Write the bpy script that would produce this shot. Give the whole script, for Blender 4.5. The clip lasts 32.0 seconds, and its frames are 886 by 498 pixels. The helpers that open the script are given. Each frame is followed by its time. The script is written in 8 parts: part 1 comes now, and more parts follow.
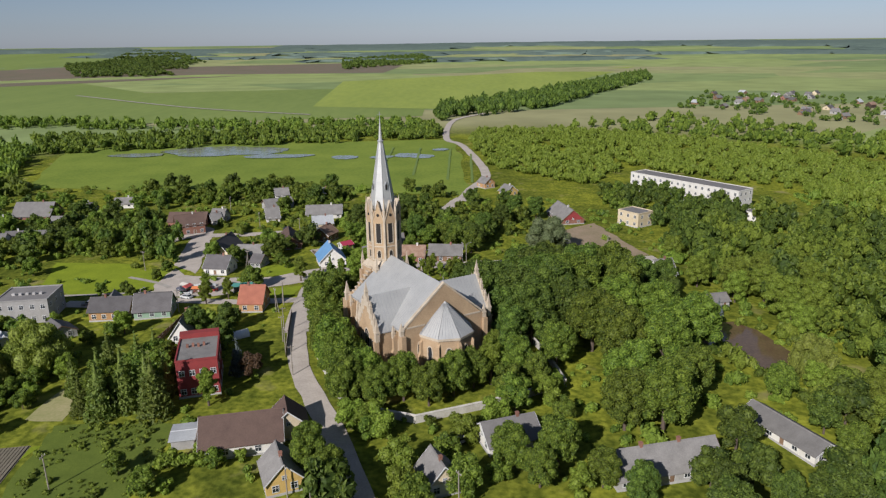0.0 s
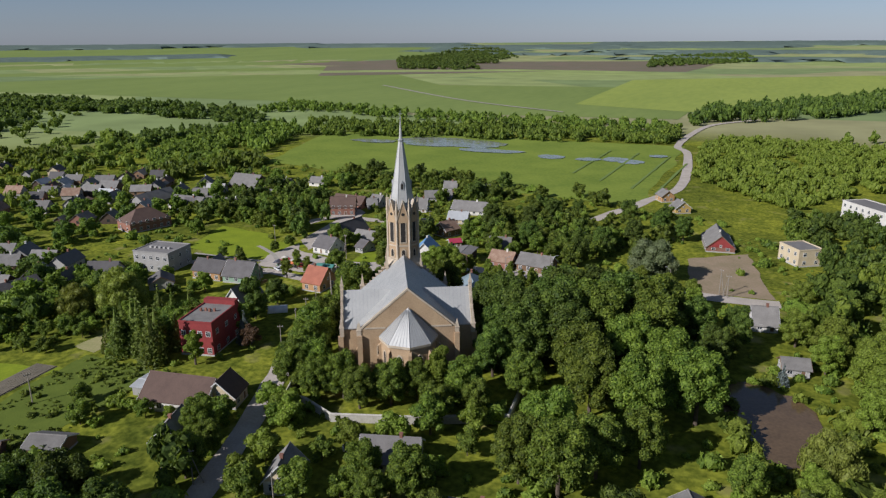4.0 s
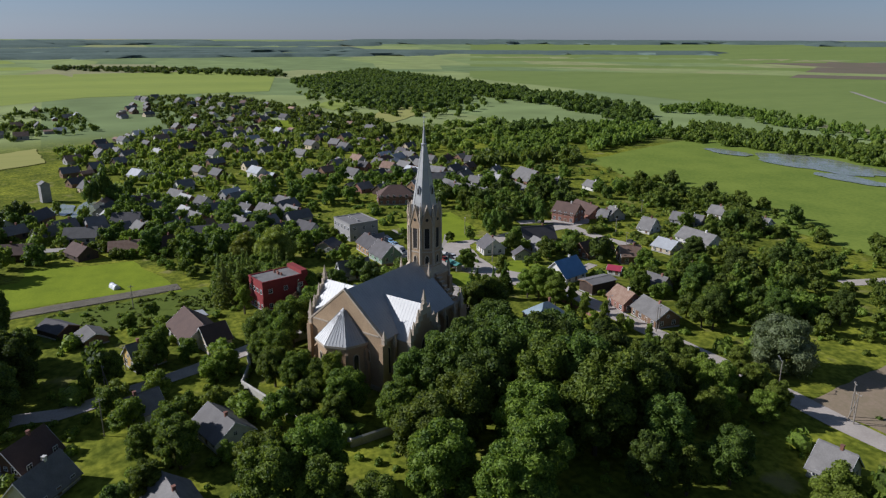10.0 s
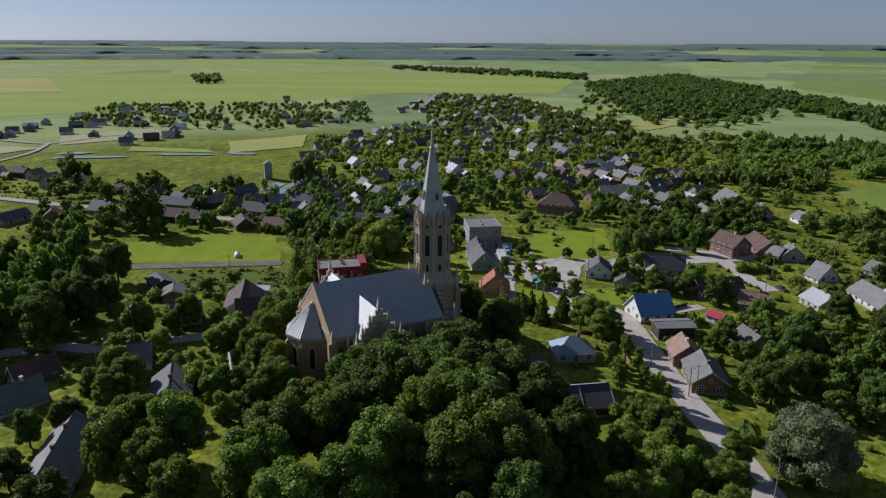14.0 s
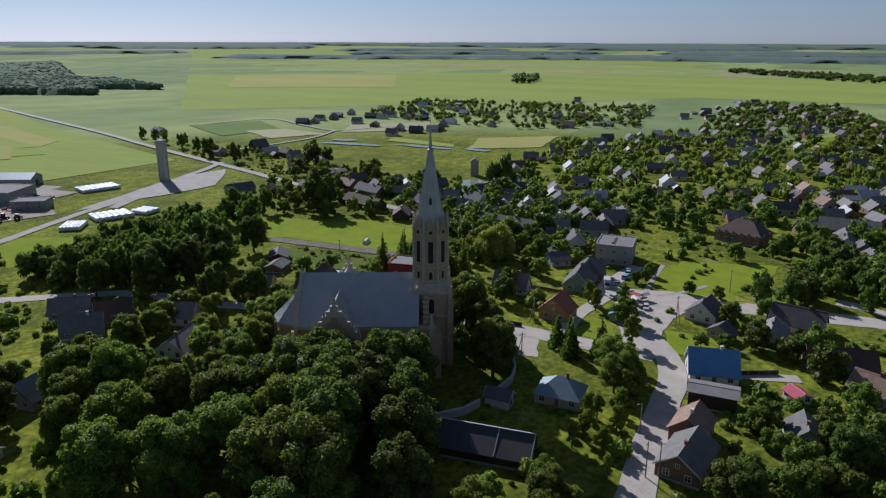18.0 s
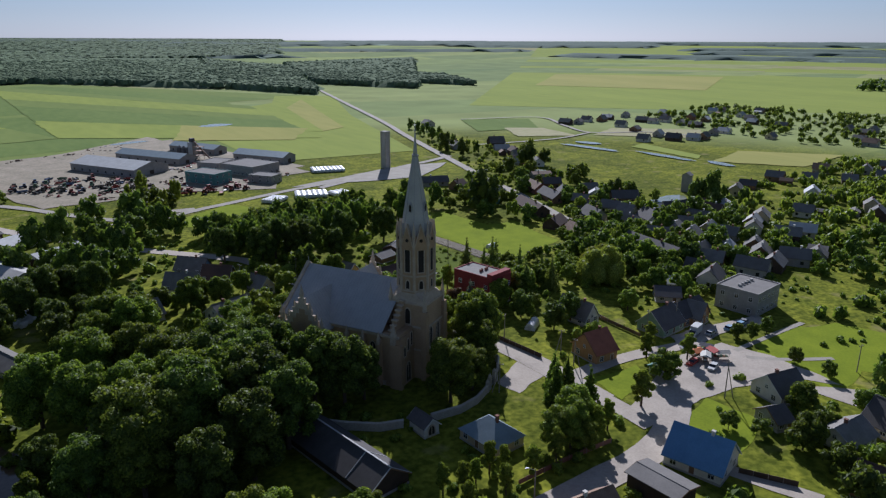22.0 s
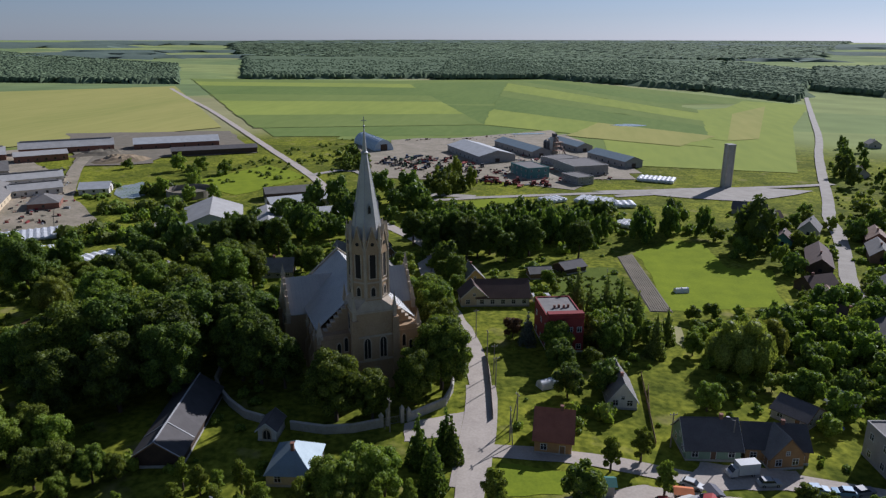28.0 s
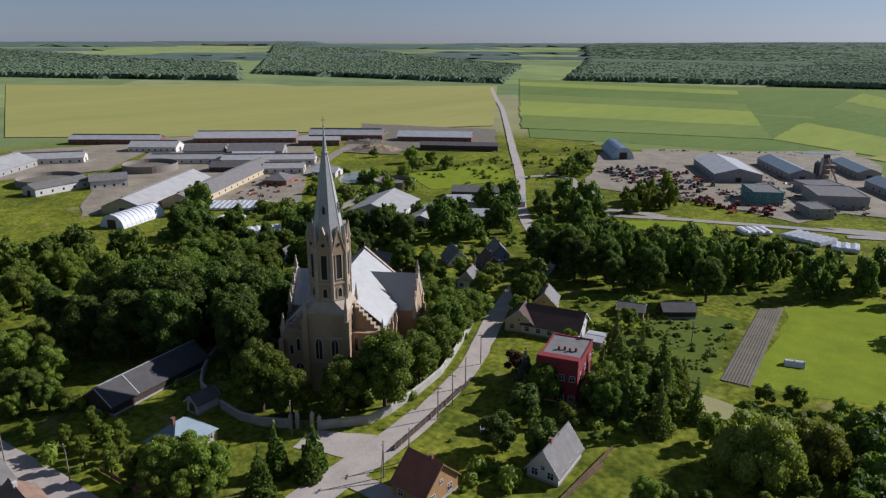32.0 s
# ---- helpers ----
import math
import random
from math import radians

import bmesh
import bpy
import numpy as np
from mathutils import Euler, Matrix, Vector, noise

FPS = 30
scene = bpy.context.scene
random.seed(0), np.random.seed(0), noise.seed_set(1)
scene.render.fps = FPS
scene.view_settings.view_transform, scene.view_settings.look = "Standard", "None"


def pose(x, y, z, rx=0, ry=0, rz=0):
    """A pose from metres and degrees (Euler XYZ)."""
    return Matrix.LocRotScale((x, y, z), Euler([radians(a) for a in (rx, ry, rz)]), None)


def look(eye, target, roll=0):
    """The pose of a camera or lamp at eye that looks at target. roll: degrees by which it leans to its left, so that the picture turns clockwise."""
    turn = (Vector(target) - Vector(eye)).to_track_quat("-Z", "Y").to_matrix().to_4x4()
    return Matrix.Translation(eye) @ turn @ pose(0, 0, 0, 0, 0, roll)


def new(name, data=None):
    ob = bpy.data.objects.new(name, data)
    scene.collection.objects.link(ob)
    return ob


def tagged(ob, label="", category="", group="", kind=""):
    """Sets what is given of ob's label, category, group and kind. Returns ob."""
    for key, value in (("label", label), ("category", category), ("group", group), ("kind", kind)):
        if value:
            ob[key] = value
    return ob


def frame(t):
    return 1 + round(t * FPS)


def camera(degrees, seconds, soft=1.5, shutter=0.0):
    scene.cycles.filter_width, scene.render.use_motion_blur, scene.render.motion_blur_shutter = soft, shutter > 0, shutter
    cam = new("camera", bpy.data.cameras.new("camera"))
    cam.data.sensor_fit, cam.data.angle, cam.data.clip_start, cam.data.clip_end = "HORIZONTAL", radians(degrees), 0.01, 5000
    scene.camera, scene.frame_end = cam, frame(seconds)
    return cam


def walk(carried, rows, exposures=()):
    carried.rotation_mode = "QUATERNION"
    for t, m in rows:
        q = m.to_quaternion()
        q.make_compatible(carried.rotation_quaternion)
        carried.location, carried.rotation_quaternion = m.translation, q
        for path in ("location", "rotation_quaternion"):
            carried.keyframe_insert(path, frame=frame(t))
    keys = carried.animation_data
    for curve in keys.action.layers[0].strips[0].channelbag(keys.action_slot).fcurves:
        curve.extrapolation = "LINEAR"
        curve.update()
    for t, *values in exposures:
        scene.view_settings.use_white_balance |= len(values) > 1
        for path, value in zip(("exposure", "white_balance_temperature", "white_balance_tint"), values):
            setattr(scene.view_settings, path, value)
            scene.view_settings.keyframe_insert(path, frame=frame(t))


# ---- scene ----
cam = camera(64.6, 32.0, soft=1.3)
# seconds, eye in metres, then yaw, pitch and roll in degrees
ROWS = [
    (0.0, 17.63, -192.07, 81.75, 0.05, -16.62, 0.71),
    (0.5, 26.89, -190.83, 81.68, 3.09, -16.63, 0.71),
    (1.0, 36.09, -189.19, 81.56, 6.13, -16.60, 0.70),
    (1.5, 45.45, -186.93, 81.56, 9.23, -16.61, 0.68),
    (2.0, 55.19, -184.25, 81.52, 12.45, -16.62, 0.59),
    (2.5, 65.12, -180.88, 81.46, 15.79, -16.61, 0.51),
    (3.0, 74.92, -176.95, 81.43, 19.10, -16.62, 0.46),
    (3.5, 84.42, -172.71, 81.58, 22.38, -16.64, 0.40),
    (5.5, 119.98, -150.66, 82.31, 35.53, -16.70, 0.20),
    (6.0, 127.57, -143.92, 82.54, 38.71, -16.76, 0.12),
    (6.5, 134.84, -136.63, 82.64, 41.93, -16.80, 0.10),
    (7.0, 141.79, -128.76, 82.86, 45.26, -16.87, 0.05),
    (7.5, 148.31, -120.39, 82.88, 48.64, -16.88, 0.05),
    (8.0, 154.00, -111.84, 82.88, 51.89, -16.88, 0.01),
    (8.5, 159.21, -102.99, 82.86, 55.13, -16.87, -0.09),
    (9.0, 164.02, -93.63, 82.83, 58.46, -16.88, -0.15),
    (9.5, 168.32, -84.15, 82.92, 61.73, -16.87, -0.17),
    (10.0, 171.97, -74.47, 83.05, 65.06, -16.87, -0.16),
    (10.5, 174.98, -64.54, 83.03, 68.31, -16.88, -0.18),
    (11.0, 177.31, -54.68, 82.93, 71.54, -16.82, -0.18),
    (11.5, 179.14, -44.47, 82.82, 74.88, -16.80, -0.27),
    (12.0, 180.43, -34.04, 82.77, 78.24, -16.76, -0.21),
    (12.5, 181.05, -23.80, 82.51, 81.53, -16.73, -0.31),
    (13.0, 181.18, -13.40, 82.31, 84.81, -16.72, -0.37),
    (13.5, 180.63, -2.90, 82.19, 88.16, -16.72, -0.39),
    (14.0, 179.53, 7.65, 82.20, 91.62, -16.67, -0.38),
    (14.5, 177.74, 18.10, 82.02, 95.05, -16.64, -0.40),
    (16.5, 163.56, 59.30, 81.89, 109.06, -16.66, -0.30),
    (17.0, 159.01, 68.88, 81.74, 112.62, -16.66, -0.26),
    (17.5, 153.79, 78.12, 81.55, 116.05, -16.66, -0.20),
    (18.0, 148.01, 87.01, 81.52, 119.44, -16.66, -0.16),
    (18.5, 141.81, 95.47, 81.58, 122.80, -16.64, -0.22),
    (19.0, 135.03, 103.58, 81.60, 126.21, -16.62, -0.27),
    (19.5, 127.74, 111.25, 81.76, 129.60, -16.65, -0.25),
    (20.0, 119.98, 118.68, 81.81, 133.07, -16.67, -0.22),
    (20.5, 111.77, 125.39, 82.06, 136.54, -16.71, -0.20),
    (21.0, 103.01, 131.50, 82.18, 140.05, -16.72, -0.24),
    (21.5, 93.78, 137.34, 82.23, 143.58, -16.75, -0.18),
    (22.0, 84.41, 142.35, 82.27, 147.08, -16.80, -0.18),
    (22.5, 74.70, 146.86, 82.42, 150.58, -16.77, -0.15),
    (23.0, 64.51, 150.58, 82.54, 154.16, -16.76, -0.13),
    (23.5, 54.19, 153.64, 82.41, 157.71, -16.77, -0.15),
    (24.0, 43.66, 156.03, 82.18, 161.24, -16.82, -0.15),
    (24.5, 32.88, 157.86, 82.02, 164.82, -16.83, -0.13),
    (25.0, 21.92, 158.85, 81.94, 168.41, -16.84, -0.14),
    (25.5, 11.06, 159.08, 81.66, 171.90, -16.83, -0.13),
    (27.5, -32.42, 152.07, 80.09, 186.17, -16.78, -0.17),
    (28.0, -43.03, 148.78, 79.71, 189.75, -16.74, -0.17),
    (28.5, -53.24, 144.83, 79.25, 193.30, -16.68, -0.17),
    (29.0, -63.31, 140.18, 78.79, 196.97, -16.66, -0.19),
    (29.5, -72.96, 134.95, 78.44, 200.58, -16.60, -0.20),
    (30.0, -82.25, 129.33, 78.30, 204.19, -16.56, -0.21),
    (30.5, -91.04, 123.37, 78.10, 207.76, -16.54, -0.19),
    (31.0, -99.47, 117.03, 78.16, 211.22, -16.55, -0.16),
    (31.5, -107.33, 110.55, 78.44, 214.72, -16.59, -0.14),
    (32.0, -114.71, 104.10, 79.15, 218.18, -16.61, -0.12),
]
walk(cam, [(t, pose(x, y, z, 90 + pitch, roll, yaw)) for t, x, y, z, yaw, pitch, roll in ROWS],
     exposures=[(0.0, 0.50, 5900, 15), (6.0, 0.40, 5680, 15), (13.0, 0.34, 5480, 16), (20.0, 0.36, 5420, 17), (28.0, 0.38, 5540, 18), (32.0, 0.38, 5620, 18)])

# ---- sky and sun ----
SUN_FROM = (-0.520, -0.854)          # the way to the sun on the ground plan
SUN_HIGH = radians(30.5)
world = bpy.data.worlds.new("sky")
scene.world = world
world.use_nodes = True
wn = world.node_tree.nodes
sky = wn.new("ShaderNodeTexSky")
sky.sky_type, sky.sun_disc = "NISHITA", False
sky.sun_elevation = SUN_HIGH
sky.sun_rotation = math.atan2(SUN_FROM[0], SUN_FROM[1])
sky.air_density, sky.dust_density, sky.ozone_density = 1.0, 0.2, 2.0
wn["Background"].inputs["Strength"].default_value = 0.038
haze = wn.new("ShaderNodeMix")          # thin summer haze over the sky's own colours
haze.data_type, haze.blend_type = "RGBA", "MIX"
haze.inputs["Factor"].default_value = 0.55
grey = wn.new("ShaderNodeHueSaturation")
grey.inputs["Saturation"].default_value = 0.25
tint = wn.new("ShaderNodeMix")
tint.data_type, tint.blend_type = "RGBA", "MULTIPLY"
tint.inputs["Factor"].default_value = 1.0
tint.inputs["B"].default_value = (0.75, 0.94, 1.26, 1)
link = world.node_tree.links.new
link(sky.outputs[0], grey.inputs["Color"])
link(grey.outputs[0], tint.inputs["A"])
link(sky.outputs[0], haze.inputs["A"])
link(tint.outputs["Result"], haze.inputs["B"])
link(haze.outputs["Result"], wn["Background"].inputs["Color"])
sun = new("sun", bpy.data.lights.new("sun", "SUN"))
sun.data.energy, sun.data.angle, sun.data.color = 4.1, radians(0.6), (1.0, 0.95, 0.86)
sun.matrix_world = look((0, 0, 300), (-SUN_FROM[0] * math.cos(SUN_HIGH), -SUN_FROM[1] * math.cos(SUN_HIGH), 300 - math.sin(SUN_HIGH)))

# ---- materials ----
MATS = {}


def material(name, colour, rough=0.85, other=None, size=1.0, fine=8.0, bump=0.0, metal=0.0, spread=0.35, streak=None, vary=0.0, spec=0.3):
    """Colour that wanders to another one in stains of `size` metres, with a grain `fine` times smaller; vary: difference from thing to thing."""
    if name in MATS:
        return MATS[name]
    m = bpy.data.materials.new(name)
    m.use_nodes = True
    n, l = m.node_tree.nodes, m.node_tree.links
    b = n["Principled BSDF"]
    b.inputs["Roughness"].default_value, b.inputs["Metallic"].default_value = rough, metal
    b.inputs["Specular IOR Level"].default_value = spec
    other = other or tuple(c * 0.6 for c in colour)
    geo = n.new("ShaderNodeNewGeometry")
    mp = n.new("ShaderNodeMapping")
    l.new(geo.outputs["Position"], mp.inputs["Vector"])
    if streak:
        mp.inputs["Rotation"].default_value = (0, 0, radians(streak[0]))
        mp.inputs["Scale"].default_value = (1, streak[1], 1)
    big, small = n.new("ShaderNodeTexNoise"), n.new("ShaderNodeTexNoise")
    big.inputs["Scale"].default_value, small.inputs["Scale"].default_value = 1 / size, fine / size
    big.inputs["Detail"].default_value, small.inputs["Detail"].default_value = 4, 3
    for t in (big, small):
        l.new(mp.outputs[0], t.inputs["Vector"])
    mix = n.new("ShaderNodeMath")
    mix.operation = "MULTIPLY_ADD"
    mix.inputs[1].default_value = 0.45
    l.new(small.outputs["Fac"], mix.inputs[0])
    half = n.new("ShaderNodeMath")
    half.operation = "MULTIPLY"
    half.inputs[1].default_value = 0.55
    l.new(big.outputs["Fac"], half.inputs[0])
    l.new(half.outputs[0], mix.inputs[2])
    ramp = n.new("ShaderNodeValToRGB")
    ramp.color_ramp.elements[0].position, ramp.color_ramp.elements[1].position = 0.5 - spread / 2, 0.5 + spread / 2
    ramp.color_ramp.elements[0].color, ramp.color_ramp.elements[1].color = (*other, 1), (*colour, 1)
    l.new(mix.outputs[0], ramp.inputs[0])
    out = ramp.outputs[0]
    if vary:
        info, hsv = n.new("ShaderNodeObjectInfo"), n.new("ShaderNodeHueSaturation")
        mr = n.new("ShaderNodeMapRange")
        mr.inputs["To Min"].default_value, mr.inputs["To Max"].default_value = 1 - vary, 1 + vary
        l.new(info.outputs["Random"], mr.inputs["Value"])
        l.new(mr.outputs[0], hsv.inputs["Value"])
        l.new(out, hsv.inputs["Color"])
        out = hsv.outputs[0]
    l.new(out, b.inputs["Base Color"])
    if bump:
        bp = n.new("ShaderNodeBump")
        bp.inputs["Strength"].default_value, bp.inputs["Distance"].default_value = 0.6, bump
        l.new(mix.outputs[0], bp.inputs["Height"])
        l.new(bp.outputs[0], b.inputs["Normal"])
    MATS[name] = m
    return m


def leaf_material(name, colour, other, vary=0.22):
    m = bpy.data.materials.new(name)
    m.use_nodes = True
    n, l = m.node_tree.nodes, m.node_tree.links
    b, out = n["Principled BSDF"], n["Material Output"]
    geo, info = n.new("ShaderNodeNewGeometry"), n.new("ShaderNodeObjectInfo")
    mixc = n.new("ShaderNodeMix")
    mixc.data_type = "RGBA"
    mixc.inputs["A"].default_value, mixc.inputs["B"].default_value = (*colour, 1), (*other, 1)
    l.new(geo.outputs["Random Per Island"], mixc.inputs["Factor"])
    hsv, mr = n.new("ShaderNodeHueSaturation"), n.new("ShaderNodeMapRange")
    mr.inputs["To Min"].default_value, mr.inputs["To Max"].default_value = 1 - vary, 1 + vary
    l.new(info.outputs["Random"], mr.inputs["Value"])
    l.new(mr.outputs[0], hsv.inputs["Value"])
    mh = n.new("ShaderNodeMapRange")
    mh.inputs["To Min"].default_value, mh.inputs["To Max"].default_value = 0.498, 0.520
    l.new(info.outputs["Random"], mh.inputs["Value"])
    l.new(mh.outputs[0], hsv.inputs["Hue"])
    grain, dapple, blend = n.new("ShaderNodeTexNoise"), n.new("ShaderNodeMapRange"), n.new("ShaderNodeMix")
    grain.inputs["Scale"].default_value, grain.inputs["Detail"].default_value = 2.4, 3.0          # single leaves and twigs
    l.new(geo.outputs["Position"], grain.inputs["Vector"])
    dapple.inputs["From Min"].default_value, dapple.inputs["From Max"].default_value = 0.32, 0.68
    dapple.inputs["To Min"].default_value, dapple.inputs["To Max"].default_value = 0.55, 1.45
    l.new(grain.outputs["Fac"], dapple.inputs["Value"])
    blend.data_type, blend.blend_type = "RGBA", "MULTIPLY"
    blend.inputs["Factor"].default_value = 1.0
    l.new(mixc.outputs["Result"], blend.inputs["A"])
    l.new(dapple.outputs[0], blend.inputs["B"])
    l.new(blend.outputs["Result"], hsv.inputs["Color"])
    l.new(hsv.outputs[0], b.inputs["Base Color"])
    b.inputs["Roughness"].default_value = 0.6
    b.inputs["Specular IOR Level"].default_value = 0.25
    tr, ms = n.new("ShaderNodeBsdfTranslucent"), n.new("ShaderNodeMixShader")
    thin = n.new("ShaderNodeMix")          # light that comes through a leaf is yellower
    thin.data_type, thin.blend_type = "RGBA", "MULTIPLY"
    thin.inputs["Factor"].default_value, thin.inputs["B"].default_value = 1.0, (1.5, 1.45, 0.9, 1)
    l.new(hsv.outputs[0], thin.inputs["A"])
    l.new(thin.outputs["Result"], tr.inputs["Color"])
    ms.inputs[0].default_value = 0.40
    l.new(b.outputs[0], ms.inputs[1])
    l.new(tr.outputs[0], ms.inputs[2])
    l.new(ms.outputs[0], out.inputs["Surface"])
    MATS[name] = m
    return m


def glossy_material(name, colour, rough, spec=0.5):
    m = material(name, colour, rough, size=6.0, spec=spec)
    return m


def ground_material():
    """Rough grass: bright and dull stretches, tufts, bare and dry spots."""
    m = bpy.data.materials.new("grass")
    m.use_nodes = True
    n, l = m.node_tree.nodes, m.node_tree.links
    b = n["Principled BSDF"]
    b.inputs["Roughness"].default_value, b.inputs["Specular IOR Level"].default_value = 1.0, 0.03
    pos = n.new("ShaderNodeNewGeometry").outputs["Position"]

    def grain(size, detail=3.0):
        t = n.new("ShaderNodeTexNoise")
        t.inputs["Scale"].default_value, t.inputs["Detail"].default_value = 1 / size, detail
        l.new(pos, t.inputs["Vector"])
        return t.outputs["Fac"]

    def ramp(fac, lo, hi, a, c):
        r = n.new("ShaderNodeValToRGB")
        r.color_ramp.elements[0].position, r.color_ramp.elements[1].position = lo, hi
        r.color_ramp.elements[0].color, r.color_ramp.elements[1].color = (*a, 1), (*c, 1)
        l.new(fac, r.inputs[0])
        return r.outputs[0]

    def mix(fac, a, c, mode="MIX"):
        x = n.new("ShaderNodeMix")
        x.data_type, x.blend_type = "RGBA", mode
        for value, sock in ((fac, "Factor"), (a, "A"), (c, "B")):
            if isinstance(value, float):
                x.inputs[sock].default_value = value
            else:
                l.new(value, x.inputs[sock])
        return x.outputs["Result"]

    base = ramp(grain(38.0), 0.38, 0.62, (0.136, 0.158, 0.024), (0.228, 0.248, 0.031))
    tufts = ramp(grain(1.6, 5.0), 0.35, 0.68, (0.50, 0.54, 0.48), (1.24, 1.20, 1.08))
    col = mix(1.0, base, tufts, "MULTIPLY")
    col = mix(1.0, col, ramp(grain(5.5, 5.0), 0.34, 0.66, (0.70, 0.74, 0.70), (1.22, 1.16, 1.05)), "MULTIPLY")
    dry = ramp(grain(11.0, 5.0), 0.60, 0.72, (0, 0, 0), (0.75, 0.75, 0.75))
    brown = n.new("ShaderNodeRGB")
    brown.outputs[0].default_value = (0.240, 0.210, 0.085, 1)
    col = mix(dry, col, brown.outputs[0])
    # past the village the land lies in large fields of grass, corn and fallow
    turn, cells, split = n.new("ShaderNodeMapping"), n.new("ShaderNodeTexVoronoi"), n.new("ShaderNodeSeparateColor")
    turn.inputs["Rotation"].default_value, turn.inputs["Scale"].default_value = (0, 0, radians(24)), (1 / 620, 1 / 260, 0)
    cells.inputs["Scale"].default_value, cells.inputs["Randomness"].default_value = 1.0, 0.8
    l.new(pos, turn.inputs["Vector"])
    l.new(turn.outputs[0], cells.inputs["Vector"])
    l.new(cells.outputs["Color"], split.inputs[0])
    crops = n.new("ShaderNodeValToRGB")
    crops.color_ramp.interpolation = "CONSTANT"
    # crop tones, lifted and blued a little to hold the haze of distance
    shades = ((0.0, (0.205, 0.255, 0.105)), (0.22, (0.275, 0.315, 0.120)), (0.42, (0.230, 0.282, 0.110)), (0.60, (0.300, 0.312, 0.135)), (0.74, (0.180, 0.235, 0.100)), (0.86, (0.305, 0.290, 0.145)), (0.93, (0.275, 0.322, 0.115)))
    for k, (at, c) in enumerate(shades):
        e = crops.color_ramp.elements[k] if k < 2 else crops.color_ramp.elements.new(at)
        e.position, e.color = at, (*c, 1)
    l.new(split.outputs[0], crops.inputs[0])
    worn = ramp(grain(70.0, 6.0), 0.3, 0.7, (0.82, 0.82, 0.80), (1.12, 1.12, 1.08))
    far = n.new("ShaderNodeVectorMath")
    far.operation = "LENGTH"
    l.new(pos, far.inputs[0])
    away = n.new("ShaderNodeMapRange")
    away.interpolation_type = "SMOOTHSTEP"
    away.inputs["From Min"].default_value, away.inputs["From Max"].default_value = 430.0, 560.0
    l.new(far.outputs["Value"], away.inputs["Value"])
    col = mix(away.outputs[0], col, mix(1.0, crops.outputs[0], worn, "MULTIPLY"))
    l.new(col, b.inputs["Base Color"])
    bp = n.new("ShaderNodeBump")
    bp.inputs["Strength"].default_value, bp.inputs["Distance"].default_value = 0.4, 0.3
    l.new(grain(1.1, 4.0), bp.inputs["Height"])
    l.new(bp.outputs[0], b.inputs["Normal"])
    MATS["grass"] = m
    return m


GRASS = ground_material()
LAWN = material("lawn", (0.240, 0.288, 0.022), 1.0, (0.155, 0.200, 0.018), 6.0, 9.0, 0.08, spec=0.03)
MEADOW = material("meadow", (0.215, 0.262, 0.044), 1.0, (0.130, 0.180, 0.030), 30.0, 16.0, 0.10, spec=0.03)
ROUGH = material("rough_meadow", (0.138, 0.172, 0.030), 1.0, (0.078, 0.106, 0.020), 5.0, 14.0, 0.20, spread=0.5, spec=0.03)
CROP = material("crop", (0.210, 0.258, 0.072), 1.0, (0.160, 0.208, 0.058), 120.0, 12.0, 0.05, streak=(30, 0.25), spec=0.03)
CROP_LIGHT = material("crop_light", (0.300, 0.340, 0.074), 1.0, (0.225, 0.272, 0.062), 110.0, 12.0, 0.05, streak=(12, 0.2), spec=0.03)
CROP_YELLOW = material("crop_yellow", (0.380, 0.345, 0.112), 1.0, (0.285, 0.290, 0.085), 100.0, 12.0, 0.05, streak=(5, 0.15), spec=0.03)
CROP_DARK = material("crop_dark", (0.180, 0.235, 0.066), 1.0, (0.130, 0.185, 0.052), 90.0, 12.0, 0.05, streak=(-20, 0.3), spec=0.03)
STRAW = material("straw_ground", (0.360, 0.310, 0.150), 0.95, (0.235, 0.235, 0.080), 7.0, 10.0, 0.05)
SOIL = material("soil", (0.215, 0.180, 0.128), 0.95, (0.135, 0.118, 0.080), 6.0, 12.0, 0.06)
SOIL_RED = material("ploughed_soil", (0.190, 0.130, 0.090), 0.95, (0.125, 0.120, 0.060), 80.0, 10.0, 0.06)
GRAVEL = material("gravel", (0.400, 0.360, 0.300), 0.95, (0.270, 0.240, 0.195), 5.0, 14.0, 0.03)
ASPHALT = material("asphalt", (0.520, 0.450, 0.370), 0.95, (0.330, 0.282, 0.232), 4.5, 9.0, 0.01, spread=0.45)
CONCRETE = material("concrete", (0.420, 0.400, 0.370), 0.9, (0.290, 0.275, 0.250), 4.0, 10.0, 0.02, vary=0.1)
WATER = glossy_material("water", (0.150, 0.098, 0.052), 0.10, 0.35)
# pale base colour: silt, and part of the sky's reflection painted in
FLOOD = material("flood_water", (0.300, 0.305, 0.280), 0.18, (0.170, 0.200, 0.080), 7.0, 6.0, spread=0.25, spec=0.6)
BARE = material("bare_earth", (0.330, 0.245, 0.165), 0.95, (0.235, 0.190, 0.110), 8.0, 10.0, 0.05, spec=0.05)
YARD = material("trodden_yard", (0.370, 0.305, 0.225), 0.95, (0.170, 0.150, 0.090), 12.0, 8.0, 0.05, spread=0.4)
BRICK_TAN = material("tan_brick", (0.470, 0.335, 0.198), 0.95, (0.270, 0.185, 0.110), 3.5, 10.0, 0.02, spread=0.55, spec=0.1)
STONE = material("pale_stone", (0.500, 0.420, 0.310), 0.9, (0.350, 0.280, 0.200), 1.5, 10.0, 0.02)
ZINC = material("zinc_sheet", (0.490, 0.478, 0.440), 0.60, (0.345, 0.336, 0.312), 3.0, 9.0, 0.01, metal=0.40, spread=0.6, spec=0.5)
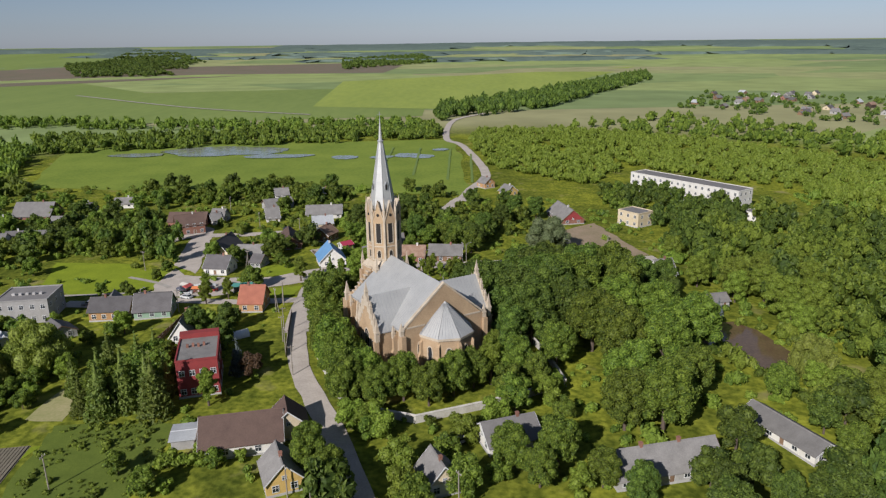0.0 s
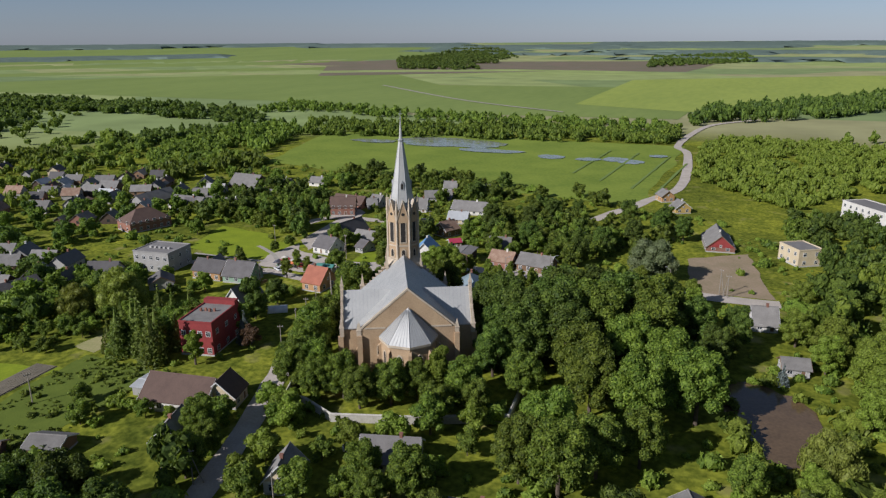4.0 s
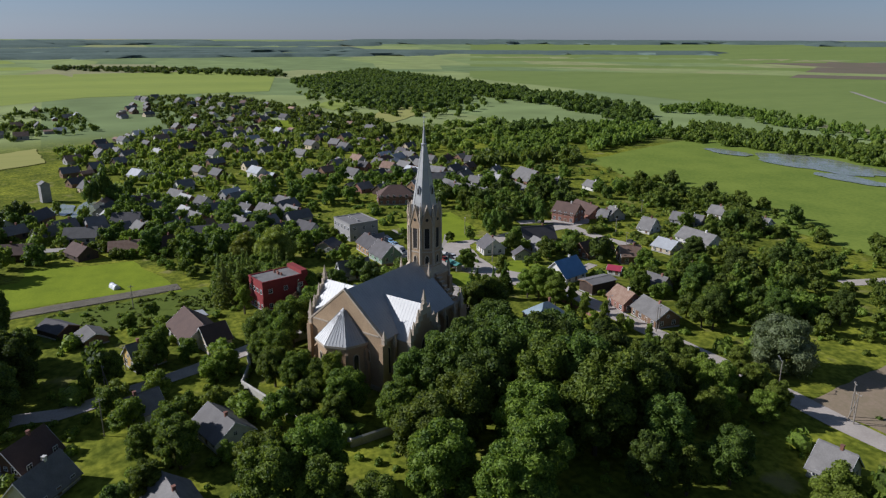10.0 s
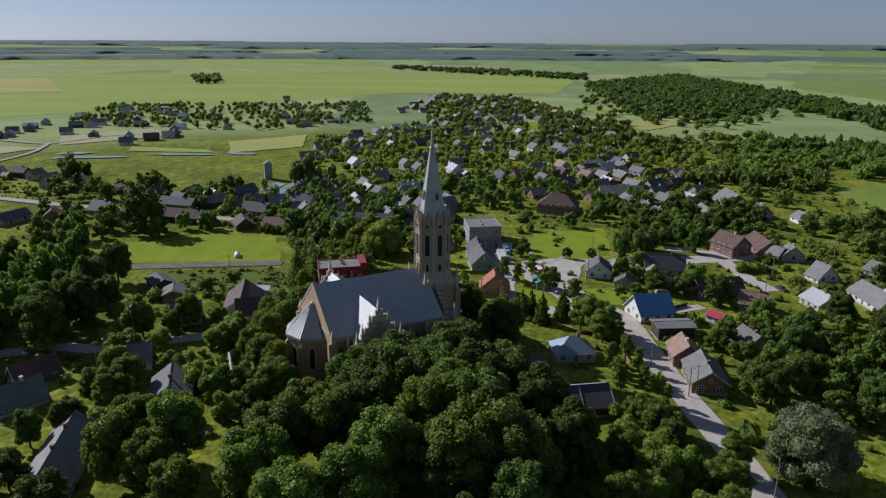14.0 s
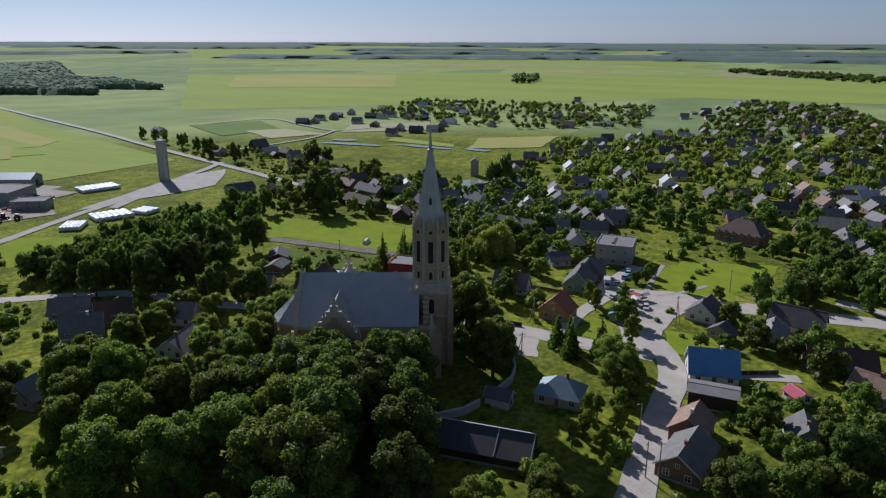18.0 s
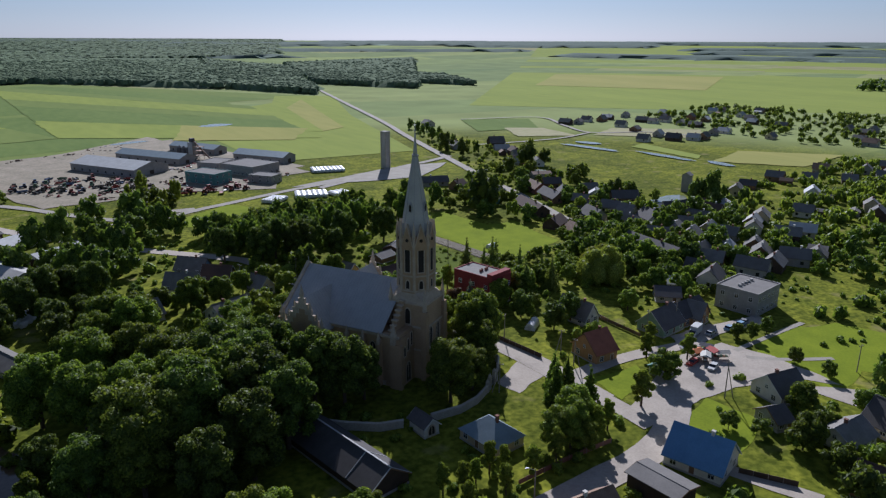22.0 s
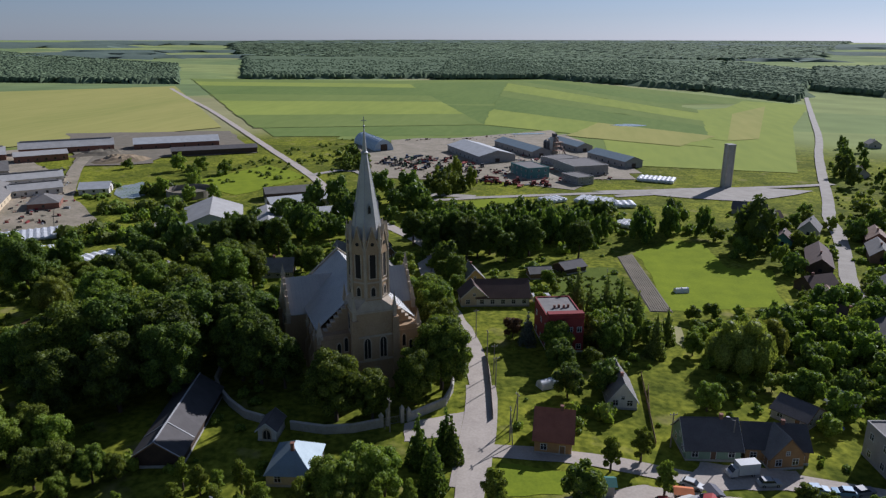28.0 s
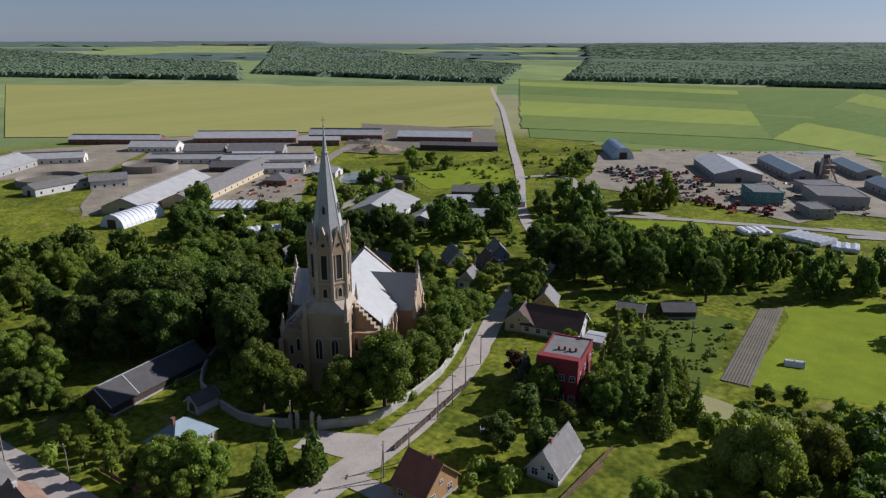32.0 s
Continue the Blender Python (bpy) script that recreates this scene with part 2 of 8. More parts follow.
ZINC_SEAM = material("zinc_seam", (0.400, 0.400, 0.390), 0.6, (0.300, 0.300, 0.295), 3.0, metal=0.35)
# near-black fill that stands for the shade inside open arches
DARK_OPENING = material("dark_opening_fill", (0.030, 0.026, 0.022), 0.8, size=1.0)
GLASS = material("window_glass", (0.030, 0.034, 0.040), 0.15, size=2.0, spec=0.6)
FRAME = material("white_frame", (0.680, 0.670, 0.630), 0.6, size=1.0, spread=0.8)
PLASTER = {
    "white": material("white_plaster", (0.660, 0.630, 0.560), 0.9, (0.520, 0.480, 0.410), 2.0, 8.0, 0.01, vary=0.10),
    "cream": material("cream_plaster", (0.580, 0.480, 0.320), 0.9, (0.450, 0.360, 0.230), 2.0, 8.0, 0.01, vary=0.12),
    "yellow": material("yellow_boards", (0.560, 0.380, 0.120), 0.85, (0.430, 0.290, 0.090), 1.5, 8.0, 0.01, vary=0.1),
    "grey": material("grey_plaster", (0.360, 0.340, 0.310), 0.9, (0.260, 0.245, 0.220), 2.0, 8.0, 0.01, vary=0.15),
    "brick": material("red_brick", (0.265, 0.130, 0.088), 0.9, (0.185, 0.088, 0.060), 1.6, 14.0, 0.01, vary=0.15),
    "wood": material("brown_boards", (0.230, 0.140, 0.080), 0.9, (0.140, 0.085, 0.050), 1.2, 9.0, 0.01, streak=(0, 0.1), vary=0.2),
    "darkwood": material("dark_boards", (0.090, 0.060, 0.042), 0.9, (0.055, 0.038, 0.028), 1.2, 9.0, 0.01, vary=0.2),
    "green": material("green_boards", (0.260, 0.360, 0.250), 0.85, (0.190, 0.270, 0.190), 1.5, 8.0, 0.01, vary=0.1),
    "orange": material("ochre_plaster", (0.420, 0.240, 0.105), 0.9, (0.310, 0.175, 0.078), 1.5, 8.0, 0.01, vary=0.1),
    "red": material("red_plaster", (0.265, 0.042, 0.038), 0.85, (0.180, 0.032, 0.030), 2.0, 8.0, 0.01),
    "teal": material("teal_sheet", (0.110, 0.260, 0.240), 0.7, (0.080, 0.190, 0.175), 2.0, 8.0),
    "blue": material("blue_boards", (0.200, 0.300, 0.400), 0.85, (0.150, 0.230, 0.310), 1.5, 8.0, 0.01),
}
ROOFS = {
    "slate": material("grey_fibre_cement", (0.215, 0.200, 0.180), 0.85, (0.135, 0.125, 0.112), 2.2, 9.0, 0.03, vary=0.22),
    "dark": material("dark_fibre_cement", (0.120, 0.110, 0.105), 0.8, (0.080, 0.072, 0.068), 2.2, 9.0, 0.03, vary=0.2),
    "brown": material("brown_sheet", (0.125, 0.080, 0.060), 0.85, (0.085, 0.054, 0.042), 2.5, 9.0, 0.03, vary=0.12),
    "red": material("red_tile", (0.340, 0.125, 0.075), 0.85, (0.235, 0.085, 0.052), 1.8, 9.0, 0.03, vary=0.15),
    "crimson": material("crimson_sheet", (0.400, 0.045, 0.080), 0.6, (0.300, 0.035, 0.060), 2.0, 9.0),
    "metal": material("pale_sheet", (0.470, 0.475, 0.465), 0.75, (0.340, 0.340, 0.330), 3.0, 9.0, 0.01, metal=0.05, vary=0.1),
    "barn": material("pale_corrugated", (0.430, 0.415, 0.385), 0.75, (0.310, 0.295, 0.270), 4.0, 9.0, 0.02, vary=0.1),
    "blue": material("blue_sheet", (0.150, 0.290, 0.460), 0.5, (0.110, 0.220, 0.360), 2.5, 9.0, 0.01),
    "rust": material("rusty_sheet", (0.330, 0.230, 0.160), 0.8, (0.200, 0.110, 0.070), 1.6, 8.0, 0.02, vary=0.15),
    "tar": material("tar_felt", (0.200, 0.185, 0.170), 0.9, (0.140, 0.130, 0.118), 2.5, 9.0, 0.02, vary=0.15),
    "cottage": material("blue_grey_sheet", (0.270, 0.330, 0.350), 0.55, (0.170, 0.215, 0.235), 2.0, 9.0, 0.01, metal=0.15, spread=0.5),
    "green": material("green_sheet", (0.080, 0.230, 0.190), 0.6, (0.055, 0.170, 0.140), 2.0, 9.0),
}
HANGAR_SHEET = material("pale_blue_sheet", (0.480, 0.560, 0.620), 0.5, (0.390, 0.460, 0.520), 4.0, 9.0, 0.01, metal=0.1)
ROOF_WORDS = {"slate": "grey fibre-cement", "dark": "dark grey", "brown": "brown sheet", "red": "red tile", "crimson": "bright crimson", "metal": "pale metal",
              "barn": "pale corrugated", "blue": "blue metal", "rust": "rusty patched", "tar": "flat tar", "green": "green metal", "cottage": "blue-grey metal"}
WALL_WORDS = {"white": "white plastered", "cream": "cream plastered", "yellow": "yellow boarded", "grey": "grey rendered", "brick": "red brick", "wood": "brown timber",
              "darkwood": "dark timber", "green": "pale green boarded", "orange": "ochre plastered", "red": "red painted", "teal": "teal clad", "blue": "blue boarded"}
BARK = material("bark", (0.120, 0.090, 0.065), 0.95, (0.070, 0.052, 0.038), 0.5, 8.0, 0.02)
LEAF = {
    "linden": leaf_material("linden_leaves", (0.071, 0.106, 0.014), (0.212, 0.254, 0.032)),
    "dark": leaf_material("dark_leaves", (0.052, 0.081, 0.014), (0.153, 0.196, 0.029)),
    "light": leaf_material("light_leaves", (0.150, 0.192, 0.022), (0.230, 0.268, 0.036)),
    "willow": leaf_material("willow_leaves", (0.165, 0.190, 0.030), (0.250, 0.266, 0.048)),
    "silver": leaf_material("silver_leaves", (0.150, 0.185, 0.075), (0.225, 0.255, 0.125)),
    "spruce": leaf_material("spruce_needles", (0.110, 0.145, 0.028), (0.200, 0.230, 0.048)),
    "blue": leaf_material("blue_spruce_needles", (0.110, 0.135, 0.125), (0.170, 0.195, 0.180)),
    "copper": leaf_material("copper_leaves", (0.075, 0.045, 0.030), (0.120, 0.065, 0.035)),
}
POLE_WOOD = material("weathered_pole", (0.300, 0.260, 0.210), 0.9, size=0.6)
STEEL = material("grey_steel", (0.350, 0.350, 0.340), 0.5, size=1.0, metal=0.5)
TYRE = material("rubber", (0.020, 0.020, 0.020), 0.9, size=1.0)
FILM_WHITE = material("white_silage_film", (0.720, 0.720, 0.710), 0.45, (0.560, 0.560, 0.550), 2.0, 8.0, 0.05)
WHITEWASH = material("whitewashed_wall", (0.480, 0.450, 0.385), 0.9, (0.320, 0.290, 0.235), 2.5, 8.0, 0.02)
# forest green, paled and greyed so that the colour carries some haze
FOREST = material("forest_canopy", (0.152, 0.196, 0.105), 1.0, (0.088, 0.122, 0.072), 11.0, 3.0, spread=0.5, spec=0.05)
# woods near the horizon: distance haze is put into this bluish green
FAR_FOREST = material("hazed_far_forest", (0.140, 0.178, 0.138), 1.0, (0.090, 0.122, 0.102), 60.0, 4.0, spread=0.5, spec=0.05)

# ---- building tools ----
def smooth(a, b, x):
    u = min(1.0, max(0.0, (x - a) / (b - a)))
    return u * u * (3 - 2 * u)


def ground_z(x, y):
    """The churchyard lies on a slight rise; far away the land climbs gently."""
    return -1.5 * smooth(36, 150, math.hypot(x - 8, y + 14)) + 60.0 * smooth(1700, 5300, math.hypot(x, y))


def raised(lift, x, y):
    """Layers of land lie a little further apart out on the plain."""
    return lift * (1 + 3 * smooth(140, 520, math.hypot(x, y)))


KEEP_CLEAR = {}          # (x, y, radius), by 32 m cells, where nothing scattered may stand


def hold(x, y, r):
    KEEP_CLEAR.setdefault((int(x // 32), int(y // 32)), []).append((x, y, r))


def keep_clear(x, y, rot, L, W):
    n = max(1, round(L / W))
    for k in range(n):
        d = -L / 2 + (k + 0.5) * L / n
        hold(x + d * math.cos(radians(rot)), y + d * math.sin(radians(rot)), W * 0.55)


def mesh_from(name, verts, faces, mats, index=None, shade=False):
    me = bpy.data.meshes.new(name)
    me.from_pydata([tuple(v) for v in verts], [], faces)
    for m in mats if isinstance(mats, (list, tuple)) else [mats]:
        me.materials.append(m)
    if index is not None:
        me.polygons.foreach_set("material_index", index)
    if shade:
        me.polygons.foreach_set("use_smooth", [True] * len(me.polygons))
    me.update()
    return me


def part(name, bm, mats, parent=None, label=""):
    """One bmesh as one mesh object, under a thing or a part."""
    me = bpy.data.meshes.new(name)
    bmesh.ops.recalc_face_normals(bm, faces=bm.faces)
    bm.to_mesh(me)
    bm.free()
    for m in mats if isinstance(mats, (list, tuple)) else [mats]:
        me.materials.append(m)
    ob = new(name, me)
    ob.parent = parent
    return tagged(ob, label)


def shared(name, me, parent, m, label=""):
    ob = new(name, me)
    ob.parent = parent
    ob.matrix_local = m
    return tagged(ob, label)


def thing(name, x, y, rot, label, category, group="", z=None, kind=""):
    ob = new(name)
    ob.matrix_world = pose(x, y, ground_z(x, y) if z is None else z, 0, 0, rot)
    return tagged(ob, label, category, group, kind)


def add_box(bm, x0, x1, y0, y1, z0, z1, mi=0):
    v = [bm.verts.new(p) for p in ((x0, y0, z0), (x1, y0, z0), (x1, y1, z0), (x0, y1, z0), (x0, y0, z1), (x1, y0, z1), (x1, y1, z1), (x0, y1, z1))]
    for q in ((0, 3, 2, 1), (4, 5, 6, 7), (0, 1, 5, 4), (1, 2, 6, 5), (2, 3, 7, 6), (3, 0, 4, 7)):
        bm.faces.new([v[i] for i in q]).material_index = mi


def box(x0, x1, y0, y1, z0, z1):
    bm = bmesh.new()
    add_box(bm, x0, x1, y0, y1, z0, z1)
    return bm


def add_prism(bm, outline, lift, mi=0):
    """A flat outline of 3D points, pushed along lift."""
    lift = Vector(lift)
    a = [bm.verts.new(p) for p in outline]
    b = [bm.verts.new(Vector(p) + lift) for p in outline]
    bm.faces.new(a).material_index = mi
    bm.faces.new(b[::-1]).material_index = mi
    for i in range(len(a)):
        j = (i + 1) % len(a)
        bm.faces.new((a[i], a[j], b[j], b[i])).material_index = mi


def prism(outline, lift):
    bm = bmesh.new()
    add_prism(bm, outline, lift)
    return bm


def add_tube(bm, p, q, r0, r1, n=6, mi=0):
    p, q = Vector(p), Vector(q)
    d = (q - p).normalized()
    s = d.orthogonal().normalized()
    t = d.cross(s)
    ring = lambda c, r: [bm.verts.new(c + (s * math.cos(k * math.tau / n) + t * math.sin(k * math.tau / n)) * r) for k in range(n)]
    a, b = ring(p, r0), ring(q, r1)
    for i in range(n):
        j = (i + 1) % n
        bm.faces.new((a[i], a[j], b[j], b[i])).material_index = mi
    bm.faces.new(b).material_index = mi
    bm.faces.new(a[::-1]).material_index = mi


def tube(p, q, r0, r1, n=6):
    bm = bmesh.new()
    add_tube(bm, p, q, r0, r1, n)
    return bm


def add_ngon_tower(bm, n, r0, r1, z0, z1, turn=0.0, mi=0, cx=0.0, cy=0.0):
    ring = lambda r, z: [bm.verts.new((cx + r * math.cos(turn + k * math.tau / n), cy + r * math.sin(turn + k * math.tau / n), z)) for k in range(n)]
    a = ring(r0, z0)
    if r1 <= 0:
        top = bm.verts.new((cx, cy, z1))
        for i in range(n):
            bm.faces.new((a[i], a[(i + 1) % n], top)).material_index = mi
    else:
        b = ring(r1, z1)
        for i in range(n):
            bm.faces.new((a[i], a[(i + 1) % n], b[(i + 1) % n], b[i])).material_index = mi
        bm.faces.new(b).material_index = mi
    bm.faces.new(a[::-1]).material_index = mi


def sheet(name, corners, mat, lift, label="", category="field", steps=(20, 20), kind="structure", wobble=0.0, seed=1):
    """A four-cornered piece of land that follows the ground; wobble makes its rim uneven."""
    a, b, c, d = [Vector((*p, 0)) for p in corners]
    if category in ("plot", "lawn", "yard", "square"):
        n = max(1, int(max((b - a).length, (d - a).length) / 8))
        for i in range(n + 1):
            for j in range(n + 1):
                p = (a * (1 - i / n) + b * (i / n)) * (1 - j / n) + (d * (1 - i / n) + c * (i / n)) * (j / n)
                hold(p.x, p.y, 4.0)
    verts, faces = [], []
    nx, ny = steps
    for j in range(ny + 1):
        for i in range(nx + 1):
            u, v = i / nx, j / ny
            p = (a * (1 - u) + b * u) * (1 - v) + (d * (1 - u) + c * u) * v
            if wobble:
                off = noise.noise_vector(Vector((p.x / (wobble * 6), p.y / (wobble * 6), seed)))
                p += Vector((off.x, off.y, 0)) * wobble
            verts.append((p.x, p.y, ground_z(p.x, p.y) + raised(lift, p.x, p.y)))
    for j in range(ny):
        for i in range(nx):
            k = j * (nx + 1) + i
            faces.append((k, k + 1, k + nx + 2, k + nx + 1))
    return tagged(new(name, mesh_from(name, verts, faces, mat)), label, category, "", kind)


def blob_sheet(name, x, y, rx, ry, rot, mat, lift, label, category, rough=0.25, seed=1, n=48):
    """A pond or puddle with an uneven rim."""
    verts, faces = [(x, y, ground_z(x, y) + raised(lift, x, y))], []
    c, s = math.cos(radians(rot)), math.sin(radians(rot))
    for k in range(n):
        a = k * math.tau / n
        r = 1 + rough * noise.noise(Vector((math.cos(a) * 1.7, math.sin(a) * 1.7, seed * 3.1))) + rough * 0.5 * noise.noise(Vector((math.cos(a) * 5, math.sin(a) * 5, seed * 1.7)))
        px, py = rx * r * math.cos(a), ry * r * math.sin(a)
        px, py = x + px * c - py * s, y + px * s + py * c
        verts.append((px, py, ground_z(px, py) + raised(lift, px, py)))
        faces.append((0, k + 1, (k + 1) % n + 1))
    return tagged(new(name, mesh_from(name, verts, faces, mat)), label, category, "", "structure")


def ribbon(name, points, width, mat, lift, label, category="road", rough=0.0):
    """A road along points, eased round its bends; rough: how ragged its edges are."""
    pts = [Vector((*p, 0)) for p in points]
    fine = []
    for i in range(len(pts) - 1):
        p0, p1, p2, p3 = pts[max(i - 1, 0)], pts[i], pts[i + 1], pts[min(i + 2, len(pts) - 1)]
        n = max(2, int((p2 - p1).length / 8))
        for k in range(n):
            t = k / n
            fine.append(0.5 * (2 * p1 + (p2 - p0) * t + (2 * p0 - 5 * p1 + 4 * p2 - p3) * t * t + (3 * p1 - p0 - 3 * p2 + p3) * t ** 3))
    fine.append(pts[-1])
    verts, faces = [], []
    for i, p in enumerate(fine):
        d = (fine[min(i + 1, len(fine) - 1)] - fine[max(i - 1, 0)]).normalized()
        hold(p.x, p.y, width * 0.5 + 1.0)
        side = Vector((-d.y, d.x, 0))
        for k in (-1, -0.5, 0, 0.5, 1):
            w = width / 2 * k
            if rough and abs(k) == 1:
                w += k * rough * noise.noise(p * 0.35 + Vector((k * 9, 0, 0)))
            q = p + side * w
            verts.append((q.x, q.y, ground_z(q.x, q.y) + raised(lift, q.x, q.y)))
    for i in range(len(fine) - 1):
        for k in range(4):
            a = i * 5 + k
            faces.append((a, a + 1, a + 6, a + 5))
    return tagged(new(name, mesh_from(name, verts, faces, mat)), label, category, "", "structure")


# ---- ground, one sheet to the horizon ----
def build_ground():
    radii = [6 * k for k in range(1, 45)] + [300, 350, 420, 500, 620, 780, 980, 1250, 1600, 2000, 2400, 2800, 3200, 3600, 4000, 4400, 4800, 5150, 5400]
    n, verts, faces = 120, [(0, 0, 0)], []
    for r in radii:
        for k in range(n):
            x, y = r * math.cos(k * math.tau / n), r * math.sin(k * math.tau / n)
            verts.append((x, y, ground_z(x, y)))
    for k in range(n):
        faces.append((0, 1 + k, 1 + (k + 1) % n))
    for j in range(len(radii) - 1):
        for k in range(n):
            a, b = 1 + j * n + k, 1 + j * n + (k + 1) % n
            faces.append((a, a + n, b + n, b))
    tagged(new("ground", mesh_from("ground", verts, faces, GRASS, shade=True)), "grassy ground of the village and the plain", "ground", "", "structure")


build_ground()
hold(0, 0, 6.5)
for k in range(1, 9):          # the church
    hold(4.4 * k * 0.51, -4.4 * k * 0.86, 9.0)
for side in (-1, 1):
    hold(13.5 + side * 10 * 0.86, -22.5 + side * 10 * 0.51, 5.0)

# ---- the church ----
AXIS = -59.4          # from the tower towards the apse
church = thing("church", 0, 0, AXIS, "tan brick neo-Gothic church with a tall spire and pale zinc roofs", "church", z=0.0)


def lancet(name, w, h, parent, m, deep=0.35, label="", fill=None):
    """A pointed window: stone surround, sill and dark glass. It stands in the x-z plane and looks along -y."""
    def outline(w, h, y, z0=0.0):
        pts = [(-w / 2, y, z0), (w / 2, y, z0), (w / 2, y, h - w * 0.8)]
        pts += [(w / 2 * math.cos(a), y, h - w * 0.8 + w * 0.8 * math.sin(a)) for a in (0.5, 1.0)]
        pts += [(0, y, h)]
        pts += [(-w / 2 * math.cos(a), y, h - w * 0.8 + w * 0.8 * math.sin(a)) for a in (1.0, 0.5)]
        return pts + [(-w / 2, y, h - w * 0.8)]
    bm = bmesh.new()
    o, i = outline(w + 0.5, h + 0.35, -0.12, -0.25), outline(w, h, -0.12)
    ib = outline(w, h, 0.05)
    vo, vi, vb = [bm.verts.new(p) for p in o], [bm.verts.new(p) for p in i], [bm.verts.new(p) for p in ib]
    oo = [bm.verts.new((p[0], 0.1, p[2])) for p in o]
    for k in range(len(o)):
        j = (k + 1) % len(o)
        bm.faces.new((vo[k], vo[j], vi[j], vi[k]))
        bm.faces.new((vi[k], vi[j], vb[j], vb[k]))
        bm.faces.new((oo[k], oo[j], vo[j], vo[k]))
    ob = part(name, bm, STONE, parent, label)
    ob.matrix_local = m
    part("pane", prism(outline(w, h, -0.02), (0, 0.05, 0)), fill or GLASS, ob)
    if w > 1.4:
        part("mullion", box(-0.07, 0.07, -0.1, 0.0, 0, h * 0.93), STONE, ob)
    return ob


def pinnacle(parent, x, y, z, r, h, name="pinnacle"):
    bm = bmesh.new()
    add_ngon_tower(bm, 4, r * 1.35, r * 1.35, z, z + h * 0.38, radians(45), 0, x, y)
    add_ngon_tower(bm, 4, r * 1.7, r * 1.5, z + h * 0.36, z + h * 0.42, radians(45), 0, x, y)
    add_ngon_tower(bm, 4, r * 1.25, 0, z + h * 0.42, z + h, radians(45), 0, x, y)
    return part(name, bm, [STONE], parent)


def face_at(x, y, z, heading):
    """A window's place; heading: degrees of the way that it looks."""
    return pose(x, y, z, 0, 0, heading + 90)


def build_church():
    # along x: 0 is the tower's axis, + towards the apse
    HALF, EAVE, RIDGE, WEST, EAST = 11.9, 13.9, 23.7, -1.5, 33.4
    # nave
    part("nave_wall", box(WEST, EAST, -HALF + 0.5, HALF - 0.5, -1.2, EAVE), BRICK_TAN, church)
    part("plinth", box(WEST - 0.3, EAST + 0.3, -HALF + 0.2, HALF - 0.2, -1.3, 1.2), STONE, church)
    for s in (-1, 1):
        bm = bmesh.new()
        a = [(3.0, s * (HALF + 0.2), EAVE - 0.2), (EAST - 0.6, s * (HALF + 0.2), EAVE - 0.2), (EAST - 0.6, 0, RIDGE), (3.0, 0, RIDGE)]
        add_prism(bm, a, (0, 0, 0.25))
        roof = part("roof", bm, ZINC, church, "pale zinc nave roof with standing seams")
        bm = bmesh.new()
        slope = math.atan2(RIDGE - EAVE + 0.2, HALF + 0.2)
        for k in range(34):
            x = 3.4 + k * 0.88
            add_prism(bm, [(x, s * (HALF + 0.2), EAVE + 0.03), (x + 0.07, s * (HALF + 0.2), EAVE + 0.03), (x + 0.07, 0, RIDGE + 0.23), (x, 0, RIDGE + 0.23)], (0, 0, 0.045))
        part("seam", bm, ZINC_SEAM, roof)
        part("cornice", box(WEST, EAST, s * HALF - (0.5 if s > 0 else -0.1), s * HALF + (0.1 if s > 0 else -(-0.5)), EAVE - 0.9, EAVE - 0.25), STONE, church)
        part("gutter", box(3, EAST, s * (HALF + 0.3) - 0.1, s * (HALF + 0.3) + 0.1, EAVE - 0.15, EAVE + 0.05), ZINC_SEAM, church)
    # east gable with its coping
    part("east_gable", prism([(EAST - 0.7, -HALF, EAVE - 0.3), (EAST - 0.7, HALF, EAVE - 0.3), (EAST - 0.7, 0, RIDGE + 0.35)], (0.75, 0, 0)), BRICK_TAN, church)
    for s in (-1, 1):
        part("gable_coping", prism([(EAST - 0.8, s * (HALF + 0.3), EAVE - 0.3), (EAST - 0.8, s * (HALF + 0.3), EAVE + 0.25), (EAST - 0.8, 0, RIDGE + 0.85), (EAST - 0.8, 0, RIDGE + 0.3)], (0.95, 0, 0)), STONE, church)
        part("gable_band", prism([(EAST + 0.03, s * (HALF - 1.2), EAVE + 0.4), (EAST + 0.03, s * (HALF - 1.2), EAVE + 0.8), (EAST + 0.03, s * 5.6, EAVE + 0.8), (EAST + 0.03, s * 5.6, EAVE + 0.4)], (0.15, 0, 0)), STONE, church)
        pinnacle(church, EAST - 0.3, s * (HALF + 0.1), EAVE - 1.2, 0.5, 3.6)
        part("corner_buttress", box(EAST - 1.2, EAST + 0.9, s * HALF - 0.6, s * HALF + 0.6, -1.2, EAVE - 1.2), BRICK_TAN, church)
    part("ridge_cross", tube((EAST - 0.4, 0, RIDGE), (EAST - 0.4, 0, RIDGE + 2.2), 0.08, 0.06), ZINC_SEAM, church)
    for s in (-1, 1):
        lancet("gable_window", 0.9, 2.6, church, face_at(EAST + 0.05, s * 7.2, EAVE - 6.5, 0))
    # apse, five sides of an octagon
    R, AX = 6.9, EAST + 0.6
    ang = [radians(-90 + 45 * k) for k in range(5)]
    ring = [(AX + R * math.cos(a) * 0.95, R * math.sin(a)) for a in ang]
    ring = [(EAST - 0.2, -R)] + [(x, y) for x, y in ring] + [(EAST - 0.2, R)]
    part("apse_wall", prism([(x, y, -1.2) for x, y in ring], (0, 0, 13.4)), BRICK_TAN, church)
    out = [(EAST + (x - EAST) * 1.06, y * 1.05) for x, y in ring]
    part("apse_cornice", prism([(x, y, 11.7) for x, y in out], (0, 0, 0.6)), STONE, church)
    bm = bmesh.new()
